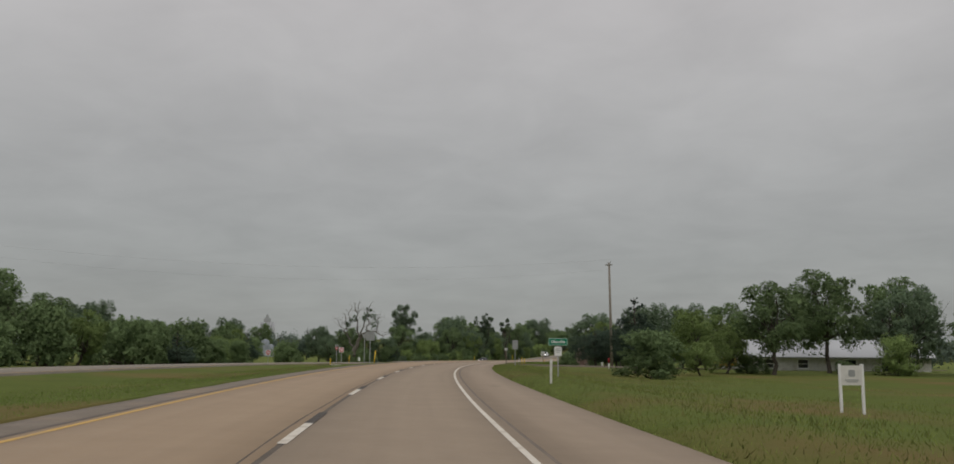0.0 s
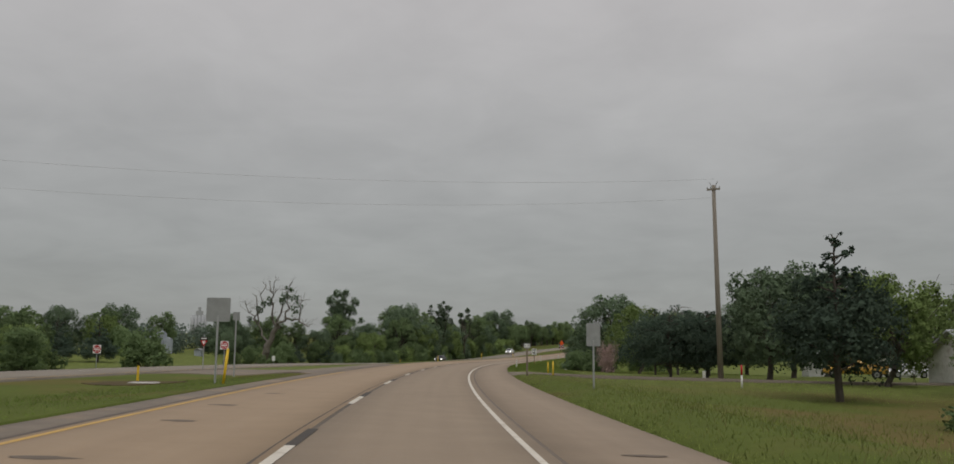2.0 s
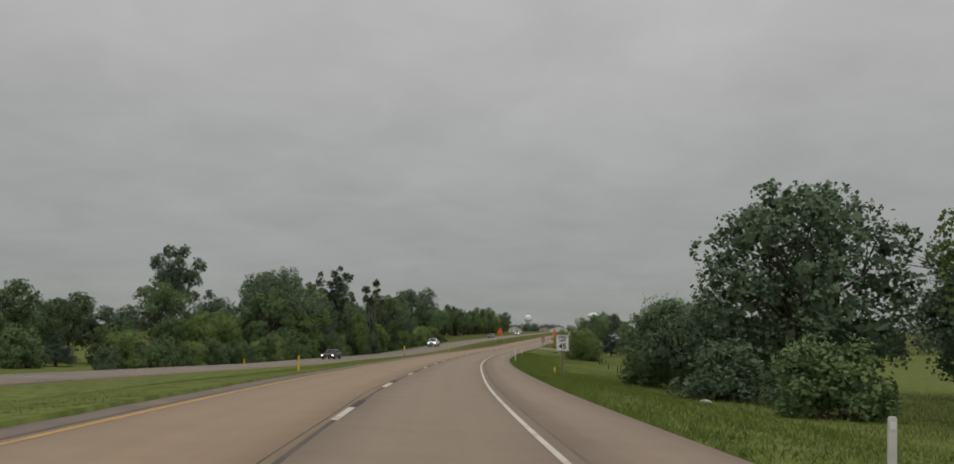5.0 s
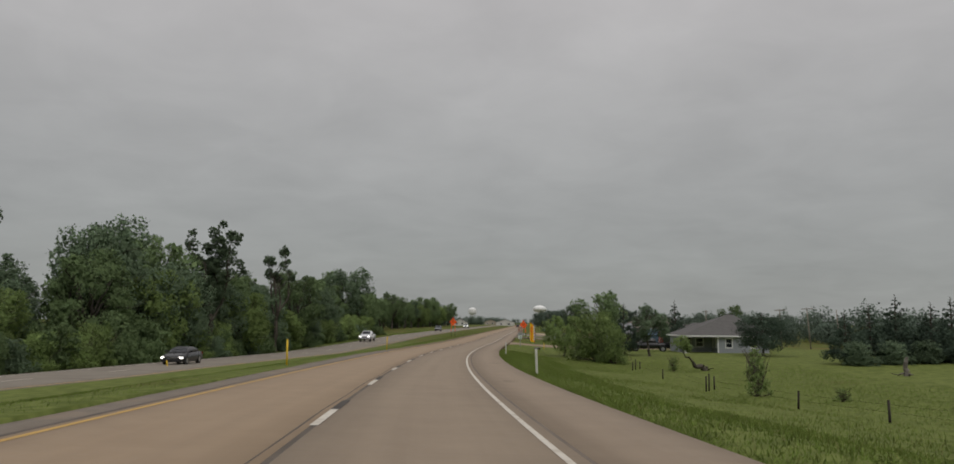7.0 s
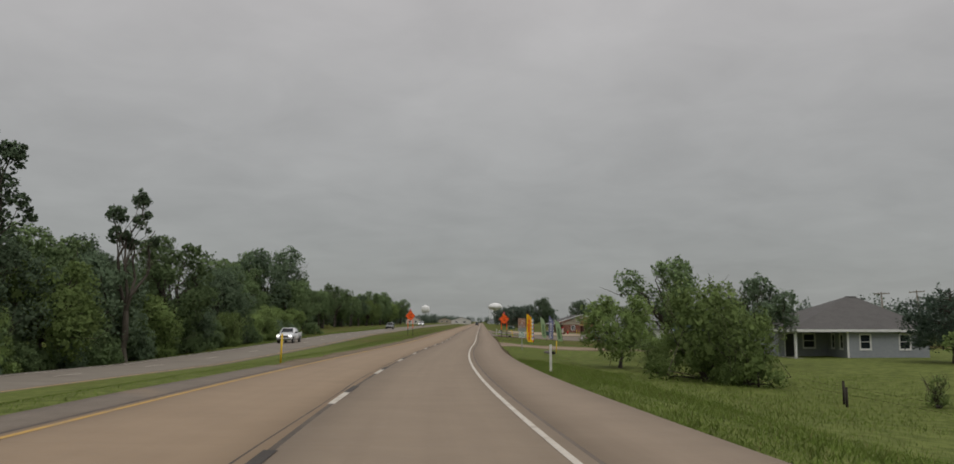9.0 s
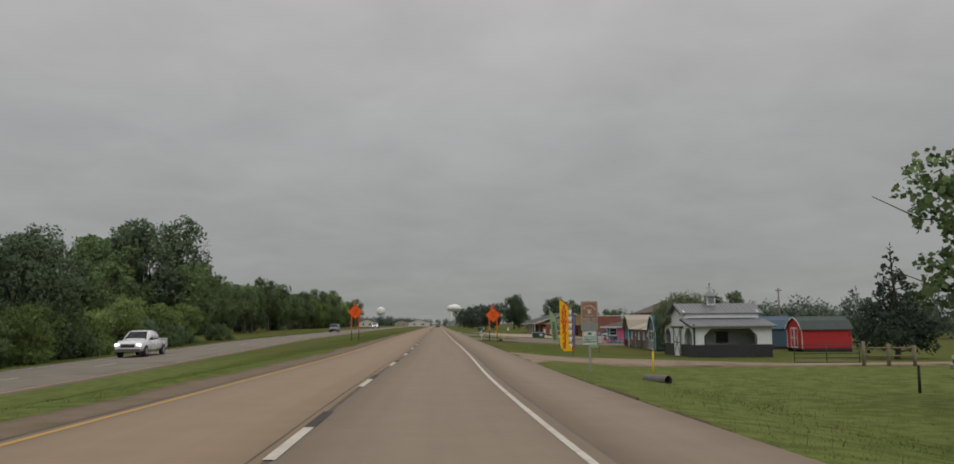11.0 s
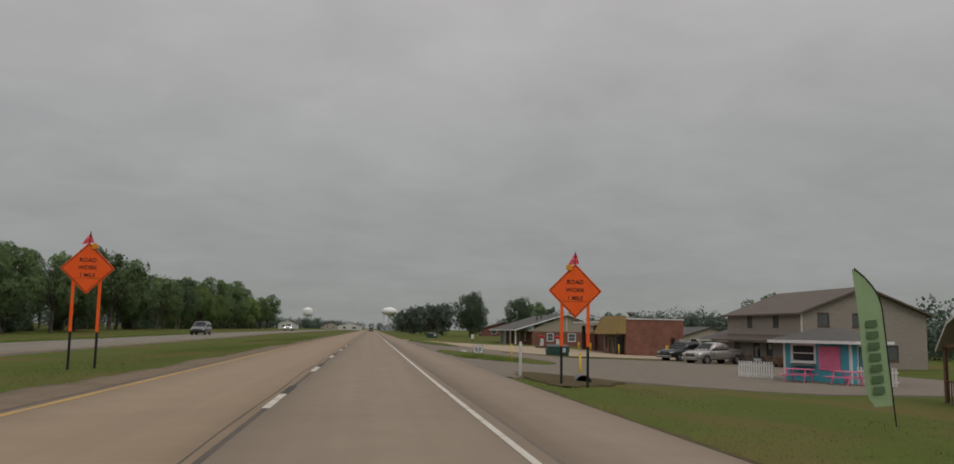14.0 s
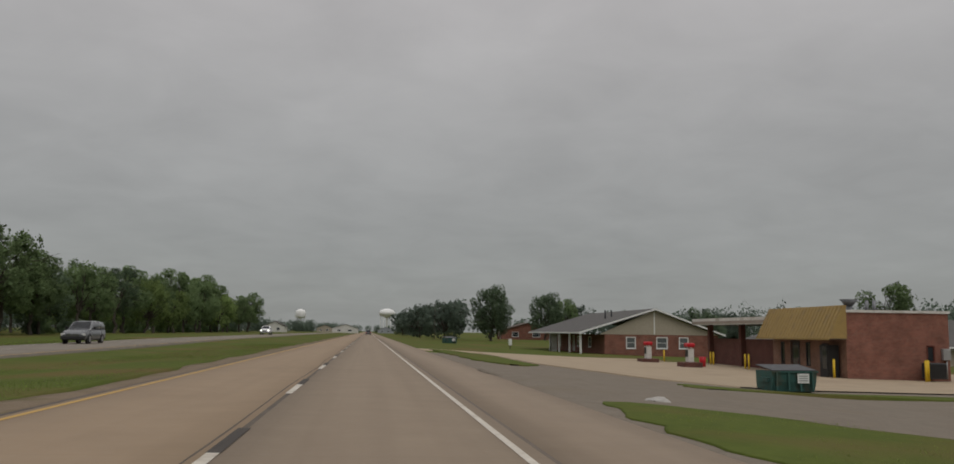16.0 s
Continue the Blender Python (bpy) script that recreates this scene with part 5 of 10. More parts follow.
# wood beyond the opposite road
WOOD = (
    (62, -40, broad_a, 0.80, 1.00), (74, -47, thin_b, 0.95, 1.00), (88, -44, broad_b, 0.78, 0.82), (100, -50, broad_a, 0.77, 0.91), (112, -55, broad_c, 0.90, 1.00), (52, -52, broad_b, 0.85, 1.00),
    (40, -46, broad_a, 0.78, 1.05), (118, -48, cedar_a, 0.70, 0.70), (165, -75, broad_a, 0.91, 0.83), (178, -85, broad_b, 0.89, 0.81), (150, -78, broad_a, 1.11, 0.92), (135, -74, broad_a, 1.02, 0.88),
    (118, -72, broad_b, 1.07, 1.07), (100, -70, broad_a, 1.10, 1.00), (192, -70, broad_c, 0.90, 1.00), (262, -104, broad_b, 0.96, 1.07), (206, -52, broad_a, 0.74, 0.89), (214, -58, broad_a, 0.89, 1.00),
    (254, -110, broad_a, 1.12, 1.12), (226, -48, cedar_a, 0.75, 0.65), (233, -45, under, 1.20, 1.10), (240, -55, broad_b, 0.89, 0.89), (246, -42, under, 1.20, 1.10), (252, -40, broad_c, 0.98, 0.95),
    (258, -44, broad_a, 0.95, 0.78), (262, -36, broad_b, 0.99, 0.99), (268, -38, broad_a, 1.31, 1.07), (272, -31.1, broad_a, 0.99, 1.00), (277, -36, broad_b, 1.16, 1.08), (286, -33, broad_a, 1.05, 0.95),
    (291, -30.7, broad_c, 1.04, 1.00), (296, -34, broad_b, 1.06, 0.96), (303, -32, broad_a, 1.04, 0.89), (309, -30.6, broad_c, 0.89, 0.86), (316, -31, broad_b, 1.12, 0.96), (322, -30.5, broad_a, 0.68, 0.73),
    (328, -33, cedar_a, 0.82, 0.87), (336, -32, broad_a, 0.96, 0.96), (283, -30.8, under, 1.10, 1.00), (275, -31, under, 1.20, 0.90), (266, -31.2, under, 1.20, 1.00), (298, -30.7, under, 1.10, 1.00),
    (306, -30.6, under, 0.90, 1.00), (257, -31.4, under, 1.20, 1.00), (248, -31.5, under, 1.00, 1.00), (314, -30.6, under, 0.80, 0.90), (240, -32, under, 0.90, 0.90), (255, -50, broad_b, 1.10, 0.92),
    (264, -46, broad_a, 1.07, 0.86), (282, -44, broad_b, 1.28, 1.03), (290, -40, broad_a, 1.11, 0.93), (301, -40, broad_b, 1.02, 0.93), (312, -39, broad_a, 1.09, 1.03), (324, -38, broad_b, 0.94, 0.94),
    (246, -38, broad_c, 0.92, 0.92), (330, -30.5, under, 0.90, 1.00), (340, -30.4, under, 1.01, 1.14), (322, -30.5, under, 0.80, 0.90), (270, -33, broad_c, 1.10, 1.10), (238, -48, broad_a, 0.84, 0.84),
    (228, -56, broad_b, 0.95, 0.90), (216, -46, under, 1.10, 1.00), (205, -44, under, 0.90, 0.90), (162, -33.5, big_bush, 0.50, 0.60), (163, -35, thin_b, 0.60, 0.95), (168, -33, under, 0.75, 0.90),
    (104, -39, cedar_a, 0.80, 0.80), (108, -36, under, 1.10, 1.00), (98, -42, under, 1.30, 1.10), (90, -41, broad_c, 0.80, 0.80), (82, -40, under, 1.34, 1.13), (72, -39, under, 1.20, 1.00),
    (64, -41, broad_c, 0.85, 0.85), (56, -42, under, 1.40, 1.20), (48, -40, broad_a, 0.62, 0.80), (114, -42, big_bush, 0.80, 0.80), (120, -44, under, 1.20, 1.00), (36, -44, broad_b, 0.70, 0.90),
    (77, -52, broad_a, 0.90, 0.90), (93, -55, broad_b, 0.90, 0.90), (108, -33, big_bush, 0.75, 0.75), (112, -35, willow_bush, 0.75, 0.80), (117, -33.5, big_bush, 0.70, 0.80), (121, -36, willow_bush, 0.70, 0.85),
    (104, -35, under, 1.24, 1.14), (99, -34, cedar_a, 0.75, 0.60), (94, -35, under, 1.20, 1.00), (88, -34, under, 1.16, 1.06), (124, -38, under, 1.14, 1.05), (130, -42, under, 1.18, 1.18),
    (139, -34, under, 1.00, 1.00), (143, -36, broad_c, 0.60, 0.70), (112, -44, broad_b, 0.67, 0.76), (237.9, -46.4, cedar_a, 1.00, 0.62), (233.9, -43.2, cedar_a, 0.95, 0.60), (240.9, -49.2, cedar_a, 1.00, 0.60),
    (158, -50, cedar_a, 0.75, 0.85), (154.8, -53.6, cedar_a, 0.80, 0.80), (150.8, -57.4, cedar_a, 0.75, 0.80), (147.6, -61, cedar_b, 0.85, 0.80), (143.6, -64.9, cedar_a, 0.80, 0.85), (176, -57.2, under, 1.10, 1.00),
    (213.3, -84.5, broad_b, 0.92, 0.92), (209.4, -91, broad_a, 1.07, 0.89), (203.7, -97.7, broad_b, 0.97, 0.88), (198.1, -104.5, broad_a, 1.01, 0.92), (246.8, -71.3, broad_b, 0.77, 0.86), (251.9, -67, broad_a, 0.80, 1.00),
    (242.5, -75.6, cedar_a, 1.03, 1.03),
)
for s, l, k, sc, tl in WOOD:
    planted_at(k, s, l, sc, tl, rt.uniform(0, 360))
for k in range(46):
    s = 205 + 3.7 * k + rt.uniform(-1, 1)
    mid = float(np.interp(s, OPP_S, OPP_MID))
    planted_at(rt.choice((under, under_dark, under, willow_bush)), s, mid - 8.6 - rt.uniform(0, 1.6), rt.uniform(.5, .72), rt.uniform(.8, 1.15), rt.uniform(0, 360))
planted(poplar_wide, -54.2, 258.2, .95, 1.0, 55)
planted(poplar, -30.6, 273.0, 1.1, .94, 15)
planted(poplar_thin, -29.2, 294.2, 1.08, .95, 20)
planted(broad_a, -36.5, 372, 1.5, .98, 60)
planted(broad_b, -43, 376, 1.3, 1.0, 10)
planted(broad_b, -40, 366, 1.15, .95, 200)
planted(thin_a, -31.5, 371, 1.15, 1.0, 40)
planted(broad_c, -31, 364, .8, .75, 0)
planted(thin_a, -36, 352, 1.1, .95, 0)
planted(broad_a, -39, 346, 1.1, .95, 150)
planted(under, -30, 380, .7, .8, 20)
# a line of trees farther on, some on bare stems, some leafy to the ground
for s, l, k, sc, tl in ((401, -43, thin_a, 1.0, 1.0), (412, -41, broad_c, .8, .9), (426, -42, broad_b, .98, 1.04), (433, -44, thin_b, 1.05, 1.0), (441, -42, broad_b, .86, 1.03), (449, -45, broad_a, .85, .9), (456, -42, thin_a, 1.1, 1.1),
                        (463, -42, thin_a, 1.15, 1.05), (471, -44, broad_a, .9, .88), (481, -42, thin_a, 1.32, 1.12), (488, -43, broad_b, 1.0, 1.0), (495, -42, broad_b, .88, 1.0), (503, -44, broad_a, .9, .95), (511, -42, thin_a, 1.1, 1.1),
                        (520, -43, broad_b, .9, .98), (530, -42, thin_b, 1.15, 1.05), (539, -43, broad_b, 1.0, 1.0), (549, -42, broad_c, 1.15, 1.1), (560, -43, thin_a, 1.2, 1.1)):
    planted_at(k, s, l, sc, tl, rt.uniform(0, 360))
s = 398.0
while s < 700:
    if s > 568:
        planted_at(rt.choice((thin_a, thin_b, broad_b, broad_c)), s, -42 + rt.uniform(-3, 3), rt.uniform(1.0, 1.22), rt.uniform(.95, 1.1), rt.uniform(0, 360))
    planted_at(rt.choice((thin_a, broad_b, broad_c)), s + 3, -53 + rt.uniform(-3, 3), rt.uniform(.9, 1.05), 1, rt.uniform(0, 360))
    planted_at(rt.choice((under, under_dark)), s + 2, -47 + rt.uniform(-2, 2), rt.uniform(.5, .75), rt.uniform(.7, 1.0), rt.uniform(0, 360))
    s += rt.uniform(8.0, 11.0)
# right of the road
planted(big_bush, 47.8, 75.4, 1.1, .62, 30)
planted(broad_a, 42.6, 112.0, .84, .9, 0)
planted(cedar_d, 44.1, 92.4, .98, 1.0, 40)
planted(broad_b, 58.4, 97.4, .86, 1.0, 120)
planted(broad_b, 64.5, 103.6, .92, 1.08, 200)
planted(broad_a, 73, 104, .85, 1.05, 70)
planted(broad_b, 80, 100, .85, 1, 10)
planted(broad_a, 90, 108, .95, 1, 130)
planted(broad_c, 49.5, 108, .9, 1.0, 10)
planted(broad_c, 53.5, 98, .66, .85, 90)
planted(broad_c, 51.0, 90, .5, .85, 190)
planted(under, 56, 100, .75, .7, 10)
planted(under, 66, 102, .6, .6, 100)
planted(willow_bush, 71, 100, .7, .95, 0)
planted(broad_c, 55, 118, .85, .95, 170)
planted(broad_a, 64, 128, 1.0, .95, 200)
planted(broad_b, 75, 132, 1.1, 1, 20)
planted(cedar_b, 35.6, 115.4, .72, .92, 90)
planted(cedar_b, 38.4, 116.6, .75, .95, 200)
planted(cedar_c, 35.9, 137.2, .75, 1.25, 10)
planted(cedar_b, 39.0, 139.0, .78, 1.15, 200)
planted(cedar_b, 33.7, 135.2, .66, 1.36, 310)
planted(broad_c, 31.2, 151.0, .95, 1.05, 60)
planted(broad_c, 34.6, 158.0, .9, 1.05, 220)
planted(broad_a, 26.6, 166.5, 1.12, .88, 100)
planted(under_dark, 22.0, 163.0, .8, .8, 30)
planted(under_dark, 25.0, 159.5, .8, .7, 130)
planted(broad_a, 21.5, 174.5, .68, .72, 30)
planted(broad_b, 20.6, 183.0, .55, .7, 210)
planted(under, 19.8, 178.0, .7, .8, 0)
planted(broad_a, 46, 128, .9, .95, 20)
planted(broad_b, 52, 150, 1.0, .95, 80)
planted(broad_a, 44, 160, 1.0, .9, 300)
planted(broad_a, 38, 172, .95, .85, 150)
planted(willow_bush, 22.0, 190.8, .78, 1.28, 40)
planted(under, 22.6, 187.4, .62, .8, 15)
planted(under, 24.0, 153.0, .8, .8, 40)
planted(under, 30, 186, 1.1, 1.2, 30)
planted(willow_bush, 14.9, 265.5, .86, .95, 20)
planted(willow_bush, 16.4, 263.0, .6, 1.0, 150)
planted(broad_c, 12.0, 276.0, .6, .98, 120)
planted(willow_bush, 13.6, 271.5, .4, .9, 310)
planted(thin_a, 17.2, 285.7, .95, .97, 30)
planted(cedar_a, 19.8, 282.0, .6, 1.2, 80)
planted(thin_b, 22.6, 279.0, .72, .95, 60)
planted(small_bush, 21.9, 227.0, .72, 1.1, 0)
planted(small_bush, 25.5, 241.5, .75, 1.1, 90)
planted(small_bush, 25.2, 222.0, .45, .5, 180)
planted(small_bush, 21.3, 254.0, .5, .8, 60)
planted(cedar_b, 36.6, 280.0, .84, .86, 20)
planted(cedar_a, 33.0, 322.0, .9, 1.0, 0)
planted(cedar_a, 30.0, 352.0, .8, .85, 70)
for x, y, sc in ((40, 262, .68), (43.2, 264, .78), (46.6, 265.5, .9), (50, 265, .8), (53.5, 268, .88), (57.5, 270, .85), (62, 273, .95), (67, 276, .95)):
    planted(cedar_a, x, y, sc, .86, rt.uniform(0, 360))
for x, y in ((40.5, 260.5), (44.5, 262), (48, 263), (52, 265), (56, 267.5)):
    planted(under_dark, x, y, .8, .72, rt.uniform(0, 360))
# by the last houses
for x, y, k, sc in ((27.3, 561.7, broad_a, 1.12), (45.5, 589, broad_a, 1.1), (18, 575, far_tree, 1.1), (22, 590, far_tree, 1.15), (14.5, 612, far_tree, 1.1), (20, 640, far_tree, 1.2), (16, 670, far_tree, 1.15), (34, 610, far_tree, 1.1),
                    (53, 600, broad_b, .95), (62, 620, far_tree, 1.2), (19, 700, far_tree, 1.2), (15, 740, far_tree, 1.2), (17, 790, far_tree, 1.2), (48, 492, broad_a, .6),
                    (44, 520, far_tree, .75), (86.2, 505, thin_a, 1.35), (78, 512, far_tree, .85), (70, 510, far_tree, .8), (94, 514, far_tree, .85), (102, 508, far_tree, .8), (62, 515, far_tree, .75)):
    planted(k, x, y, sc, 1.0, rt.uniform(0, 360))
dead = half_dead_tree(21)
dead.matrix_basis = pose(-30.1, 171.9, height(-30.1, 171.9), 0, 0, -15)
twigs = shrub("bush", "leafless shrub of pinkish bare twigs", 22, 3.4, 1.6, M_TWIG, 200, 0.05, stems=12, lobes=12, wispy=11.0, bark=M_TWIG, thin=.42)
twigs.matrix_basis = pose(27.7, 147.6, height(27.7, 147.6))


def weeping_willow(seed, h, spread):
    """A willow: a forked trunk, arching limbs and long hanging curtains of fine leaves."""
    rng = np.random.default_rng(seed)
    root = thing("tree", "weeping willow with hanging pale foliage", "tree", 0, 0, 0)
    bm = bmesh.new()
    tube(bm, (0, 0, -.3), (0, 0, .4), .38, .27, 9, caps=False)
    branch(bm, (0, 0, .3), (.1, 0, h * .35), .27, .2, rng, .08, 4, 9)
    c, ways = [], []
    for k in range(90):
        ang, rad = k * 2.4 + rng.uniform(-.3, .3), spread * math.sqrt((k + .5) / 90)
        top = h * (1 - .4 * (rad / spread) ** 2) * rng.uniform(.88, 1.0)
        p = Vector((math.cos(ang) * rad, math.sin(ang) * rad, top))
        mid = Vector((p.x * .45, p.y * .45, top * .9))
        if k % 3 == 0:
            branch(bm, (.1, 0, h * .33), mid, .07, .04, rng, .12, 3, 6)
            branch(bm, mid, p, .04, .012, rng, .1, 2, 5)
        for j in range(4 if k < 40 else 7):
            fall = top * (rng.uniform(.35, .7) if k < 40 else rng.uniform(.6, .97))
            n = int(fall * 22)
            f = np.sort(rng.uniform(0, 1, n))
            x0, y0 = p.x + rng.normal() * .22, p.y + rng.normal() * .22
            sway = rng.normal(size=2) * .16
            q = np.stack([x0 + sway[0] * f + rng.normal(size=n) * .05, y0 + sway[1] * f + rng.normal(size=n) * .05, top + .15 - fall * f + rng.normal(size=n) * .05], 1)
            c.append(q)
            ways.append(np.tile([x0 / spread, y0 / spread, .55], (n, 1)) + rng.normal(size=(n, 3)) * .25)
    part("trunk", bm, M_BARK, root, "rough dark bark")
    q = leaf_quads(np.concatenate(c), .115, rng)
    crown = new("crown", facing_ways(grid_mesh("crown", q, np.arange(len(q)).reshape(-1, 4), M_LEAF_PALE), np.concatenate(ways)))
    crown.parent = root
    return root


willow = weeping_willow(23, 6.0, 3.0)
willow.matrix_basis = pose(24.2, 344.0, height(24.2, 344))

# far woods along the horizon, with distance haze put into their leaf colour
def far_woods():
    rng = np.random.default_rng(40)
    c, ways, sizes = [], [], []
    for x0, y0, x1, y1, n, h in ((-108, 232, -150, 370, 30, 9), (-60, 330, -75, 720, 55, 9), (-58, 700, -30, 1250, 50, 8), (-40, 1260, 60, 1330, 16, 8), (22, 820, 60, 1240, 40, 8), (60, 640, 150, 640, 16, 9),
                                 (90, 330, 220, 300, 26, 9), (85, 345, 90, 600, 56, 8), (70, 180, 160, 260, 20, 9), (95, 60, 110, 200, 26, 11), (-90, 20, -130, 200, 40, 12), (-160, 60, -420, 700, 40, 7), (160, 100, 420, 500, 40, 12)):
        for k in range(n):
            f = (k + rng.uniform(-.4, .4)) / n
            x, y = x0 + (x1 - x0) * f + rng.normal() * 5, y0 + (y1 - y0) * f + rng.normal() * 5
            z0 = height(x, y) if abs(x) < 400 else 0.0
            hh, w = h * rng.uniform(.55, 1.1), h * rng.uniform(.35, .6)
            near = abs(x) < 130 and 300 < y < 620
            m = 1000 if near else 420
            d = rng.normal(size=(m, 3))
            d /= np.linalg.norm(d, axis=1, keepdims=True)
            lump = 1 + 0.3 * np.sin(d[:, 0] * 5 + k) * np.cos(d[:, 1] * 4 + 2 * k)
            r = rng.uniform(.55, 1.05, m) * lump
            p = np.stack([x + d[:, 0] * w * r, y + d[:, 1] * w * r, z0 + hh * .5 + d[:, 2] * hh * .52 * r], 1)
            c.append(p)
            sizes.append(np.full((m, 1), .5 if near else .8))
            ways.append(d + np.array([0, 0, .4]))
    c = np.concatenate(c)
    q = leaf_quads(c, np.concatenate(sizes), rng)
    ob = new("far_woods", facing_ways(grid_mesh("far_woods", q, np.arange(len(q)).reshape(-1, 4), M_LEAF_HAZED), np.concatenate(ways)))
    return tagged(ob, "distant dark green woods along the horizon, haze in their leaf colour", "woods", kind="stuff")


far_woods()


def blades(name, label, count, s0, s1, l0, l1, h0, h1, material, seed, skip=(), power=1.0, w=0.03):
    """Loose grass blades over a stretch of verge."""
    rng = np.random.default_rng(seed)
    s = rng.uniform(s0, s1, count)
    l = l0 + (l1 - l0) * rng.uniform(0, 1, count) ** power
    keep = np.ones(count, bool)
    for a, b, c, d in skip:
        keep &= ~((s > a) & (s < b) & (l > c) & (l < d))
    clump = .5 * np.sin(s * 1.7 + np.sin(l * 2.1)) * np.sin(l * 2.9 + s * .6) + .5 * np.sin(s * .23 + 1.3 * np.sin(l * .31)) * np.sin(l * .37 + s * .11)
    keep &= clump + rng.uniform(-1, 1, count) > -0.55
    s, l, clump = s[keep], l[keep], clump[keep]
    n = len(s)
    p = place(s, l)
    hgt = rng.uniform(h0, h1, n) * (1 + 0.3 * clump)
    a = rng.uniform(0, 6.283, n)
    side = np.stack([np.cos(a), np.sin(a), np.zeros(n)], 1) * (w * rng.uniform(.6, 1.4, n))[:, None]
    tip = p + np.stack([rng.normal(size=n) * hgt * .45, rng.normal(size=n) * hgt * .45, hgt * .95], 1)
    v = np.stack([p - side, p + side, tip], 1).reshape(-1, 3)
    ob = new(name, grid_mesh(name, v, np.arange(n * 3).reshape(-1, 3), material))
    return tagged(ob, label, "grass", kind="stuff")


SKIP = ((108.6, 111.6, 4, 60), (105.5, 115, 4, 5.2), (317.8, 322.2, 4, 42), (312, 325, 4, 7), (367.5, 380, 4, 40), (399.5, 425, 4, 40), (380, 414, 12, 40), (425, 456, 9, 40), (453, 460, 4, 26), (414, 456, 14, 60))
blades("verge_grass", "uneven green grass along the road's shoulder", 75000, -4, 280, 4.4, 8.5, 0.03, 0.1, M_BLADE, 31, SKIP, 1.6, 0.008)
blades("verge_grass", "mown green grass along the road's shoulder", 60000, 280, 460, 4.4, 9.5, 0.015, 0.045, M_BLADE_GREEN, 36, SKIP, 1.6, 0.008)
blades("verge_grass", "dry seed heads standing in the verge grass", 16000, -4, 300, 4.6, 20, 0.1, 0.24, M_BLADE_DRY, 32, SKIP, 1.2, 0.006)
blades("field_grass", "rough green field grass beyond the verge", 84000, 0, 280, 8, 28, 0.04, 0.13, M_BLADE, 33, SKIP, 1.4, 0.012)
blades("field_grass", "short olive field grass round the sheds", 36000, 280, 420, 8, 26, 0.02, 0.05, M_BLADE_GREEN, 37, SKIP, 1.3, 0.012)
blades("verge_grass", "long fresh green grass on the road's bank", 150000, 118, 276, 4.5, 10.5, 0.03, 0.13, M_BLADE_GREEN, 39, SKIP, 1.3, 0.01)
blades("field_grass", "long fresh green grass in the low field", 90000, 150, 276, 9, 34, 0.03, 0.14, M_BLADE_GREEN, 40, SKIP, 1.2, 0.014)
blades("median_grass", "short green median grass between the carriageways", 150000, 0, 470, -12.4, -6.9, 0.025, 0.06, M_BLADE_GREEN, 34, ((97, 120, -20, -7),), 1.0, 0.008)
blades("bank_grass", "rough green grass beside the opposite road", 50000, 120, 480, -30, -24.5, 0.05, 0.15, M_BLADE_GREEN, 35, (), 1.0, 0.015)
blades("island_grass", "ragged tufts on the grass islands of the lot", 9000, 385.5, 401, 5.4, 10.5, 0.04, 0.12, M_BLADE, 38, (), 1.0, 0.01)
blades("island_grass", "taller green grass round the foot of the low sign", 2600, 384.6, 389.5, 5.4, 8.6, 0.1, 0.26, M_BLADE_GREEN, 43, (), 1.0, 0.012)

drop_proto(*KINDS)

# ---------- posts, signs and poles ----------
def rounded_plate(bm, w, h, t, r=0.05, y=0.0, zc=0.0, seg=4, turn=0.0):
    """A sign blank with rounded corners, standing in x, z, thick along y."""
    pts = []
    for cx, cz, a0 in ((w / 2 - r, h / 2 - r, 0), (-w / 2 + r, h / 2 - r, 90), (-w / 2 + r, -h / 2 + r, 180), (w / 2 - r, -h / 2 + r, 270)):
        for k in range(seg + 1):
            a = radians(a0 + 90 * k / seg)
            x, z = cx + r * math.cos(a), cz + r * math.sin(a)
            c, s = math.cos(radians(turn)), math.sin(radians(turn))
            pts.append((x * c - z * s, x * s + z * c + zc))
    return prism(bm, pts, y, y + t, "y")


def u_post(bm, x, y, z0, z1, w=0.07):
    """A folded steel channel post."""
    cube(bm, x - w / 2, x + w / 2, y, y + 0.012, z0, z1)
    cube(bm, x - w / 2, x - w / 2 + 0.012, y + 0.012, y + 0.04, z0, z1)
    cube(bm, x + w / 2 - 0.012, x + w / 2, y + 0.012, y + 0.04, z0, z1)


def delineator(s, l, h=1.15, color=None, label="white plastic road delineator post", lean=0.0, yellow=False):
    x, y, z = at(s, l)
    root = thing("delineator_post", label, "marker post", x, y, z, heading(s), "roadside delineators")
    bm = bmesh.new()
    a = math.tan(radians(lean)) * h
    loft(bm, [[(-.05 + a * f, -.012, h * f), (.05 + a * f, -.012, h * f), (.05 + a * f, .012, h * f), (-.05 + a * f, .012, h * f)] for f in (-.1, .5, .96)] +
         [[(-.035 + a, -.01, h), (.035 + a, -.01, h), (.035 + a, .01, h), (-.035 + a, .01, h)]], False)
    part("post", bm, color or M_OFFWHITE, root)
    bm = bmesh.new()
    cube(bm, -.035 + a * .9, .035 + a * .9, -.017, -.0125, h * .82, h * .93)
    part("reflector", bm, M_YELLOW if yellow else M_WHITE_SIGN, root, "small flat reflector")
    return root


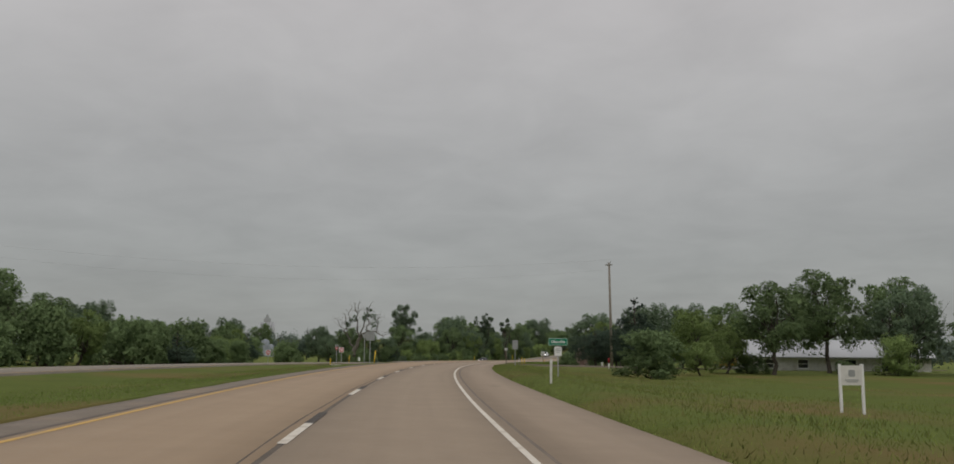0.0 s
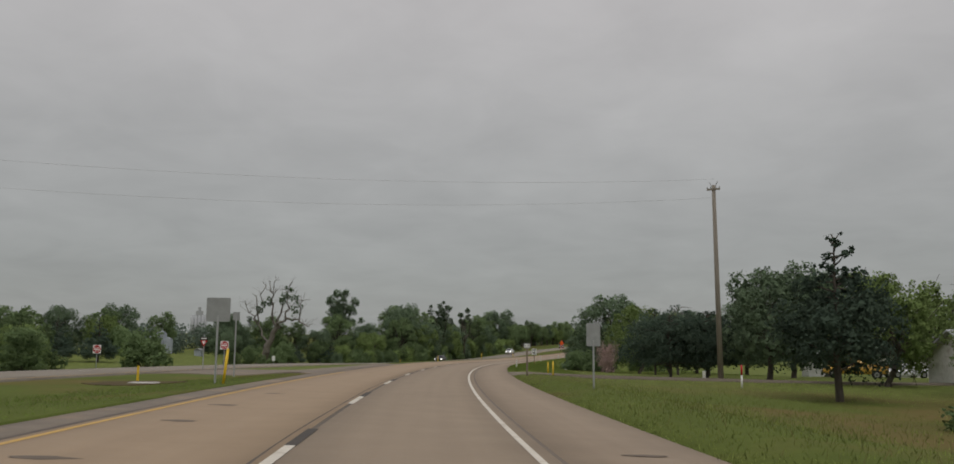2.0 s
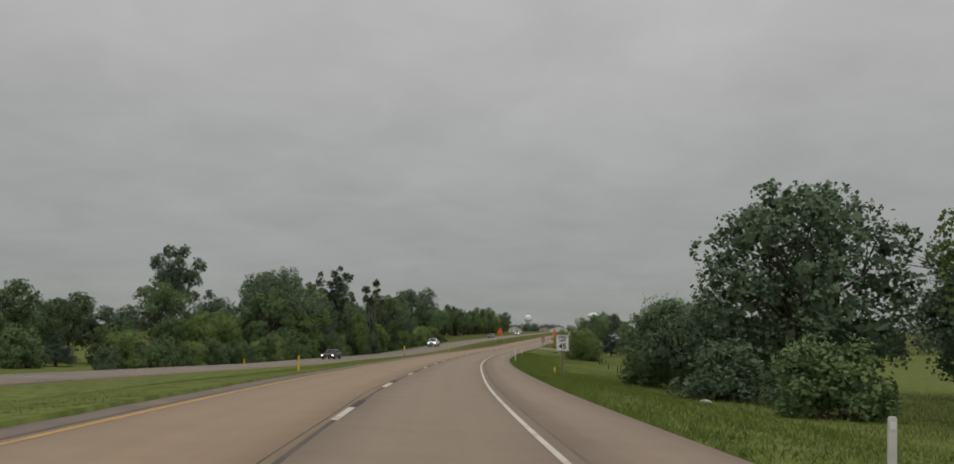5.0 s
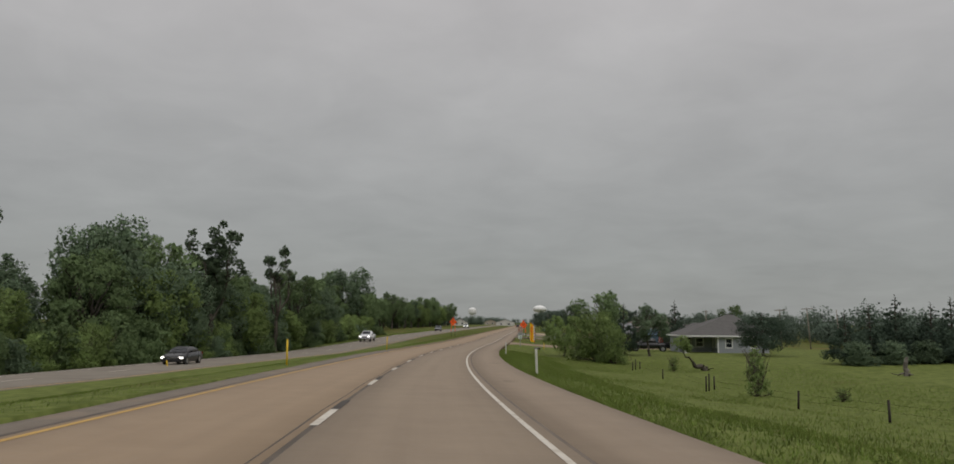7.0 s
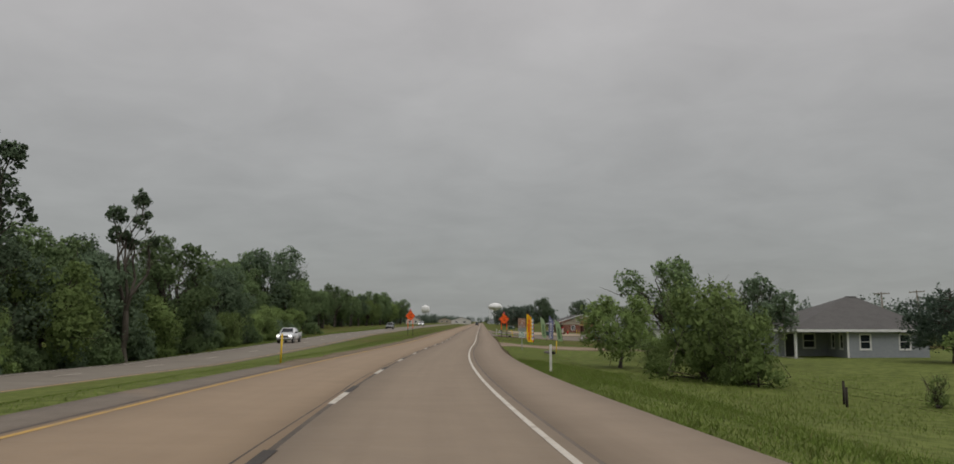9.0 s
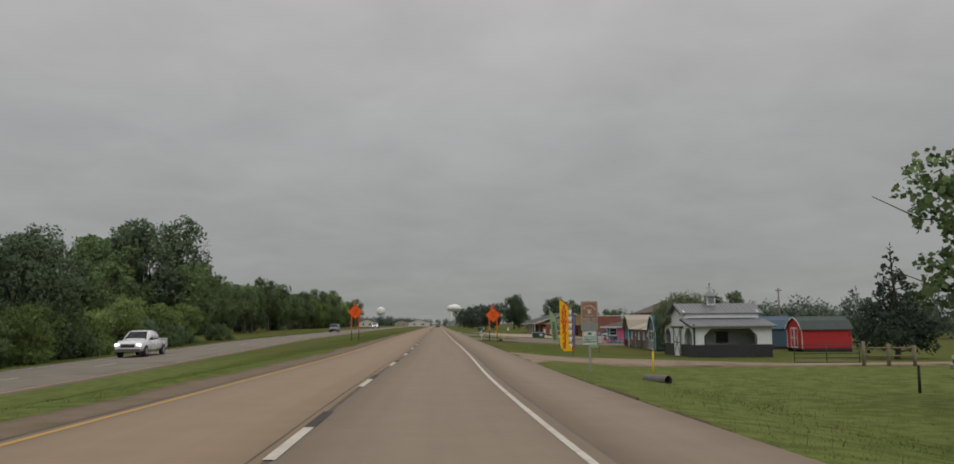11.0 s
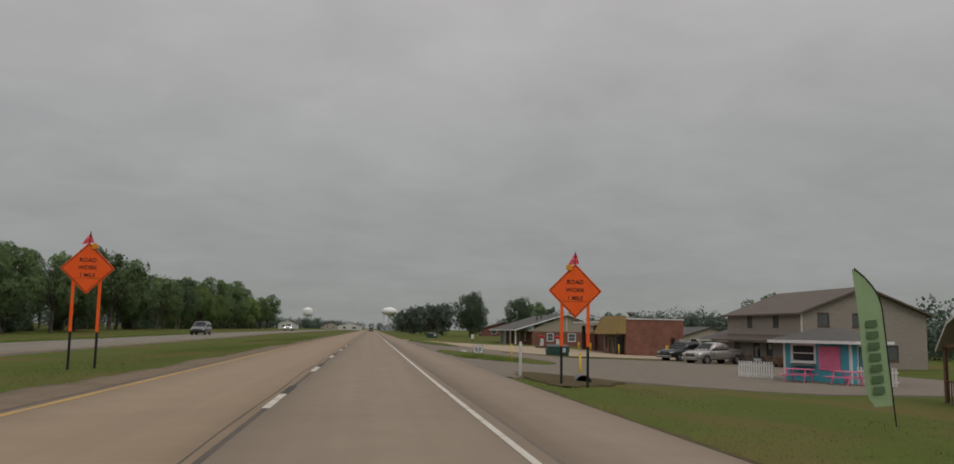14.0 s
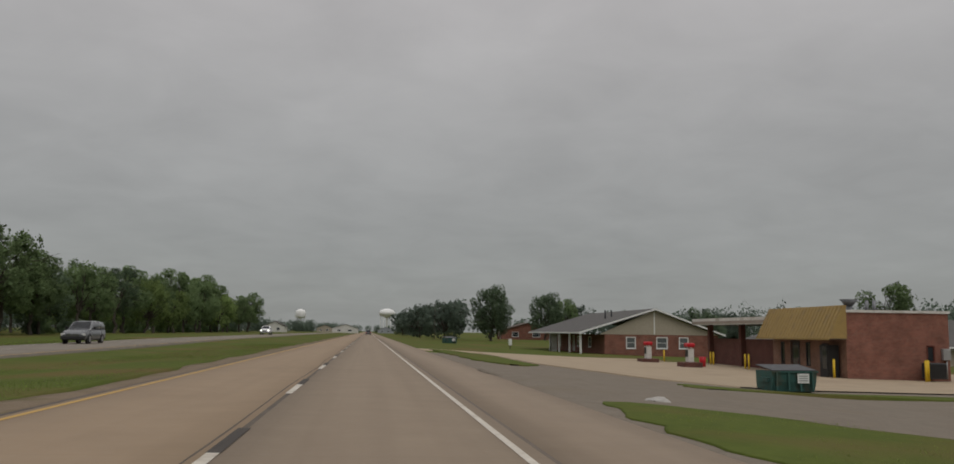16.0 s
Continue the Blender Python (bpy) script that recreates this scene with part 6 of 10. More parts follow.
def yellow_post(s, l, h=1.2, lean=0.0, r=0.045):
    x, y, z = at(s, l)
    root = thing("marker_post", "round bright yellow utility marker post", "marker post", x, y, z, heading(s), "yellow marker posts")
    bm = bmesh.new()
    a = math.tan(radians(lean)) * h
    tube(bm, (0, 0, -.15), (a, 0, h), r, r, 12)
    part("post", bm, M_YELLOW, root)
    bm = bmesh.new()
    tube(bm, (a, 0, h), (a, 0, h + .05), r * 1.12, r * .6, 12)
    part("cap", bm, M_YELLOW, root, "domed yellow cap")
    return root


for s, l, h, ln in ((34.1, 5.46, 1.0, 1), (221.1, 5.05, 1.2, -2), (262, 5.1, 1.15, 0), (367.3, 5.25, 1.25, 0), (140, 5.2, .8, 3)):
    delineator(s, l, h, lean=ln)
for s, l, h in ((172.2, -7.2, .75), (212, -21.4, .9), (90.8, -13.4, .72)):
    delineator(s, l, h, M_YELLOW if l < -7 else None, "yellow delineator post beside the median", 0, True)
yellow_post(82.7, -7.3, 1.2, 6, .05)
for s, l, h, ln in ((223.3, -7.2, 1.25, 0), (265.7, -6.9, 1.3, 2), (115.0, 7.35, .8, 0), (108.0, 7.2, .9, 0), (308.7, 9.9, 1.15, 3), (369.8, 8.0, .95, 0), (387.7, 8.4, 1.0, 0), (181.3, 6.24, .4, 0), (114.7, -16.8, 1.0, 4), (246, -21.2, .6, -12)):
    yellow_post(s, l, h, ln)


def sign(s, l, label, posts, ph, name="road_sign", turn=0.0, post_mat=None, wood=False, category="sign"):
    """A sign's root with its posts; the face looks back along the road."""
    x, y, z = at(s, l)
    root = thing(name, label, category, x, y, z, heading(s) + turn)
    for px in posts:
        bm = bmesh.new()
        if wood:
            cube(bm, px - .05, px + .05, 0.012, .1, -.3, ph)
        else:
            u_post(bm, px, 0.012, -.3, ph)
        part("post", bm, post_mat or (M_WOOD_POST if wood else M_GALV), root, "timber post" if wood else "steel channel post")
    return root


def plate(root, w, h, zc, material, label="", r=0.05, y=0.0, xc=0.0, turn=0.0, t=0.006, name="panel"):
    bm = bmesh.new()
    rounded_plate(bm, w, h, t, r, y - t, zc, turn=turn)
    ob = part(name, bm, material, root, label)
    ob.location.x = xc
    return ob


def frame_line(root, w, h, zc, y, line, material, r=0.04, turn=0.0, inset=0.02, name="border"):
    """A painted border round a sign."""
    bm = bmesh.new()
    a, b = w / 2 - inset, h / 2 - inset
    m = pose(0, 0, zc) @ pose(0, 0, 0, 0, -turn, 0)
    for x0, x1, z0, z1 in ((-a, a, b - line, b), (-a, a, -b, -b + line), (-a, -a + line, -b + line, b - line), (a - line, a, -b + line, b - line)):
        cube(bm, x0, x1, y - .002, y, z0, z1, m)
    return part(name, bm, material, root)


def bars(root, rows, y, material, name="lettering"):
    """Writing too faint to read, as plain bars: x from, x to, z, height."""
    for x0, x1, z, h in rows:
        bm = bmesh.new()
        cube(bm, x0, x1, y - .003, y, z - h / 2, z + h / 2)
        part(name, bm, material, root)


# town name sign
sg = sign(47.9, 7.6, "green town name sign with a small white panel below", (0,), 1.6)
p1 = plate(sg, 1.1, .42, 1.95, M_GREEN_SIGN, "green reflective panel", .05)
frame_line(p1, 1.1, .42, 1.95, -.007, .015, M_WHITE_SIGN)
writing("Okarche", .23, p1, M_WHITE_SIGN, facing(0, -.01, 1.95), bold=.004)
p2 = plate(sg, .42, .52, 1.42, M_WHITE_SIGN, "white lower panel")
bars(p2, ((-.13, .13, 1.55, .04), (-.16, .16, 1.46, .04), (-.1, .1, 1.36, .04)), -.007, M_SIGN_BACK)
bm = bmesh.new()
cube(bm, -.035, .035, .006, .03, 1.2, 2.12)
part("brace", bm, M_GALV, sg)
# white board on two posts in the grass
sg = sign(23.5, 12.65, "white framed notice board on two white posts", (), 1.3, "notice_board")
for px in (-.33, .33):
    bm = bmesh.new()
    cube(bm, px - .035, px + .035, 0, .06, -.2, 1.38)
    part("post", bm, M_WHITE, sg, "white timber post")
b1 = plate(sg, .62, .56, 1.06, M_OFFWHITE, "weathered white board", .01, -.002)
bm = bmesh.new()
rounded_plate(bm, .2, .2, .004, .05, -.013, 1.12)
part("emblem", bm, M_SIGN_BACK, b1, "grey printed emblem")
bars(b1, ((-.2, .2, .93, .03), (-.16, .16, .88, .03)), -.009, M_SIGN_BACK)
# sign backs
sg = sign(83.8, -7.9, "large square sign seen from its bare back", (0,), 2.5, post_mat=M_GALV)
b1 = plate(sg, .9, .9, 2.72, M_SIGN_BACK, "bare aluminium back", .06, 0.05)
sg = sign(98.5, -11.2, "bare back of a tall narrow road sign", (0,), 3.2)
plate(sg, .38, .46, 3.3, M_SIGN_BACK, "bare aluminium back", .03, .05)
sg = sign(85.6, 6.6, "tall rectangular sign seen from its bare back", (0,), 1.9)
plate(sg, .56, .92, 2.12, M_SIGN_BACK, "bare aluminium back", .05, .05)
# route marker with an arrow
sg = sign(104.8, 5.3, "weathered arrow route sign on a timber post", (0,), 1.78, wood=True, turn=-12)
b1 = plate(sg, .42, .31, 1.86, M_SIGN_BACK, "grey-white metal panel", .06)
b2 = plate(b1, .34, .2, 1.86, M_WHITE_SIGN, "white field", .03, -.007)
bm = bmesh.new()
prism(bm, [(-.18, 1.86), (-.1, 1.94), (-.1, 1.885), (-.04, 1.885), (-.04, 1.835), (-.1, 1.835), (-.1, 1.78)], -.018, -.014, "y")
part("arrow", bm, M_SIGN_BACK, b2, "grey arrow pointing sideways")
bars(b2, ((.0, .14, 1.895, .04), (.02, .13, 1.83, .04)), -.014, M_SIGN_BACK)


def do_not_enter(s, l, zc=1.9):
    g = sign(s, l, "red and white do-not-enter sign on a steel post", (0,), zc + .2)
    a = plate(g, .76, .76, zc, M_WHITE_SIGN, "white square panel", .05)
    bm = bmesh.new()
    prism(bm, [(.35 * math.cos(6.2832 * k / 28), zc + .35 * math.sin(6.2832 * k / 28)) for k in range(28)], -.0105, -.0065, "y")
    d = part("disc", bm, M_RED_SIGN, a, "red disc")
    bm = bmesh.new()
    cube(bm, -.27, .27, -.0145, -.0106, zc - .06, zc + .06)
    part("bar", bm, M_WHITE_SIGN, d)
    writing("DO NOT", .14, d, M_WHITE_SIGN, facing(0, -.014, zc + .16), bold=.003)
    writing("ENTER", .14, d, M_WHITE_SIGN, facing(0, -.014, zc - .17), bold=.003)
    return g


do_not_enter(128.5, -21.6, 2.1)
do_not_enter(127.3, -32.9, 1.9)
# yield sign with a one-way plate above
sg = sign(116.0, -18.9, "red and white yield sign under a one-way plate", (0,), 2.75)
bm = bmesh.new()
prism(bm, [(-.27, 2.32), (.27, 2.32), (0, 1.85)], -.006, 0, "y")
y1 = part("panel", bm, M_RED_SIGN, sg, "red triangle pointing down")
bm = bmesh.new()
prism(bm, [(-.15, 2.26), (.15, 2.26), (0, 2.0)], -.0105, -.0065, "y")
part("field", bm, M_WHITE_SIGN, y1, "white inner triangle")
y2 = plate(sg, .56, .19, 2.47, M_BLACK, "black one-way plate", .03)
bm = bmesh.new()
prism(bm, [(-.25, 2.47), (-.16, 2.54), (-.16, 2.505), (.24, 2.505), (.24, 2.435), (-.16, 2.435), (-.16, 2.4)], -.0115, -.0075, "y")
part("arrow", bm, M_WHITE_SIGN, y2, "white arrow")
# speed limit
sg = sign(177.8, 6.35, "white speed limit sign reading 45 on a post", (0,), 2.35, wood=True)
b1 = plate(sg, .72, .9, 1.86, M_WHITE_SIGN, "white panel with black print", .04)
frame_line(b1, .72, .9, 1.86, -.007, .014, M_BLACK)
writing("SPEED", .17, b1, M_BLACK, facing(0, -.01, 2.16), bold=.004)
writing("LIMIT", .17, b1, M_BLACK, facing(0, -.01, 1.98), bold=.004)
writing("45", .42, b1, M_BLACK, facing(0, -.01, 1.66), bold=.012)
# golf cart sign below a faded brown one
sg = sign(305.0, 6.45, "faded brown sign above a white golf cart notice", (0,), 2.3, post_mat=M_GALV)
sg.matrix_basis = sg.matrix_basis @ Matrix.Scale(1.12, 4)
b1 = plate(sg, .62, .75, 2.2, M_BROWN_SIGN, "sun-faded brown panel", .03)
frame_line(b1, .62, .75, 2.2, -.007, .012, M_OFFWHITE)
for a0 in range(20, 170, 25):
    bm = bmesh.new()
    cube(bm, -.03, .03, -.011, -.007, -.022, .022, pose(.22 * math.cos(radians(a0)), 0, 2.22 + .2 * math.sin(radians(a0))) @ pose(0, 0, 0, 0, 90 - a0, 0))
    part("lettering", bm, M_OFFWHITE, b1)
bm = bmesh.new()
prism(bm, [(-.07, 2.14), (.07, 2.14), (.03, 2.2), (.11, 2.28), (.02, 2.27), (-.02, 2.27), (-.11, 2.28), (-.03, 2.2)], -.011, -.007, "y")
part("emblem", bm, M_OFFWHITE, b1)
bars(b1, ((-.16, .16, 2.06, .05), (-.26, .02, 1.93, .09), (.1, .22, 1.93, .09)), -.007, M_SIGN_BACK)
b2 = plate(sg, .64, .3, 1.66, M_SIGN_BACK, "bare grey middle panel", .03)
b3 = plate(sg, .5, .5, 1.24, M_WHITE_SIGN, "white panel with green print", .02)
frame_line(b3, .5, .5, 1.24, -.007, .008, M_GREEN_SIGN)
for k, w in enumerate(("GOLF CART", "FRIENDLY", "COMMUNITY")):
    writing(w, .085, b3, M_GREEN_SIGN, facing(0, -.01, 1.27 - .085 * k), bold=.002, wide=.95)
bm = bmesh.new()
prism(bm, [(-.08, 1.36), (.08, 1.36), (.09, 1.4), (.05, 1.4), (.05, 1.44), (-.06, 1.44), (-.06, 1.4), (-.09, 1.39)], -.011, -.007, "y")
part("emblem", bm, M_GREEN_SIGN, b3, "small green cart drawing")
bm = bmesh.new()
cube(bm, -.03, .03, .006, .03, 1.0, 2.5)
part("brace", bm, M_GALV, sg)


def road_work(s, l, amber=-.42, zc=2.95):
    g = sign(s, l, "orange diamond road work sign on two posts with a flag", (), 3)
    side = 1.22
    h = side * .7071
    for px in (-.42, .42):
        bm = bmesh.new()
        u_post(bm, px, .012, -.3, 1.22, .075)
        part("post", bm, M_BLACK, g, "black lower post")
        bm = bmesh.new()
        cube(bm, px - .05, px + .05, -.008, .006, 1.22, zc - .33)
        part("sleeve", bm, M_ORANGE, g, "orange reflective post sleeve")
    d = plate(g, side, side, zc, M_ORANGE, "fluorescent orange diamond panel", .05, -.012, turn=45)
    frame_line(d, side, side, zc, -.019, .022, M_BLACK, turn=45, inset=.03)
    for k, (w, sz) in enumerate((("ROAD", .19), ("WORK", .19), ("1 MILE", .18))):
        writing(w, sz, d, M_BLACK, facing(0, -.023, zc + .27 - .25 * k), bold=.001)
    bm = bmesh.new()
    cube(bm, -.43, .43, -.021, -.019, zc - .335, zc - .325)
    part("seam", bm, M_BLACK, d)
    bm = bmesh.new()
    tube(bm, (amber * .45, .02, zc + h * .85), (amber * .45, -.06, zc + h * .85), .1, .1, 14)
    lamp = part("warning_lamp", bm, M_AMBER, g, "round amber lamp")
    bm = bmesh.new()
    tube(bm, (-.03, .01, zc + h - .25), (.02, .01, zc + h + .38), .012, .012, 6)
    staff = part("flag_staff", bm, M_BLACK, g)
    bm = bmesh.new()
    w = 5
    pts = [[(.02 - .26 * f, .01 + .03 * math.sin(f * 6), zc + h + .36 - .42 * f - .0), (.02 + .12 * f, .01 - .03 * math.sin(f * 5), zc + h + .36 - .36 * f)] for f in (0.05, .3, .6, 1)]
    for a, b in zip(pts, pts[1:]):
        vs = [bm.verts.new(p) for p in (a[0], a[1], b[1], b[0])]
        bm.faces.new(vs)
        vs = [bm.verts.new((p[0], p[1] + .004, p[2])) for p in (a[0], a[1], b[1], b[0])]
        bm.faces.new(vs)
    part("warning_flag", bm, M_PINK_FLAG, g, "faded pink vinyl warning flag")
    return g


road_work(364.2, 6.4)
road_work(367.6, -9.25, .42, 3.3)


def feather_flag(x, y, h, w, cloth, label, turn, lean=0.0, edge=None):
    """A tall banner with a curved top on a bowed pole. Its cloth hangs from the pole towards -x."""
    root = thing("feather_flag", label, "flag", x, y, None, turn, "feather flags by the road")
    root.rotation_euler[1] = radians(lean)
    z0 = 0.5
    n = 18
    pole = []
    for k in range(n + 1):
        f = k / n
        z = -.1 + (h + .1) * f
        bow = -w * 0.93 * max(0, (f - .72) / .28) ** 2.2
        pole.append((bow, 0, z))
    bm = bmesh.new()
    for a, b in zip(pole, pole[1:]):
        tube(bm, a, b, .018, .016, 7, caps=False)
    part("pole", bm, M_BLACK, root, "thin black bowed pole")
    bm = bmesh.new()
    rows = []
    for k in range(n + 1):
        f = k / n
        z = z0 + (h - .02 - z0) * f
        fx = (z + .1) / (h + .1)
        xr = -w * 0.93 * max(0, (fx - .72) / .28) ** 2.2
        xl = -w + .28 * w * max(0, 1 - f / .12) ** 1.6
        xl = min(xl, xr - .01)
        wave = .02 * math.sin(f * 7)
        rows.append([(xl, wave + .015, z), ((xl + xr) / 2, wave * .4 + .012, z), (xr, .004, z)])
    vs = [[bm.verts.new(p) for p in r] for r in rows]
    vb = [[bm.verts.new((p[0], p[1] + .006, p[2])) for p in r] for r in rows]
    for a, b, c, d in zip(vs, vs[1:], vb, vb[1:]):
        for k in (0, 1):
            bm.faces.new((a[k], a[k + 1], b[k + 1], b[k])).smooth = True
            bm.faces.new((c[k], d[k], d[k + 1], c[k + 1])).smooth = True
    part("cloth", bm, cloth, root, "printed banner cloth")
    if edge:
        bm = bmesh.new()
        for a, b in zip(rows, rows[1:]):
            p, q = a[2], b[2]
            vs = [bm.verts.new(v) for v in ((p[0] - .07, -.004, p[2]), (p[0], -.008, p[2]), (q[0], -.008, q[2]), (q[0] - .07, -.004, q[2]))]
            bm.faces.new(vs)
        part("hem", bm, edge, root, "red hem")
    return root


# seen from behind, so the letters run backwards
MIRROR = Matrix.Diagonal((-1, 1, 1, 1))
ff = feather_flag(8.65, 315.5, 3.75, .8, M_FLAG_YELLOW, "yellow and red feather flag advertising snowballs", 4, edge=M_FLAG_RED)
for k, c in enumerate("SNOWBALLS"):
    writing(c, .39, ff, M_FLAG_RED, facing(-.54, -.03, 3.2 - .3 * k) @ MIRROR, bold=.014, wide=1.05)
for k in range(6):
    z = 3.05 - .42 * k
    bm = bmesh.new()
    prism(bm, [(-.3, z), (-.02, z + .02), (-.1, z - .3)], -.022, -.018, "y")
    cone = part("paper_cone", bm, M_WHITE, ff, "printed white paper cone")
    for j, m in enumerate((M_CONE_R, M_CONE_G, M_CONE_B)):
        bm = bmesh.new()
        a0, a1 = math.pi * (1 - j / 3), math.pi * (1 - (j + 1) / 3)
        pts = [(-.16, z + .01)] + [(-.16 + .15 * math.cos(a0 + (a1 - a0) * q / 5), z + .01 + .15 * math.sin(a0 + (a1 - a0) * q / 5)) for q in range(6)]
        prism(bm, pts, -.027, -.023, "y")
        part("ice_scoop", bm, m, cone, "printed coloured ice")
ff = feather_flag(13.75, 333.1, 3.5, .7, M_FLAG_GREEN, "pale green feather flag with dark print", -12, -8)
for z in (.95, 1.17, 1.39, 1.61, 1.83, 2.05, 2.27):
    bars(ff, ((-.5, -.24, z, .17),), -.028, M_FLAG_DKGREEN)
ff = feather_flag(13.1, 342.0, 3.88, .66, M_FLAG_BLUE, "faded blue feather flag reading rent to own", 0, 2)
writing("RENT to OWN", .34, ff, M_WHITE, facing(-.36, -.03, 1.75) @ MIRROR @ pose(0, 0, 0, 0, 0, -90), bold=.008)
bars(ff, ((-.52, -.3, 3.2, .05), (-.5, -.32, 3.3, .03)), -.028, M_WHITE)
ff = feather_flag(12.85, 350.4, 3.9, .66, M_FLAG_GREEN, "pale green feather flag with large dark print", 0, -5)
for z in (.9, 1.17, 1.44, 1.71, 1.98, 2.25, 2.52):
    bars(ff, ((-.5, -.2, z, .17),), -.028, M_FLAG_DKGREEN)
# low white sign in the grass island
sg = sign(386.8, 6.3, "small white printed sign on black wire legs", (), 1, "yard_sign", category="sign")
for px in (-.28, .28):
    bm = bmesh.new()
    tube(bm, (px, 0, -.1), (px, 0, .4), .012, .012, 6)
    part("leg", bm, M_BLACK, sg, "black steel leg")
b1 = plate(sg, .56, .42, .54, M_WHITE_SIGN, "white panel with black print", .01, t=.02)
frame_line(b1, .56, .42, .54, -.022, .015, M_BLACK, inset=.0)
for sx in (-1, 1):
    bm = bmesh.new()
    for k in range(7):
        a = radians(-60 + 20 * k)
        cube(bm, -.035, .035, -.026, -.021, -.014, .014, pose(sx * .17 * math.cos(a), 0, .55 + .12 * math.sin(a)) @ pose(0, 0, 0, 0, sx * (60 - 20 * k), 0))
    part("wreath", bm, M_BLACK, b1, "black printed wreath")
    bm = bmesh.new()
    prism(bm, [(sx * .02, .42), (sx * .09, .42), (sx * .06, .5), (sx * .09, .61), (sx * .045, .54)], -.026, -.021, "y")
    part("emblem", bm, M_BLACK, b1)
bars(b1, ((-.1, .1, .57, .03), (-.18, .18, .2, .03)), -.021, M_BLACK)
# white plate by the old tree, red-topped stake and a small pedestal
sg = sign(179.4, -34.2, "small white plate on a short post by the old tree", (0,), .8)
plate(sg, .5, .75, 1.1, M_WHITE_SIGN, "white plate", .02)
x, y, z = at(101.2, 17.6)
st = thing("marker_stake", "white survey stake with a red top", "marker post", x, y, z)
bm = bmesh.new()
tube(bm, (0, 0, -.1), (0, 0, .75), .05, .05, 10)
part("post", bm, M_WHITE, st)
bm = bmesh.new()
tube(bm, (0, 0, .75), (0, 0, 1.35), .055, .055, 10)
part("sleeve", bm, M_RED_SIGN, st, "red upper half")
x, y, z = at(108.9, 17.4)
st = thing("cable_pedestal", "small grey-white cable pedestal in the grass", "utility box", x, y, z)
bm = bmesh.new()
cube(bm, -.1, .1, -.1, .1, -.05, .62)
part("body", softened(bm, .02), M_OFFWHITE, st)
bm = bmesh.new()
cube(bm, -.115, .115, -.115, .115, .62, .7)
part("lid", softened(bm, .02), M_OFFWHITE, st)


def utility_pole(x, y, h, arms=(), lean=0.0, label="tall weathered timber utility pole", turn=0.0, r=0.17):
    root = thing("utility_pole", label, "pole", x, y, None, turn, "utility poles")
    root.rotation_euler[1] = radians(lean)
    bm = bmesh.new()
    tube(bm, (0, 0, -.4), (0, 0, h), r, r * .62, 14)
    part("pole", bm, M_POLE, root, "grey weathered timber")
    for z, w in arms:
        bm = bmesh.new()
        cube(bm, -w / 2, w / 2, -.16, -.05, z - .06, z + .06)
        arm = part("crossarm", bm, M_POLE, root, "timber crossarm")
        for k in (-.45, -.2, .2, .45):
            bm = bmesh.new()
            tube(bm, (k * w, -.1, z + .06), (k * w, -.1, z + .2), .035, .025, 8)
            part("insulator", bm, M_SIGN_BACK, arm)
    return root


pole_root = utility_pole(39.1, 107.9, 13.5, ((13.2, .9),), -.7, r=.2, turn=-10)
bm = bmesh.new()
for sx in (-1, 1):
    tube(bm, (sx * .05, 0, 13.3), (sx * .28, 0, 13.75), .03, .03, 6)
part("top_bracket", bm, M_GALV, pole_root, "forked steel bracket")
utility_pole(92, 118, 12.5, ((12, 1.6),), 0)
utility_pole(50.1, 318.2, 6.8, ((6.6, 1.8),), -2, r=.12)
utility_pole(55.4, 319.9, 7.1, ((6.9, 1.9),), -4, r=.12)
utility_pole(60.5, 320.5, 6.8, (), -4, r=.11)
utility_pole(52, 388, 8.0, ((7.6, 1.0),), 0)
utility_pole(-25.2, 69.3, 15.0, ((14.7, .9),), 0)
utility_pole(16.5, 585, 8, (), 0)
# two thin wires that cross high over the road
wires = thing("overhead_wire", "two thin dark wires spanning high over the road", "wire", 39.1, 107.9, height(39.1, 107.9))
root_z = height(39.1, 107.9)
for top, fall, sag in ((16.9, .098, .00131), (15.6, .110, .00147)):
    bm = bmesh.new()
    pts = [(-.8572 * d, -.515 * d, top - fall * d + sag * d * d - root_z) for d in np.linspace(0, 75, 26)]
    for a, b in zip(pts, pts[1:]):
        tube(bm, a, b, .007, .007, 5, caps=False)
    part("wire", bm, M_GALV, wires)

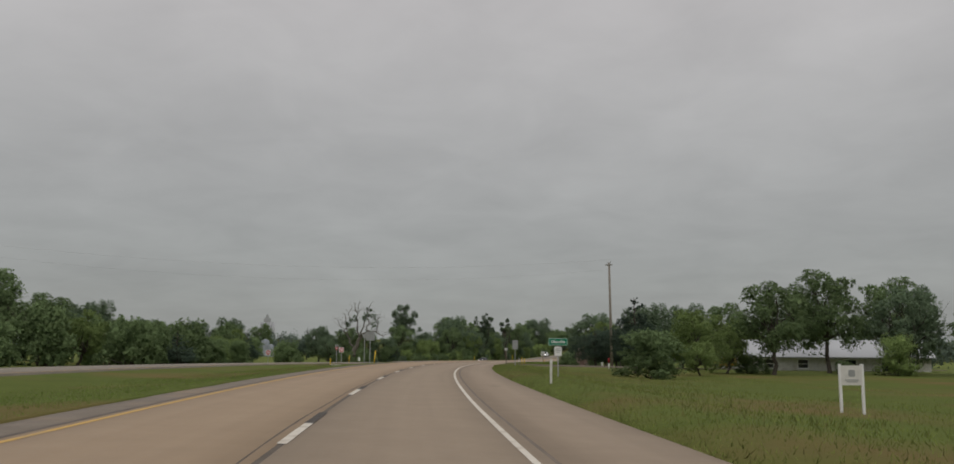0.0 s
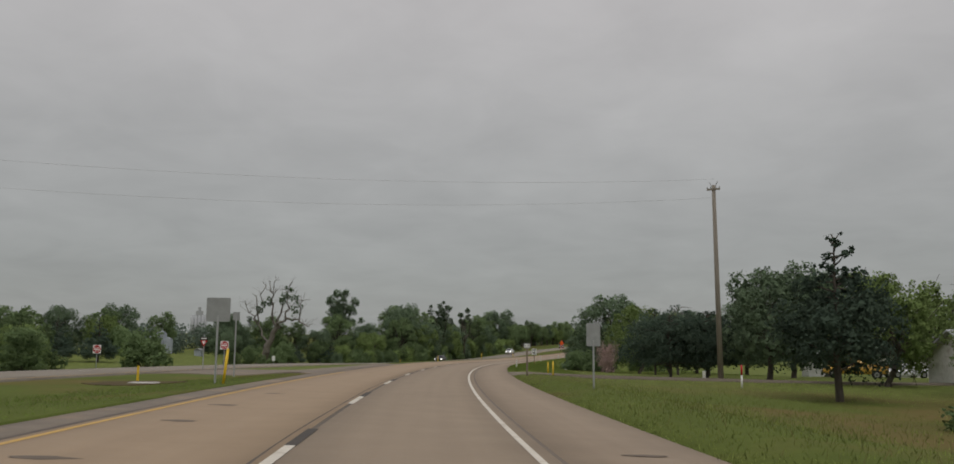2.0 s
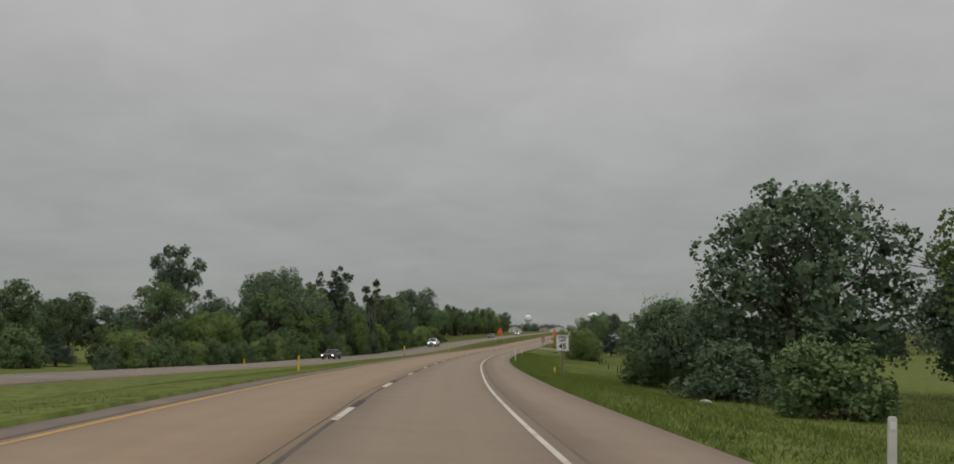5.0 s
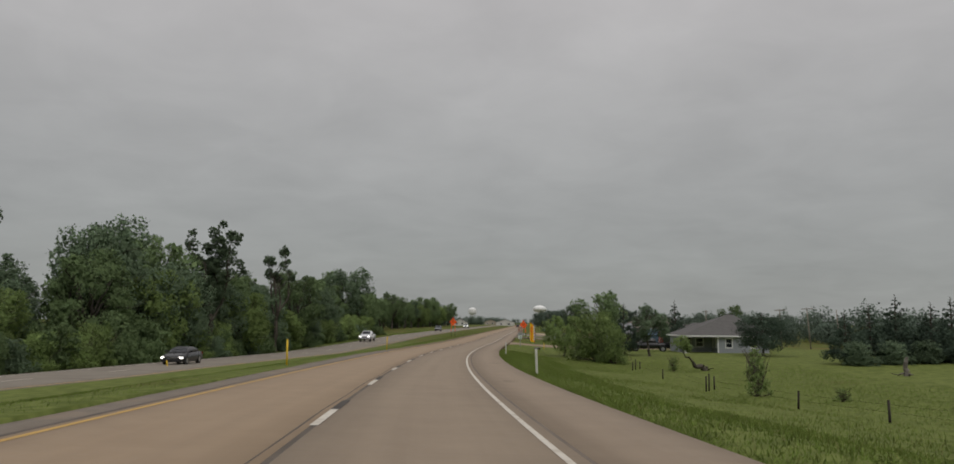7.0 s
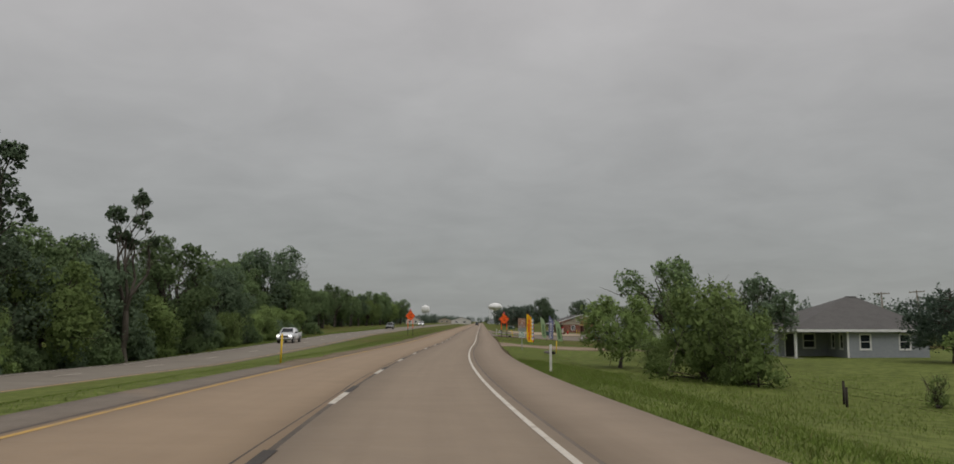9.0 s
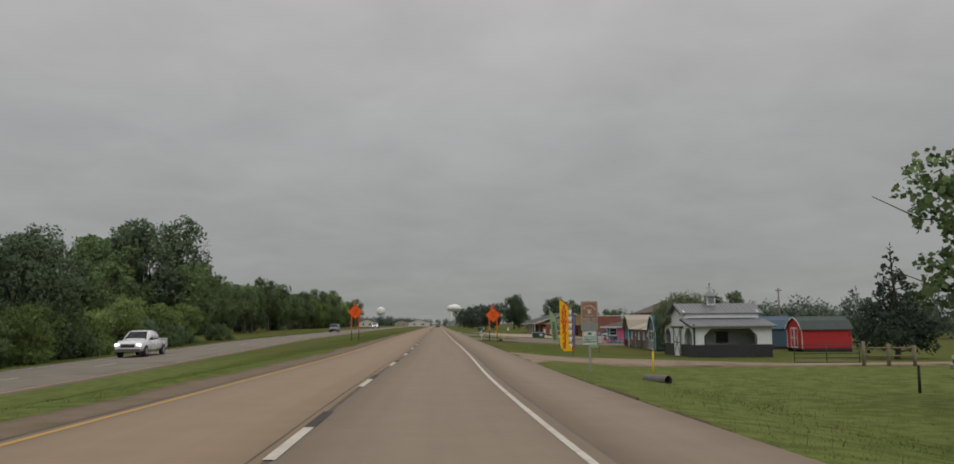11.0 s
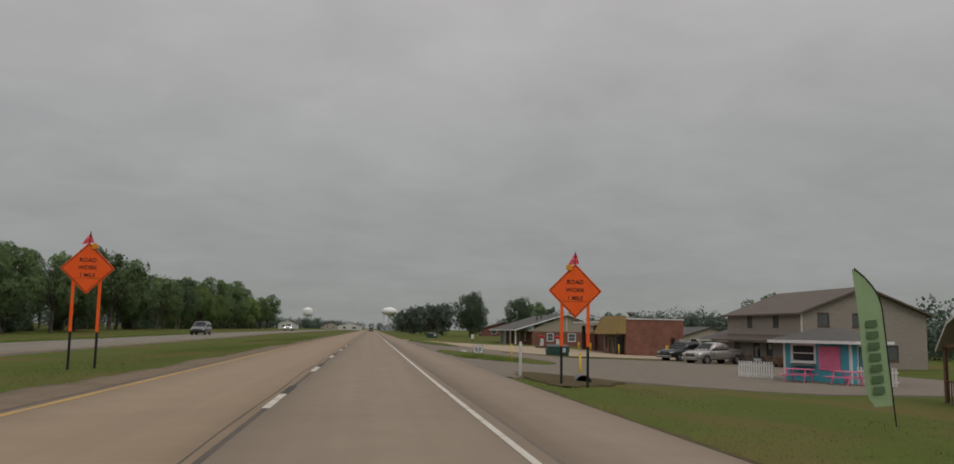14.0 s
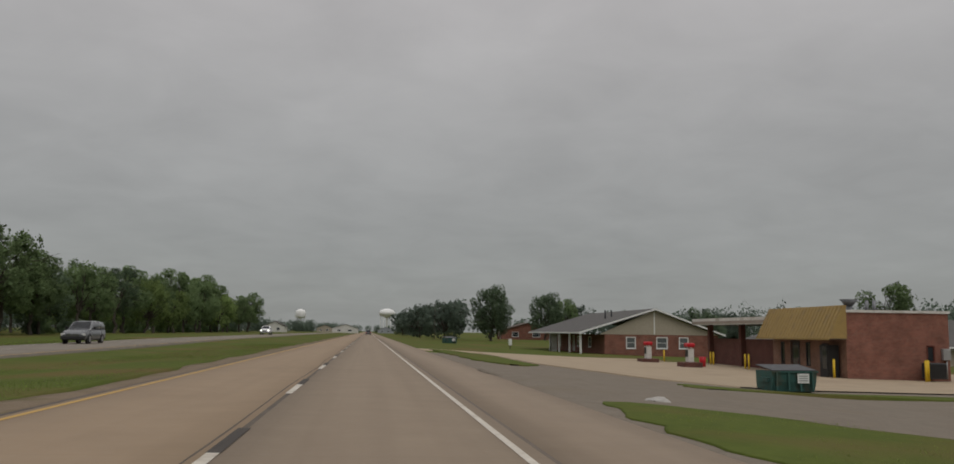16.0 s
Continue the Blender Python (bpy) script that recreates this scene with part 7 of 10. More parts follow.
# ---------- far things ----------
def water_tower(x, y, z, h, r, kind):
    root = thing("water_tower", "far white water tower on %s" % ("a single flared stem" if kind == "ball" else "slender steel legs"), "water tower", x, y, z)
    bm = bmesh.new()
    n = 20
    prof = [(.18, 0), (.2, .05), (.85, .25), (1, .45), (.98, .62), (.75, .85), (.3, .97), (.05, 1)] if kind == "ball" else [(.2, 0), (.9, .12), (1, .2), (1, .72), (.8, .86), (.1, 1)]
    th = r * (1.15 if kind == "ball" else 1.9)
    loft(bm, [[(p * r * math.cos(6.2832 * k / n), p * r * math.sin(6.2832 * k / n), h - th + q * th) for k in range(n)] for p, q in prof])
    part("tank", bm, M_WHITE, root, "white painted steel tank")
    if kind == "ball":
        for k in range(6):
            a = 6.2832 * k / 6
            bm = bmesh.new()
            tube(bm, (r * .8 * math.cos(a), r * .8 * math.sin(a), -1), (r * .75 * math.cos(a), r * .75 * math.sin(a), h - th * .75), .35, .3, 8)
            part("leg", bm, M_WHITE, root)
    else:
        for k in range(4):
            a = 6.2832 * k / 4 + .6
            bm = bmesh.new()
            tube(bm, (r * 1.15 * math.cos(a), r * 1.15 * math.sin(a), -1), (r * .85 * math.cos(a), r * .85 * math.sin(a), h - th * .8), .22, .2, 6)
            part("leg", bm, M_GALV, root)
    bm = bmesh.new()
    tube(bm, (0, 0, -1), (0, 0, h - th * .95), r * .12, r * .12, 10)
    part("riser", bm, M_WHITE, root)
    return root


water_tower(19.5, 1256, 0, 25, 8.6, "ball")
water_tower(-53, 1049, 0, 18.2, 4.0, "can")


def grain_elevator(x, y):
    root = thing("grain_elevator", "far pale concrete grain elevator with a headhouse", "grain elevator", x, y, 0, 30)
    for k in range(5):
        bm = bmesh.new()
        tube(bm, (-9 + 4.5 * k, 0, 0), (-9 + 4.5 * k, 0, 30), 2.4, 2.4, 16)
        part("silo", bm, M_FAR_WHITE, root, "round concrete silo")
    bm = bmesh.new()
    cube(bm, -5, 5, -2, 2, 30, 36)
    part("headhouse", bm, M_FAR_WHITE, root)
    bm = bmesh.new()
    cube(bm, -2, 2, -1.5, 1.5, 36, 41)
    part("cupola", bm, M_FAR_WHITE, root)
    bm = bmesh.new()
    tube(bm, (0, 0, 41), (0, 0, 46), .2, .1, 6)
    part("mast", bm, M_GALV, root)
    return root


grain_elevator(-635, 1100)


def silo(x, y, z, r, h, label="short pale steel silo on a grassy rise"):
    root = thing("silo", label, "silo", x, y, z, 0, "silos on the rise")
    bm = bmesh.new()
    n = 24
    rings = []
    for k in range(13):
        rr = r * (1 + .012 * (k % 2))
        rings.append([(rr * math.cos(6.2832 * j / n), rr * math.sin(6.2832 * j / n), -.4 + (h + .4) * k / 12) for j in range(n)])
    loft(bm, rings)
    part("drum", bm, M_SILO, root, "ribbed steel drum")
    bm = bmesh.new()
    tube(bm, (0, 0, h), (0, 0, h + r * .45), r * 1.03, r * .2, n)
    part("roof", bm, M_SILO, root, "shallow conical roof")
    return root


for dx, dy, r, h in ((-1.6, 0, 1.0, 3.6), (.5, .3, 1.2, 4.6), (2.6, 0, 1.0, 3.2)):
    silo(-84.2 + dx, 221.8 + dy, height(-84.2, 221.8), r, h)
bx = thing("equipment_shed", "small grey equipment shed on the rise", "shed", -76, 226, height(-76, 226))
bm = bmesh.new()
cube(bm, -.9, .9, -.7, .7, -.2, 1.3)
part("body", softened(bm, .03), M_SILO, bx)
bm = bmesh.new()
prism(bm, [(-1.05, 1.3), (1.05, 1.3), (0, 1.75)], -.85, .85, "y")
part("roof", bm, M_METAL_ROOF, bx)

# ---------- vehicles ----------
def wheel_set(root, xs, half, r, rim=None):
    """Four wheels, each a tyre with a rim."""
    for x in xs:
        for sy in (-1, 1):
            bm = bmesh.new()
            n = 22
            prof = ((-.11, r * .72), (-.11, r * .93), (-.07, r), (.07, r), (.11, r * .93), (.11, r * .72))
            rings = [[(x + q * math.cos(6.2832 * k / n), sy * (half - .1) + p, r + q * math.sin(6.2832 * k / n)) for k in range(n)] for p, q in prof]
            loft(bm, rings)
            w = part("wheel", bm, M_TYRE, root, "black rubber tyre")
            bm = bmesh.new()
            tube(bm, (x, sy * (half - .1) + .06 * sy, r), (x, sy * (half - .1) + .118 * sy, r), r * .68, r * .62, 18)
            rm = part("rim", bm, rim or M_RIM, w, "alloy rim")


def shell(bm, stations):
    """Lofts a car body: x, bottom, top, half width at bottom, half width at top."""
    rings = []
    for x, zb, zt, wb, wt in stations:
        zm = zb + (zt - zb) * .55
        wm = max(wb, wt) * 1.0
        rings.append([(x, -wb * .9, zb), (x, wb * .9, zb), (x, wm, zb + (zt - zb) * .25), (x, wm, zm), (x, wt, zt - .02), (x, wt * .8, zt), (x, -wt * .8, zt), (x, -wt, zt - .02), (x, -wm, zm), (x, -wm, zb + (zt - zb) * .25)])
    return loft(bm, rings)


def window_strip(root, name, pts, material=None):
    bm = bmesh.new()
    f = bm.faces.new([bm.verts.new(p) for p in pts])
    r = bmesh.ops.solidify(bm, geom=[f], thickness=0.012)
    return part(name, bm, material or M_GLASS, root, "dark tinted glass")


def car(name, label, x, y, turn, paint, kind, lights=False, z=None, rim=None):
    """A parked vehicle; its nose points to local +x."""
    root = thing(name, label, "car" if kind in ("sedan", "suv") else "pickup truck", x, y, z, turn)
    if kind == "sedan":
        L, W, r, belt, top = 4.9, .93, .34, .95, 1.42
        body = [(-2.45, .42, .72, .7, .66), (-2.38, .3, .98, .88, .8), (-1.6, .22, 1.02, .93, .86), (-.2, .2, .97, .94, .88), (.9, .2, .95, .94, .88), (1.9, .22, .88, .92, .82), (2.35, .28, .74, .84, .7), (2.45, .4, .62, .7, .6)]
        cab = [(-1.75, 1.0, 1.03, .8, .72), (-1.1, .98, 1.38, .86, .62), (-.3, .96, 1.44, .88, .64), (.35, .95, 1.38, .88, .62), (1.15, .93, .97, .84, .74)]
        axles = (-1.45, 1.5)
    elif kind == "suv":
        L, W, r, belt, top = 4.9, .93, .36, 1.1, 1.75
        body = [(-2.4, .45, .9, .8, .75), (-2.35, .35, 1.08, .92, .86), (-1.0, .25, 1.1, .94, .88), (.9, .25, 1.08, .94, .88), (1.9, .28, 1.02, .92, .84), (2.35, .35, .85, .86, .74), (2.45, .45, .7, .75, .65)]
        cab = [(-2.33, 1.05, 1.1, .86, .8), (-2.1, 1.05, 1.7, .88, .7), (-.8, 1.05, 1.76, .9, .72), (.3, 1.05, 1.7, .9, .7), (1.1, 1.03, 1.08, .86, .78)]
        axles = (-1.45, 1.5)
    else:
        L, W, r, belt, top = 6.0, 1.0, .4, 1.2, 1.92
        body = [(-3.0, .55, 1.15, .9, .9), (-2.95, .5, 1.25, .98, .96), (-1.0, .42, 1.25, 1.0, .97), (.9, .4, 1.22, 1.0, .95), (2.3, .4, 1.18, .98, .9), (2.85, .45, 1.05, .95, .86), (3.0, .5, .8, .86, .8)]
        cab = [(-1.05, 1.2, 1.26, .92, .86), (-.9, 1.2, 1.82, .93, .74), (0, 1.2, 1.93, .95, .77), (.7, 1.2, 1.86, .95, .74), (1.45, 1.18, 1.24, .92, .82)]
        axles = (-1.95, 1.9)
    bm = bmesh.new()
    shell(bm, body)
    bd = part("body", bm, paint, root, "painted body")
    bm = bmesh.new()
    shell(bm, cab)
    cb = part("cabin", bm, paint, root, "painted cabin roof")
    # windows follow the cabin's faces
    st = {round(c[0], 2): c for c in cab}
    xs = [c[0] for c in cab]
    def side_z(i, f):
        c = cab[i]
        return c[1] + (c[2] - c[1]) * f
    for sy in (-1, 1):
        for i, j in ((1, 2), (2, 3)):
            a, b = cab[i], cab[j]
            x0, x1 = a[0] + .06, b[0] - .04
            zb = max(a[1], b[1]) + .06
            za, zz = a[2] - .1, b[2] - .1
            wl = max(a[3], a[4]) * .985
            window_strip(cb, "side_window", [(x0 - (.12 if i == 1 and kind != "pickup" else 0), sy * (wl + .012), zb), (x1 + (.22 if j == 3 else 0), sy * (wl + .012), zb), (x1, sy * (b[4] + .05), zz), (x0, sy * (a[4] + .05), za)])
    a, b = cab[-1], cab[-2]
    window_strip(cb, "windscreen", [(a[0] - .04, -a[3] * .86, a[2] + .03), (a[0] - .04, a[3] * .86, a[2] + .03), (b[0] + .05, b[4] * .86, b[2] - .02), (b[0] + .05, -b[4] * .86, b[2] - .02)])
    a, b = cab[0], cab[1]
    window_strip(cb, "rear_window", [(a[0] - .02, a[3] * .8, a[2] + .06), (a[0] - .02, -a[3] * .8, a[2] + .06), (b[0] - .05, -b[4] * .84, b[2] - .05), (b[0] - .05, b[4] * .84, b[2] - .05)])
    fx = L / 2
    zf = body[-2][2] - .14
    for sy in (-1, 1):
        bm = bmesh.new()
        cube(bm, fx - .16, fx - .02, sy * W * .78 - .16, sy * W * .78 + .16, zf - .1, zf + .06)
        part("headlight", softened(bm, .03), M_HEADLIGHT if lights else M_LENS, root, "glowing headlight" if lights else "clear headlight")
        bm = bmesh.new()
        cube(bm, -fx - .0, -fx + .1, sy * W * .8 - .12, sy * W * .8 + .12, body[1][2] - .34, body[1][2] - .06)
        part("tail_light", softened(bm, .02), M_TAIL, root, "red tail light")
        bm = bmesh.new()
        cube(bm, cab[-1][0] - .45, cab[-1][0] - .25, sy * (W + .02), sy * (W + .2), belt + .02, belt + .2)
        part("wing_mirror", softened(bm, .03), M_BLACK, root, "black wing mirror")
    bm = bmesh.new()
    cube(bm, fx - .12, fx + .015, -W * .5, W * .5, zf - .22, zf + .04)
    g = part("grille", softened(bm, .02), M_BLACK, root, "dark grille")
    for k in range(3):
        bm = bmesh.new()
        cube(bm, fx + .015, fx + .025, -W * .48, W * .48, zf - .17 + .08 * k, zf - .14 + .08 * k)
        part("slat", bm, M_CHROME, g)
    for xx, nm in ((fx - .06, "front_bumper"), (-fx - .08, "rear_bumper")):
        bm = bmesh.new()
        cube(bm, xx - .02, xx + .16, -W * .92, W * .92, body[-1][1] - .12, body[-1][1] + .12)
        part(nm, softened(bm, .04), M_CHROME if kind == "pickup" else M_BLACK, root)
    if kind == "pickup":
        bm = bmesh.new()
        cube(bm, -2.86, -1.15, -.84, .84, .9, 1.262)
        part("load_bed", bm, M_CHARCOAL, root, "dark open load bed")
        for sy in (-1, 1):
            bm = bmesh.new()
            cube(bm, -2.98, -1.1, sy * .97 - .1, sy * .97 + .03, 1.2, 1.3)
            part("bed_rail", softened(bm, .02), paint, root)
        bm = bmesh.new()
        cube(bm, -3.0, -2.92, -.9, .9, .85, 1.3)
        part("tailgate", softened(bm, .02), paint, root)
    for ax in axles:
        for sy in (-1, 1):
            bm = bmesh.new()
            n = 16
            tube(bm, (ax, sy * (W - .2), r), (ax, sy * (W + .004), r), r * 1.16, r * 1.16, n)
            part("wheel_arch", bm, M_BLACK, root, "dark wheel arch")
    wheel_set(root, axles, W + .02, r, rim)
    return root


P_BLACK = shiny("black_car_paint", (0.006, 0.006, 0.007), .3, 0, .15)
P_SILVER = shiny("silver_car_paint", (0.36, 0.34, 0.32), .3, .5, .4)
P_GREY = shiny("grey_car_paint", (0.12, 0.125, 0.13), .3, .4, .4)
P_WHITE = shiny("white_car_paint", (0.68, 0.69, 0.7), .25, 0, .4)
P_YELLOW = shiny("yellow_car_paint", (0.62, 0.36, 0.06), .35, 0, .3)


def oncoming(name, label, s, l, paint, kind, lights):
    """A car on the far carriageway, facing back along it."""
    x, y, z = (float(v) for v in opp(np.array(s), np.array(l)))
    car(name, label, x, y, heading(s) - 90, paint, kind, lights, z)


oncoming("sedan", "black saloon car with glowing headlights on the opposite road", 251.5, -17.3, P_BLACK, "sedan", True)
oncoming("pickup_truck", "white pickup truck with lit headlights on the opposite road", 336.0, -18.6, P_WHITE, "pickup", True)
oncoming("sport_utility_car", "dark grey estate car on the opposite road", 452.0, -18.0, P_GREY, "suv", False)
oncoming("pickup_truck", "white pickup truck far off on the opposite road", 572.0, -18.2, P_WHITE, "pickup", True)
x, y, _ = at(690, 0.2)
car("sport_utility_car", "grey car far ahead in the same lane", x, y, 90, P_GREY, "suv", False, float(surface(690.0, 0.2)[2]))
car("pickup_truck", "silver crew-cab pickup parked on the gravel lot", 30.6, 403.3, 205, P_SILVER, "pickup", rim=M_RIM)
car("pickup_truck", "black pickup truck parked on the gravel lot", 30.2, 408.6, 205, P_BLACK, "pickup", rim=M_CHROME)
car("pickup_truck", "old yellow pickup truck parked under trees", 52.9, 138.7, 170, P_YELLOW, "pickup")
car("sedan", "white saloon car parked beside the farmhouse", 59.5, 147.5, 200, P_WHITE, "sedan")
car("pickup_truck", "dark pickup truck parked beside the grey house", 25.0, 297.0, 175, P_BLACK, "pickup")

# ---------- buildings ----------
def brick_mat(name, a, b, mortar):
    """Coursed brickwork at true size, for walls along either axis."""
    m = bpy.data.materials.new(name)
    m.use_nodes = True
    t = m.node_tree
    bs = t.nodes["Principled BSDF"]
    g = t.nodes.new("ShaderNodeNewGeometry")
    sp, cb, ad = t.nodes.new("ShaderNodeSeparateXYZ"), t.nodes.new("ShaderNodeCombineXYZ"), t.nodes.new("ShaderNodeMath")
    t.links.new(g.outputs["Position"], sp.inputs[0])
    ad.operation = "ADD"
    t.links.new(sp.outputs["X"], ad.inputs[0])
    t.links.new(sp.outputs["Y"], ad.inputs[1])
    t.links.new(ad.outputs[0], cb.inputs[0])
    t.links.new(sp.outputs["Z"], cb.inputs[1])
    br = t.nodes.new("ShaderNodeTexBrick")
    br.inputs["Scale"].default_value = 1.0
    for k, v in (("Brick Width", .203), ("Row Height", .068), ("Mortar Size", .006), ("Bias", 0.0)):
        br.inputs[k].default_value = v
    for k, v in (("Color1", a), ("Color2", b), ("Mortar", mortar)):
        br.inputs[k].default_value = (*v, 1)
    t.links.new(cb.outputs[0], br.inputs["Vector"])
    n = t.nodes.new("ShaderNodeTexNoise")
    n.inputs["Scale"].default_value, n.inputs["Detail"].default_value = 1.2, 6
    t.links.new(g.outputs["Position"], n.inputs["Vector"])
    hs, mr = t.nodes.new("ShaderNodeHueSaturation"), t.nodes.new("ShaderNodeMapRange")
    for k, v in (("From Min", .3), ("From Max", .7), ("To Min", .78), ("To Max", 1.2)):
        mr.inputs[k].default_value = v
    t.links.new(n.outputs[0], mr.inputs["Value"])
    t.links.new(mr.outputs[0], hs.inputs["Value"])
    t.links.new(br.outputs["Color"], hs.inputs["Color"])
    t.links.new(hs.outputs[0], bs.inputs["Base Color"])
    bs.inputs["Roughness"].default_value = .9
    bu = t.nodes.new("ShaderNodeBump")
    bu.inputs["Strength"].default_value, bu.inputs["Distance"].default_value, bu.invert = .5, .01, True
    t.links.new(br.outputs["Fac"], bu.inputs["Height"])
    t.links.new(bu.outputs[0], bs.inputs["Normal"])
    return m


M_BRICKWORK = brick_mat("red_brickwork", (0.25, 0.092, 0.06), (0.17, 0.062, 0.042), (0.27, 0.18, 0.14))
M_BRICKWORK_DARK = brick_mat("dark_brickwork", (0.13, 0.045, 0.034), (0.095, 0.034, 0.027), (0.15, 0.09, 0.07))
M_BRICKWORK_TAN = brick_mat("brown_brickwork", (0.26, 0.14, 0.095), (0.2, 0.1, 0.07), (0.27, 0.2, 0.155))


def wall(root, m, length, top, openings, material, t=0.16, name="wall", label="", z0=0.0):
    """A wall with openings through it. m: x along the wall, z up, -y outwards."""
    xs = sorted({0.003, length - 0.003, *[o[0] for o in openings], *[o[1] for o in openings]})
    zs = sorted({z0, top, *[o[2] for o in openings], *[o[3] for o in openings]})
    bm = bmesh.new()
    for a, b in zip(xs, xs[1:]):
        for c, d in zip(zs, zs[1:]):
            mx, mz = (a + b) / 2, (c + d) / 2
            if not any(o[0] < mx < o[1] and o[2] < mz < o[3] for o in openings):
                cube(bm, a, b, 0, t, c, d)
    bmesh.ops.remove_doubles(bm, verts=list(bm.verts), dist=1e-4)
    inner = [f for f in bm.faces if all(len(e.link_faces) > 2 for e in f.edges) and abs(f.normal.y) < .5]
    ob = part(name, bm, material, root, label)
    ob.matrix_basis = m
    return ob


def window(w, x0, x1, z0, z1, material=None, bars=1, glass=None, trim=0.08, depth=0.16, sill=True):
    """A window in an opening of wall w: frame, panes, meeting rail and sill."""
    bm = bmesh.new()
    f = trim
    profile = ((-f, -.03), (0, -.03), (0, -.002), (.04, -.002), (.04, .07), (0, .07), (0, 0), (-f, 0))
    loops = [[bm.verts.new((cx + sx * o, y, cz + sz * o)) for o, y in profile] for cx, cz, sx, sz in ((x0, z0, 1, 1), (x1, z0, -1, 1), (x1, z1, -1, -1), (x0, z1, 1, -1))]
    for k in range(4):
        for j in range(8):
            bm.faces.new((loops[k][j], loops[(k + 1) % 4][j], loops[(k + 1) % 4][(j + 1) % 8], loops[k][(j + 1) % 8]))
    bmesh.ops.recalc_face_normals(bm, faces=bm.faces)
    win = part("window", bm, material or M_WHITE, w, "white window frame" if material is None else "")
    n = bars + 1
    for k in range(n):
        c0, c1 = z0 + .04 + (z1 - z0 - .08) * k / n, z0 + .04 + (z1 - z0 - .08) * (k + 1) / n
        bm = bmesh.new()
        cube(bm, x0 + .04, x1 - .04, .035, .045, c0 + .02, c1 - .02)
        part("pane", bm, glass or M_GLASS, win, "dark glass pane")
    bm = bmesh.new()
    for k in range(1, n):
        zc = z0 + .04 + (z1 - z0 - .08) * k / n
        cube(bm, x0 + .04, x1 - .04, .015, .05, zc - .025, zc + .025)
    if n > 1:
        part("rail", bm, material or M_WHITE, win)
    if sill:
        bm = bmesh.new()
        cube(bm, x0 - f - .03, x1 + f + .03, -.07, -.0305, z0 - f - .03, z0 - f + .02)
        part("sill", bm, material or M_WHITE, win)
    return win


def door(w, x0, x1, z0, z1, leaf, trim=None, label="closed door", glass=False):
    bm = bmesh.new()
    cube(bm, x0 + .03, x1 - .03, .05, .1, z0, z1 - .03)
    d = part("door", bm, leaf, w, label)
    bm = bmesh.new()
    for a, b, c, e in ((x0 - .08, x1 + .08, z1, z1 + .09), (x0 - .08, x0, z0, z1), (x1, x1 + .08, z0, z1)):
        cube(bm, a, b, -.025, .0, c, e)
    part("frame", bm, trim or M_WHITE, d)
    bm = bmesh.new()
    tube(bm, (x1 - .13, .05, z0 + 1.0), (x1 - .13, -.01, z0 + 1.0), .03, .03, 8)
    part("handle", bm, M_CHROME, d)
    if glass:
        bm = bmesh.new()
        cube(bm, x0 + .15, x1 - .15, .04, .049, z0 + .3, z1 - .25)
        part("pane", bm, M_GLASS, d)
    return d


def slab_roof(root, quads, material, t=0.14, label="", name="roof"):
    """A roof of flat slopes, with thickness below."""
    bm = bmesh.new()
    for q in quads:
        lo = [bm.verts.new((p[0], p[1], p[2] - t)) for p in q]
        hi = [bm.verts.new(p) for p in q]
        n = len(q)
        bm.faces.new(hi)
        bm.faces.new(lo[::-1])
        for k in range(n):
            bm.faces.new((lo[k], lo[(k + 1) % n], hi[(k + 1) % n], hi[k]))
    return part(name, bm, material, root, label)


def box_part(root, name, b, material, label="", soft=0.0, m=None):
    bm = bmesh.new()
    cube(bm, *b)
    if soft:
        softened(bm, soft, 1)
    ob = part(name, bm, material, root, label)
    if m is not None:
        ob.matrix_basis = m
    return ob


def siding(root, m, length, z0, z1, material, pitch=0.2, openings=(), y=0.0, name="board"):
    """Lapped boards on a wall, one object each, cut at openings."""
    k = 0
    z = z0
    while z < z1 - .02:
        top = min(z + pitch, z1)
        runs = [(0.0, length)]
        for a, b, c, d in openings:
            if c - .09 < z + pitch * .5 < d + .09:
                runs = [r for (p, q) in runs for r in ((p, min(q, a - .08)), (max(p, b + .08), q)) if r[1] - r[0] > .05]
        for p, q in runs:
            bm = bmesh.new()
            v = [bm.verts.new(c) for c in ((p, y - .022, z), (q, y - .022, z), (q, y - .006, top), (p, y - .006, top), (p, y - .001, z), (q, y - .001, z))]
            bm.faces.new((v[0], v[1], v[2], v[3]))
            bm.faces.new((v[4], v[5], v[1], v[0]))
            o = part(name, bm, material, root)
            o.matrix_basis = m
        z += pitch


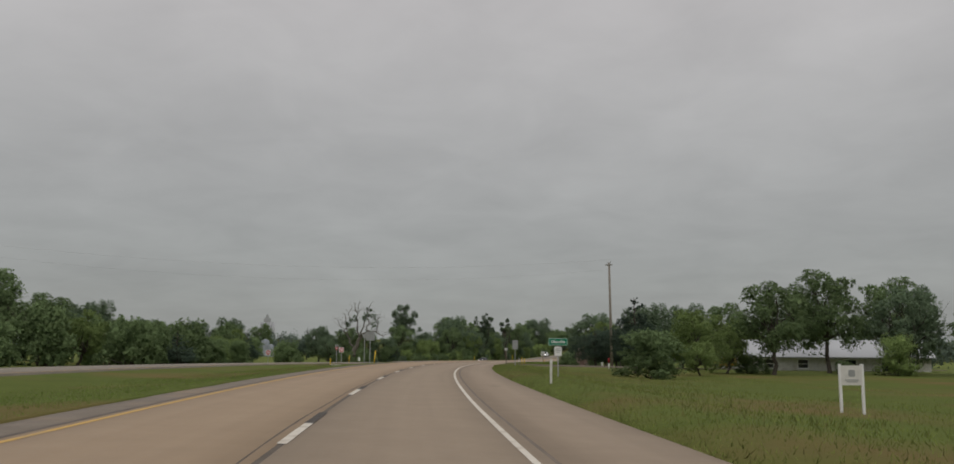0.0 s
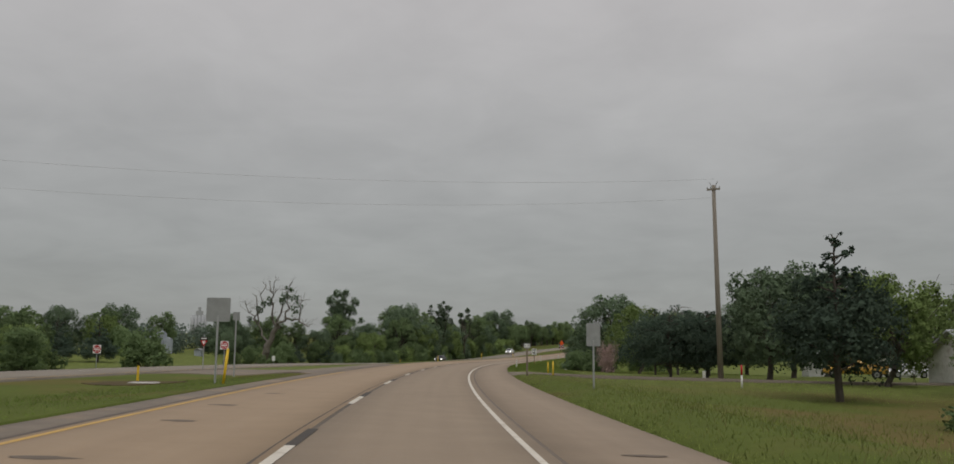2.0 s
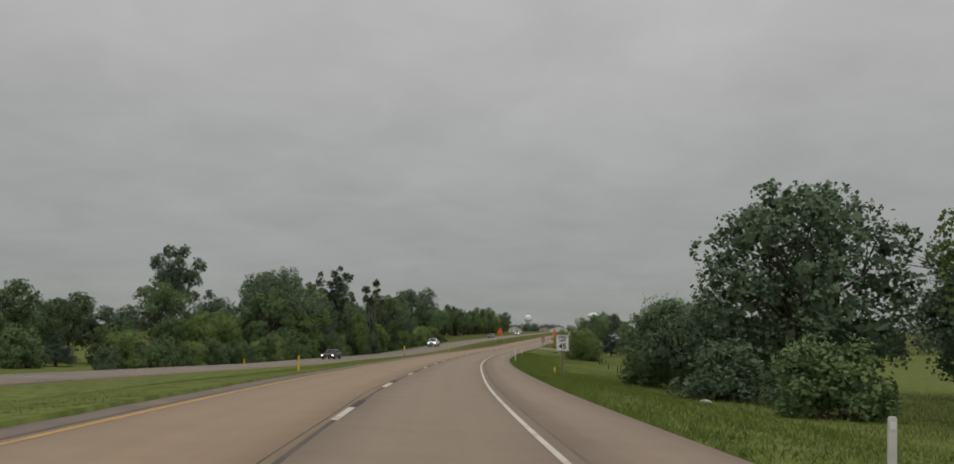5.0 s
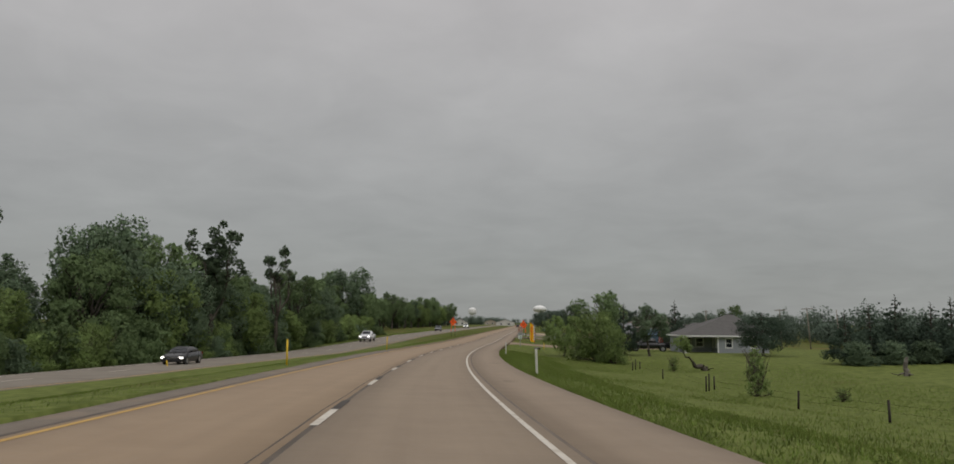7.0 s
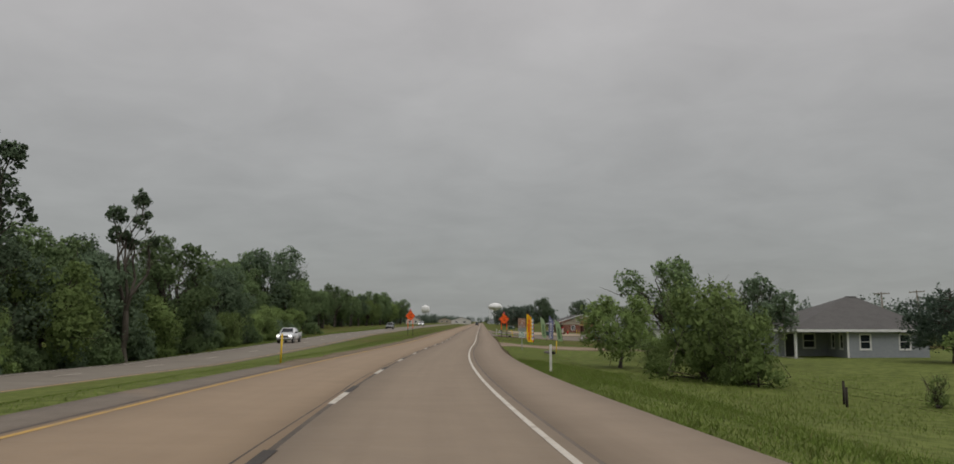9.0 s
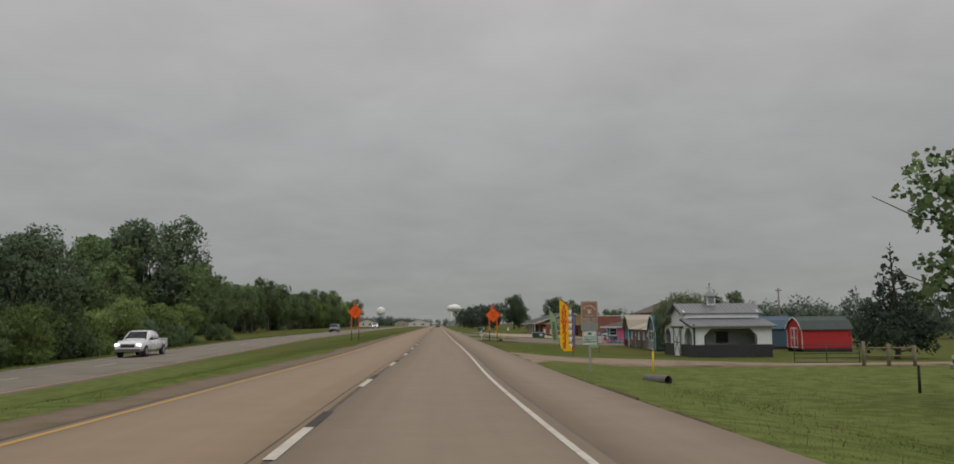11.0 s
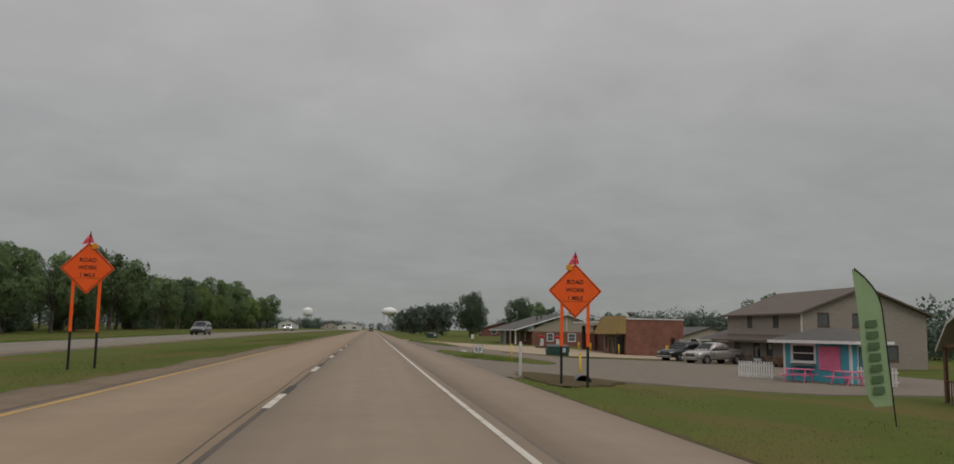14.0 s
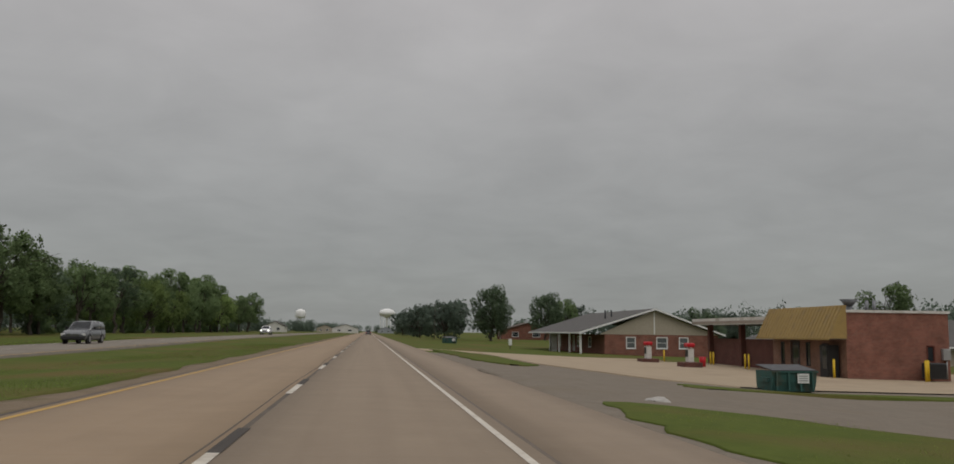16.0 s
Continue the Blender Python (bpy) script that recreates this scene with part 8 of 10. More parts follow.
# --- blue-grey hip-roofed house ---
def grey_house():
    z = -0.72
    r = thing("house", "single-storey blue-grey house with a grey hip roof", "house", 28.9, 289.8, z)
    W, D, H = 11.2, 12.2, 2.4
    so = [(1.05, 1.9, .75, 1.95), (4.35, 5.2, .75, 1.95)]
    w = wall(r, pose(4.4, 0, 0), 6.8, H, so, M_SIDING_GREY, label="blue-grey lap siding", z0=-.6)
    siding(w, pose(0, 0, 0), 6.8, 0, H, M_SIDING_GREY, .2, so)
    for o in so:
        window(w, *o)
    wo = [(.7, 1.3, .75, 1.95), (2.4, 3.0, .75, 1.95)]
    w2 = wall(r, pose(4.4, 3.9, 0, 0, 0, -90), 3.9, H, wo, M_SIDING_GREY, z0=-.6)
    for o in wo:
        window(w2, *o)
    siding(w2, pose(0, 0, 0), 3.9, 0, H, M_SIDING_GREY, .2, wo)
    po = [(.6, 1.5, 0, 2.0), (2.2, 3.2, .75, 1.95)]
    w3 = wall(r, pose(0, 3.9, 0), 4.4, H, po, M_SIDING_GREY, z0=-.6)
    door(w3, *po[0], M_CHARCOAL)
    window(w3, *po[1])
    wall(r, pose(0, D, 0, 0, 0, -90), D - 3.9, H, [], M_SIDING_GREY, z0=-.6)
    wall(r, pose(W, 0, 0, 0, 0, 90), D, H, [], M_SIDING_GREY, z0=-.6)
    wall(r, pose(W, D, 0, 0, 0, 180), W, H, [], M_SIDING_GREY, z0=-.6)
    o, zt, ze = .5, 5.3, H - .02
    a, b, c, d = (-o, -o, ze), (W + o, -o, ze), (W + o, D + o, ze), (-o, D + o, ze)
    p, q = (W / 2 + 1.5, D / 2, zt), (W / 2 + 2.3, D / 2, zt)
    rf = slab_roof(r, [[a, b, q, p], [b, c, q], [c, d, p, q], [d, a, p]], M_SHINGLE, .1, "grey asphalt shingle hip roof")
    box_part(rf, "ridge_cap", (W / 2 + 1.45, W / 2 + 2.35, D / 2 - .12, D / 2 + .12, zt - .03, zt + .03), M_SHINGLE)
    for n, bb in (("fascia", (-o - .02, W + o + .02, -o - .03, -o, ze - .2, ze)), ("fascia", (-o - .03, -o, -o, D + o, ze - .2, ze)), ("fascia", (W + o, W + o + .03, -o, D + o, ze - .2, ze))):
        box_part(rf, n, bb, M_WHITE, "white fascia")
    box_part(r, "soffit", (-o, W + o, -o, D + o, ze - .2, ze - .16), M_WHITE, "white soffit")
    for xx in (4.42, .08):
        box_part(r, "corner_trim", (xx - .08, xx + .08, -.04, .0, 0, H), M_WHITE, "white corner board")
    box_part(r, "porch_post", (.0, .16, .05, .2, -.3, H - .15), M_WHITE, "white porch post")
    box_part(r, "porch_floor", (-.1, 4.4, -.1, 3.9, -.5, -.02), M_CONCRETE, "concrete porch slab")
    return r


grey_house()


# --- two-storey taupe motel-like building ---
def tall_house():
    z = -1.45
    r = thing("building", "two-storey taupe building with brown gabled roof and porch", "building", 35.4, 396.6, z)
    L, W, H = 14.4, 11.2, 4.9
    gm = pose(0, L, 0, 0, 0, -90)
    o = [(5.6, 7.0, 0, 2.1), (4.55, 5.4, 3.6, 4.85 - .1), (9.6, 10.5, 3.6, 4.75), (11.7, 12.8, .95, 2.1), (1.6, 2.7, .9, 2.1), (8.3, 9.3, .9, 2.1)]
    w = wall(r, gm, L, H, o, M_TAUPE, label="taupe board siding", z0=-.7)
    siding(w, pose(0, 0, 0), L, .9, H, M_TAUPE, .22, o)
    door(w, *o[0], M_CHARCOAL, M_TAN, "half-glazed door", True)
    for q in o[1:]:
        window(w, *q, material=M_SHINGLE_BROWN, glass=M_GLASS_GREY)
    so = [(1.5, 2.4, 3.7, 4.7), (4.6, 5.6, 3.7, 4.7), (7.6, 8.5, .9, 2.1)]
    s = wall(r, pose(0, 0, 0), W, H, so, M_TAUPE, label="taupe board siding", z0=-.7)
    siding(s, pose(0, 0, 0), W, 0, H, M_TAUPE, .22, so)
    for q in so:
        window(s, *q, material=M_SHINGLE_BROWN, glass=M_GLASS_GREY)
    wall(r, pose(W, 0, 0, 0, 0, 90), L, H, [], M_TAUPE, z0=-.7)
    wall(r, pose(W, L, 0, 0, 0, 180), W, H, [], M_TAUPE, z0=-.7)
    top = 7.05
    for y0 in (0, L - .16):
        bm = bmesh.new()
        prism(bm, [(0, H), (W, H), (W / 2, top - .12)], y0, y0 + .16, "y")
        part("gable", bm, M_TAUPE, r, "taupe gable wall")
    e = .45
    sl = (top - H) / (W / 2)
    lo = H - e * sl
    rf = slab_roof(r, [[(-e, -e, lo), (W / 2, -e, top), (W / 2, L + e, top), (-e, L + e, lo)], [(W / 2, -e, top), (W + e, -e, lo), (W + e, L + e, lo), (W / 2, L + e, top)]], M_SHINGLE_BROWN, .16, "brown shingle gable roof")
    box_part(rf, "gutter", (-e - .1, -e, -e, L + e, lo - .16, lo - .02), M_SHINGLE_BROWN, "dark gutter")
    for xx in (0.0,):
        box_part(r, "corner_trim", (-.05, .1, -.05, .0, 0, H), M_OFFWHITE, "pale corner board")
    # porch along the front
    pz0, pz1 = 2.4, 2.9
    pr = slab_roof(r, [[(-1.35, -.4, pz0), (-.02, -.4, pz1), (-.02, L + .9, pz1), (-1.35, L + .9, pz0)]], M_SHINGLE_BROWN, .12, "brown shingled porch roof", "porch_roof")
    box_part(pr, "fascia", (-1.39, -1.35, -.4, L + .9, pz0 - .2, pz0 - .01), M_SHINGLE_BROWN)
    for yy in (.1, L + .7):
        box_part(r, "porch_post", (-1.3, -1.18, yy - .06, yy + .06, -.2, pz0 - .1), M_TAUPE, "square porch post")
    box_part(r, "porch_floor", (-1.5, -.02, -.4, L + .9, -.5, -.02), M_CONCRETE, "concrete porch slab")
    rs = random.Random(5)
    stones = []
    for k in range(5):
        bm = bmesh.new()
        cube(bm, -.05, .0, -.18 - .03 * k, .18 + .02 * k, -.09, .09)
        softened(bm, .03, 1)
        stones.append(mesh_of("stone", bm, M_STONE))
    for side in ((.1, 5.4), (7.2, 14.3)):
        zz = .1
        while zz < .95:
            xx = side[0] + rs.uniform(0, .2)
            while xx < side[1] - .2:
                piece("stone", rs.choice(stones), w, pose(xx + .2, -.03, zz, 0, 0, 90))
                xx += rs.uniform(.4, .5)
            zz += .2
    bench = thing("bench", "dark wooden bench on the porch", "bench", 34.6, 399.0, z)
    box_part(bench, "seat", (-.25, .2, -.75, .75, .4, .46), M_CEDARWOOD)
    box_part(bench, "backrest", (.2, .26, -.75, .75, .46, .95), M_CEDARWOOD)
    for yy in (-.65, .65):
        box_part(bench, "leg", (-.2, .2, yy - .04, yy + .04, 0, .4), M_CEDARWOOD)
    for yy in (402.2, 402.9):
        bn = thing("waste_bin", "round grey waste bin on the porch", "bin", 34.5, yy, z, group="porch bins")
        bm = bmesh.new()
        tube(bm, (0, 0, 0), (0, 0, .8), .24, .29, 14)
        part("drum", bm, M_GALV, bn)
        bm = bmesh.new()
        tube(bm, (0, 0, .8), (0, 0, .88), .3, .2, 14)
        part("lid", bm, M_CHARCOAL, bn)
    return r


tall_house()


# --- petrol station ---
def station():
    z = -1.05
    r = thing("petrol_station", "brick petrol station with a mustard metal mansard front", "petrol station", 28.8, 423.5, z)
    L, W, H = 9.3, 6.8, 3.95
    o = [(1.2, 1.65, .55, 2.05), (2.6, 3.65, 0, 2.1), (4.6, 5.05, .55, 2.05), (6.6, 7.3, .6, 2.0)]
    w = wall(r, pose(0, L, 0, 0, 0, -90), L, H, o, M_BRICKWORK_TAN, .3, label="brown brick front", z0=-.8)
    window(w, *o[0], material=M_CHARCOAL, bars=0, trim=.03, sill=False)
    door(w, *o[1], M_CHARCOAL, M_CHARCOAL, "dark glazed door", True)
    window(w, *o[2], material=M_CHARCOAL, bars=0, trim=.03, sill=False)
    window(w, *o[3], material=M_CHARCOAL, bars=0, trim=.03, sill=False)
    so = [(5.3, 5.75, 1.0, 1.95)]
    s = wall(r, pose(.0, 0, 0), W, H, so, M_BRICKWORK, .3, label="red brick side wall", z0=-.8)
    window(s, *so[0], material=M_BRICK_DARK, bars=0, trim=.05, sill=False)
    wall(r, pose(W, 0, 0, 0, 0, 90), L, H, [], M_BRICKWORK, .3, z0=-.8)
    wall(r, pose(W, L, 0, 0, 0, 180), W, H, [], M_BRICKWORK, .3, z0=-.8)
    box_part(r, "flat_roof", (.1, W - .1, .1, L - .1, H - .5, H - .35), M_SHINGLE, "flat gravelled roof")
    for bb in ((-.06, W + .08, -.08, .34, H, H + .16), (W - .3, W + .08, .34, L, H, H + .16), (-.06, W + .08, L - .3, L + .08, H, H + .16)):
        box_part(r, "parapet_cap", bb, M_OFFWHITE, "pale metal parapet cap")
    # mansard: sloping ribbed front with closed ends
    bm = bmesh.new()
    prism(bm, [(-1.2, 2.35), (-.01, 2.35), (-.01, 4.25), (.0, 4.38), (-.18, 4.38)], -.12, L + .1, "y")
    ms = part("mansard", bm, M_MUSTARD, r, "mustard yellow metal mansard")
    for k in range(24):
        yy = .05 + (L - .1) * k / 23
        bm = bmesh.new()
        v = [(-1.215, yy - .02, 2.36), (-1.215, yy + .02, 2.36), (-.2, yy + .02, 4.36), (-.2, yy - .02, 4.36)]
        lo = [bm.verts.new(p) for p in v]
        hi = [bm.verts.new((p[0] - .03, p[1], p[2] + .015)) for p in v]
        bm.faces.new(hi)
        for q in range(4):
            bm.faces.new((lo[q], lo[(q + 1) % 4], hi[(q + 1) % 4], hi[q]))
        part("rib", bm, M_MUSTARD, ms)
    box_part(ms, "drip_edge", (-1.24, -1.18, -.14, L + .12, 2.26, 2.36), M_MUSTARD)
    box_part(ms, "soffit", (-1.18, -.02, -.1, L + .08, 2.3, 2.345), M_SHINGLE_BROWN)
    # roof vents
    bm = bmesh.new()
    tube(bm, (1.0, 1.2, H - .3), (1.0, 1.2, H + .4), .2, .2, 12)
    tube(bm, (1.0, 1.2, H + .4), (1.0, 1.2, H + .85), .2, .55, 12)
    part("vent_hood", bm, M_METAL_ROOF, r, "flared galvanised vent hood")
    for dx in (1.0, 1.5):
        bm = bmesh.new()
        tube(bm, (1.2 + dx, 1.2, H - .3), (1.2 + dx, 1.2, H + .8), .11, .11, 10)
        part("vent_pipe", bm, M_METAL_ROOF, r)
    # screen wall and covered bay beyond
    sc = thing("covered_bay", "covered wash bay with a dark brick screen wall", "canopy", 28.8, 432.9, z)
    wall(sc, pose(1.0, 13.2, 0, 0, 0, -90), 13.2, 2.2, [], M_BRICKWORK_DARK, .25, "screen_wall", "dark red brick screen wall", -.8)
    for yy in (.6, 6.6, 12.8):
        box_part(sc, "pillar", (.6, 1.0, yy - .2, yy + .2, -.5, 3.5), M_BRICKWORK_DARK, "dark brick pillar")
        box_part(sc, "pillar", (7.2, 7.6, yy - .2, yy + .2, -.5, 3.5), M_BRICKWORK_DARK, "dark brick pillar")
    cp = box_part(sc, "canopy_roof", (-.3, 8.4, .1, 14.0, 3.5, 3.62), M_SHINGLE_BROWN, "flat canopy roof")
    for bb in ((-.36, -.3, .05, 14.06, 3.32, 3.86), (-.3, 8.4, .04, .1, 3.32, 3.86), (-.3, 8.4, 14.0, 14.06, 3.32, 3.86)):
        box_part(cp, "fascia", bb, M_OFFWHITE, "pale weathered fascia")
    for bb in ((-.385, -.362, .05, 14.06, 3.4, 3.62),):
        box_part(cp, "fascia_band", bb, M_TAUPE)
    wall(sc, pose(8, 13.2, 0, 0, 0, -90), 13.2, 3.4, [(2, 5, 0, 2.8), (7.5, 10.5, 0, 2.8)], M_BRICKWORK_DARK, .2, "rear_wall", "dark rear wall", -.5)
    # vending machine, ice box, meters
    vm = thing("vending_machine", "black drinks machine against the brick wall", "vending machine", 28.3, 424.6, z)
    box_part(vm, "cabinet", (-.38, .38, -.45, .45, 0, 1.95), M_BLACK, "black steel cabinet", .02)
    box_part(vm, "front_panel", (-.395, -.381, -.38, .12, .5, 1.85), M_GLASS, "dark glossy front")
    box_part(vm, "payment_panel", (-.395, -.381, .18, .38, .9, 1.6), M_CHARCOAL)
    ac = thing("air_conditioner", "dark green boxed air conditioner beside the wall", "air conditioner", 34.0, 422.8, z)
    box_part(ac, "cabinet", (-.55, .55, -.4, .4, 0, .95), M_CHARCOAL, "", .03)
    box_part(ac, "grille", (-.5, .5, -.415, -.402, .1, .85), M_BLACK)
    mb = thing("meter_box", "grey electric meter box on the brick wall", "meter box", 35.25, 423.38, z + 1.1)
    box_part(mb, "box", (-.25, .25, -.14, .1, 0, .7), M_GALV, "", .02)
    bm = bmesh.new()
    tube(bm, (0, -.05, -1.1), (0, -.05, 0), .04, .04, 8)
    part("conduit", bm, M_GALV, mb)
    return r


station()


def bollard(x, y, z, h=1.0):
    b = thing("bollard", "yellow painted steel bollard", "bollard", x, y, z, group="yellow bollards")
    bm = bmesh.new()
    tube(bm, (0, 0, -.2), (0, 0, h), .07, .07, 12)
    part("post", bm, M_YELLOW, b)
    bm = bmesh.new()
    tube(bm, (0, 0, h), (0, 0, h + .05), .07, .03, 12)
    part("cap", bm, M_YELLOW, b)


for x, y in ((28.0, 423.6), (27.6, 434.2), (27.7, 435.0), (27.8, 441.0), (27.9, 441.8), (33.1, 422.3), (33.4, 422.5), (35.9, 422.4), (26.2, 448.0)):
    bollard(x, y, -1.02, 1.05)


def pump(x, y):
    p = thing("fuel_pump", "old fuel pump with red top on a brick island", "fuel pump", x, y, -.93, 0, "fuel pumps on the apron")
    box_part(p, "island", (-.7, .7, -.75, .75, -.1, .35), M_BRICKWORK_DARK, "low brick island", .03)
    box_part(p, "cabinet", (-.22, .22, -.3, .3, .35, 1.35), M_OFFWHITE, "white and black pump cabinet", .03)
    box_part(p, "face", (-.235, -.222, -.24, .24, .75, 1.28), M_BLACK, "dark dial face")
    box_part(p, "crown", (-.3, .3, -.42, .42, 1.45, 1.75), M_RED_SIGN, "red pump crown", .08)
    for yy in (-.3, .3):
        box_part(p, "upright", (-.04, .04, yy - .04, yy + .04, 1.35, 1.46), M_OFFWHITE)
    bm = bmesh.new()
    pts = [(-.1, .34, 1.2), (-.14, .5, .9), (-.12, .48, .6), (-.08, .36, .85)]
    for a, b in zip(pts, pts[1:]):
        tube(bm, a, b, .02, .02, 6)
    part("hose", bm, M_BLACK, p, "black rubber hose")


pump(23.2, 443.6)
pump(23.5, 435.2)
rb = thing("waste_bin", "small red waste bin on the pump island", "bin", 24.9, 436.2, -.95)
bm = bmesh.new()
tube(bm, (0, 0, 0), (0, 0, .75), .22, .26, 12)
part("drum", bm, M_RED_SIGN, rb)


# --- brick house with a tan gable ---
def brick_house():
    z = -.85
    r = thing("house", "long red brick house with tan gable and white trim", "house", 24.0, 469.0, z)
    X0, W, D, H = 2.8, 13.6, 29, 2.2
    o = [(2.6, 3.6, .7, 1.9), (6.2, 7.4, .7, 1.9), (8.9, 9.9, .7, 1.9)]
    s = wall(r, pose(X0, 0, 0), W, H, o, M_BRICKWORK, .2, label="red brick", z0=-.5)
    for q in o:
        window(s, *q, glass=M_GLASS_GREY)
    wo = [(14, 15, 0, 2.0), (16.5, 17.8, .7, 1.9), (22, 23.2, .7, 1.9), (6, 7.2, .7, 1.9)]
    w = wall(r, pose(X0, D, 0, 0, 0, -90), D, H, wo, M_BRICKWORK, .2, z0=-.5)
    door(w, *wo[0], M_WHITE)
    for q in wo[1:]:
        window(w, *q, glass=M_GLASS_GREY)
    wall(r, pose(X0 + W, 0, 0, 0, 0, 90), D, H, [], M_BRICKWORK, .2)
    wall(r, pose(X0 + W, D, 0, 0, 0, 180), W, H, [], M_BRICKWORK, .2)
    top, xr = 5.25, 8.7
    bm = bmesh.new()
    prism(bm, [(X0 - .6, H + .02), (16.4, H + .02), (xr, top - .16)], -.02, .14, "y")
    g = part("gable", bm, M_TAN, r, "tan panelled gable")
    box_part(g, "batten", (xr - .06, xr + .06, -.05, -.021, H + .1, top - .3), M_WHITE, "white upright batten")
    sl0, sl1 = (top - 2.45) / (xr + .3), (top - 2.3) / (17.1 - xr)
    rf = slab_roof(r, [[(-.3, -.5, 2.45), (xr, -.5, top), (xr, D + .5, top), (-.3, D + .5, 2.45)], [(xr, -.5, top), (17.1, -.5, 2.3), (17.1, D + .5, 2.3), (xr, D + .5, top)]], M_SHINGLE, .14, "grey shingle roof")
    for a, b in (((-.3, 2.45), (xr, top)), ((xr, top), (17.1, 2.3))):
        bm = bmesh.new()
        prism(bm, [(a[0], a[1] - .2), (b[0], b[1] - .2), (b[0], b[1] + .01), (a[0], a[1] + .01)], -.54, -.5, "y")
        part("rake_board", bm, M_WHITE, rf, "white rake board")
    box_part(rf, "gutter", (-.36, -.3, -.5, D + .5, 2.28, 2.44), M_WHITE)
    for yy in (.3, 5.5, 11, 16.2):
        box_part(r, "porch_column", (-.05, .15, yy - .1, yy + .1, -.3, 2.4), M_WHITE, "white porch column")
    box_part(r, "porch_panel", (0, .9, 16.1, 16.3, -.2, 2.35), M_OFFWHITE, "pale porch screen")
    for xx in (5.2, 6.0):
        bm = bmesh.new()
        tube(bm, (xx, 8, 4.0), (xx, 8, 5.2), .1, .1, 8)
        part("flue", bm, M_CHARCOAL, rf, "dark roof flue")
    return r


brick_house()


def far_house(x, y, w, d, h, top, wallm, roofm, label, turn=0.0):
    r = thing("house", label, "house", x, y, None, turn)
    o = [(w * .2, w * .32, .8, 2.0), (w * .6, w * .75, .8, 2.0)]
    s = wall(r, pose(0, 0, 0), w, h, o, wallm, .2, z0=-.6)
    for q in o:
        window(s, *q)
    e = wall(r, pose(0, d, 0, 0, 0, -90), d, h, [(d * .3, d * .42, .8, 2), (d * .6, d * .72, 0, 2)], wallm, .2, z0=-.6)
    window(e, d * .3, d * .42, .8, 2)
    door(e, d * .6, d * .72, 0, 2, M_CHARCOAL)
    wall(r, pose(w, 0, 0, 0, 0, 90), d, h, [], wallm, .2, z0=-.6)
    wall(r, pose(w, d, 0, 0, 0, 180), w, h, [], wallm, .2, z0=-.6)
    for yy in (0, d - .2):
        bm = bmesh.new()
        prism(bm, [(0, h), (w, h), (w / 2, top - .1)], yy, yy + .2, "y")
        part("gable", bm, wallm, r)
    q = (top - h) / (w / 2) * .4
    slab_roof(r, [[(-.4, -.4, h - q), (w / 2, -.4, top), (w / 2, d + .4, top), (-.4, d + .4, h - q)], [(w / 2, -.4, top), (w + .4, -.4, h - q), (w + .4, d + .4, h - q), (w / 2, d + .4, top)]], roofm, .14, "gabled roof")
    return r


def hip_house():
    z = -2.05
    r = thing("house", "low brick house with a grey hip roof behind the station", "house", 58.0, 461.0, z)
    W, D, H = 24, 12, 2.5
    o = [(2.2, 3.4, 0, 2.15), (5.2, 8.2, 0, 2.1), (10, 11.4, .9, 2.1), (14, 15.4, .9, 2.1)]
    f = wall(r, pose(0, 0, 0), W, H, o, M_BRICKWORK_TAN, .2, label="brown brick front", z0=-.6)
    door(f, *o[0], M_OFFWHITE, M_WHITE, "pale panelled door")
    door(f, *o[1], M_TAN, M_WHITE, "tan garage door")
    for q in o[2:]:
        window(f, *q)
    wall(r, pose(0, D, 0, 0, 0, -90), D, H, [], M_BRICKWORK_TAN, .2, z0=-.6)
    wall(r, pose(W, 0, 0, 0, 0, 90), D, H, [], M_BRICKWORK_TAN, .2, z0=-.6)
    wall(r, pose(W, D, 0, 0, 0, 180), W, H, [], M_BRICKWORK_TAN, .2, z0=-.6)
    e = .7
    a, b, c, d = (-e, -e, H), (W + e, -e, H), (W + e, D + e, H), (-e, D + e, H)
    p, q = (6, D / 2, 5.6), (W - 6, D / 2, 5.6)
    rf = slab_roof(r, [[a, b, q, p], [b, c, q], [c, d, p, q], [d, a, p]], M_SHINGLE, .12, "grey shingle hip roof")
    box_part(rf, "fascia", (-e, W + e, -e - .04, -e, H - .2, H), M_WHITE, "white fascia")
    box_part(rf, "fascia", (-e - .04, -e, -e, D + e, H - .2, H), M_WHITE, "white fascia")


hip_house()
far_house(58.3, 486, 13.6, 16, 2.2, 4.3, M_TAN, M_SHINGLE, "tan gabled house behind the station", 0)
far_house(36, 600, 14, 9, 2.6, 4.6, M_BRICKWORK, M_SHINGLE_BROWN, "far brown brick house among trees", 0)
far_house(-46, 760, 9, 12, 2.8, 5, M_OFFWHITE, M_SHINGLE, "far pale house beyond the opposite road")
far_house(-22, 905, 16, 9, 3, 5.5, M_OFFWHITE, M_METAL_ROOF, "far low metal-roofed building in the town")
far_house(9, 1130, 14, 10, 3.2, 5.5, M_SIDING_GREY, M_METAL_ROOF, "far grey building beside the road's end")
far_house(-38, 1010, 12, 10, 3, 5.2, M_TAN, M_SHINGLE, "far tan building in the town")
# white farmhouse behind trees
fh = thing("house", "long white farmhouse with a pale metal roof behind trees", "house", 55.5, 108.5, 2.3, 8)
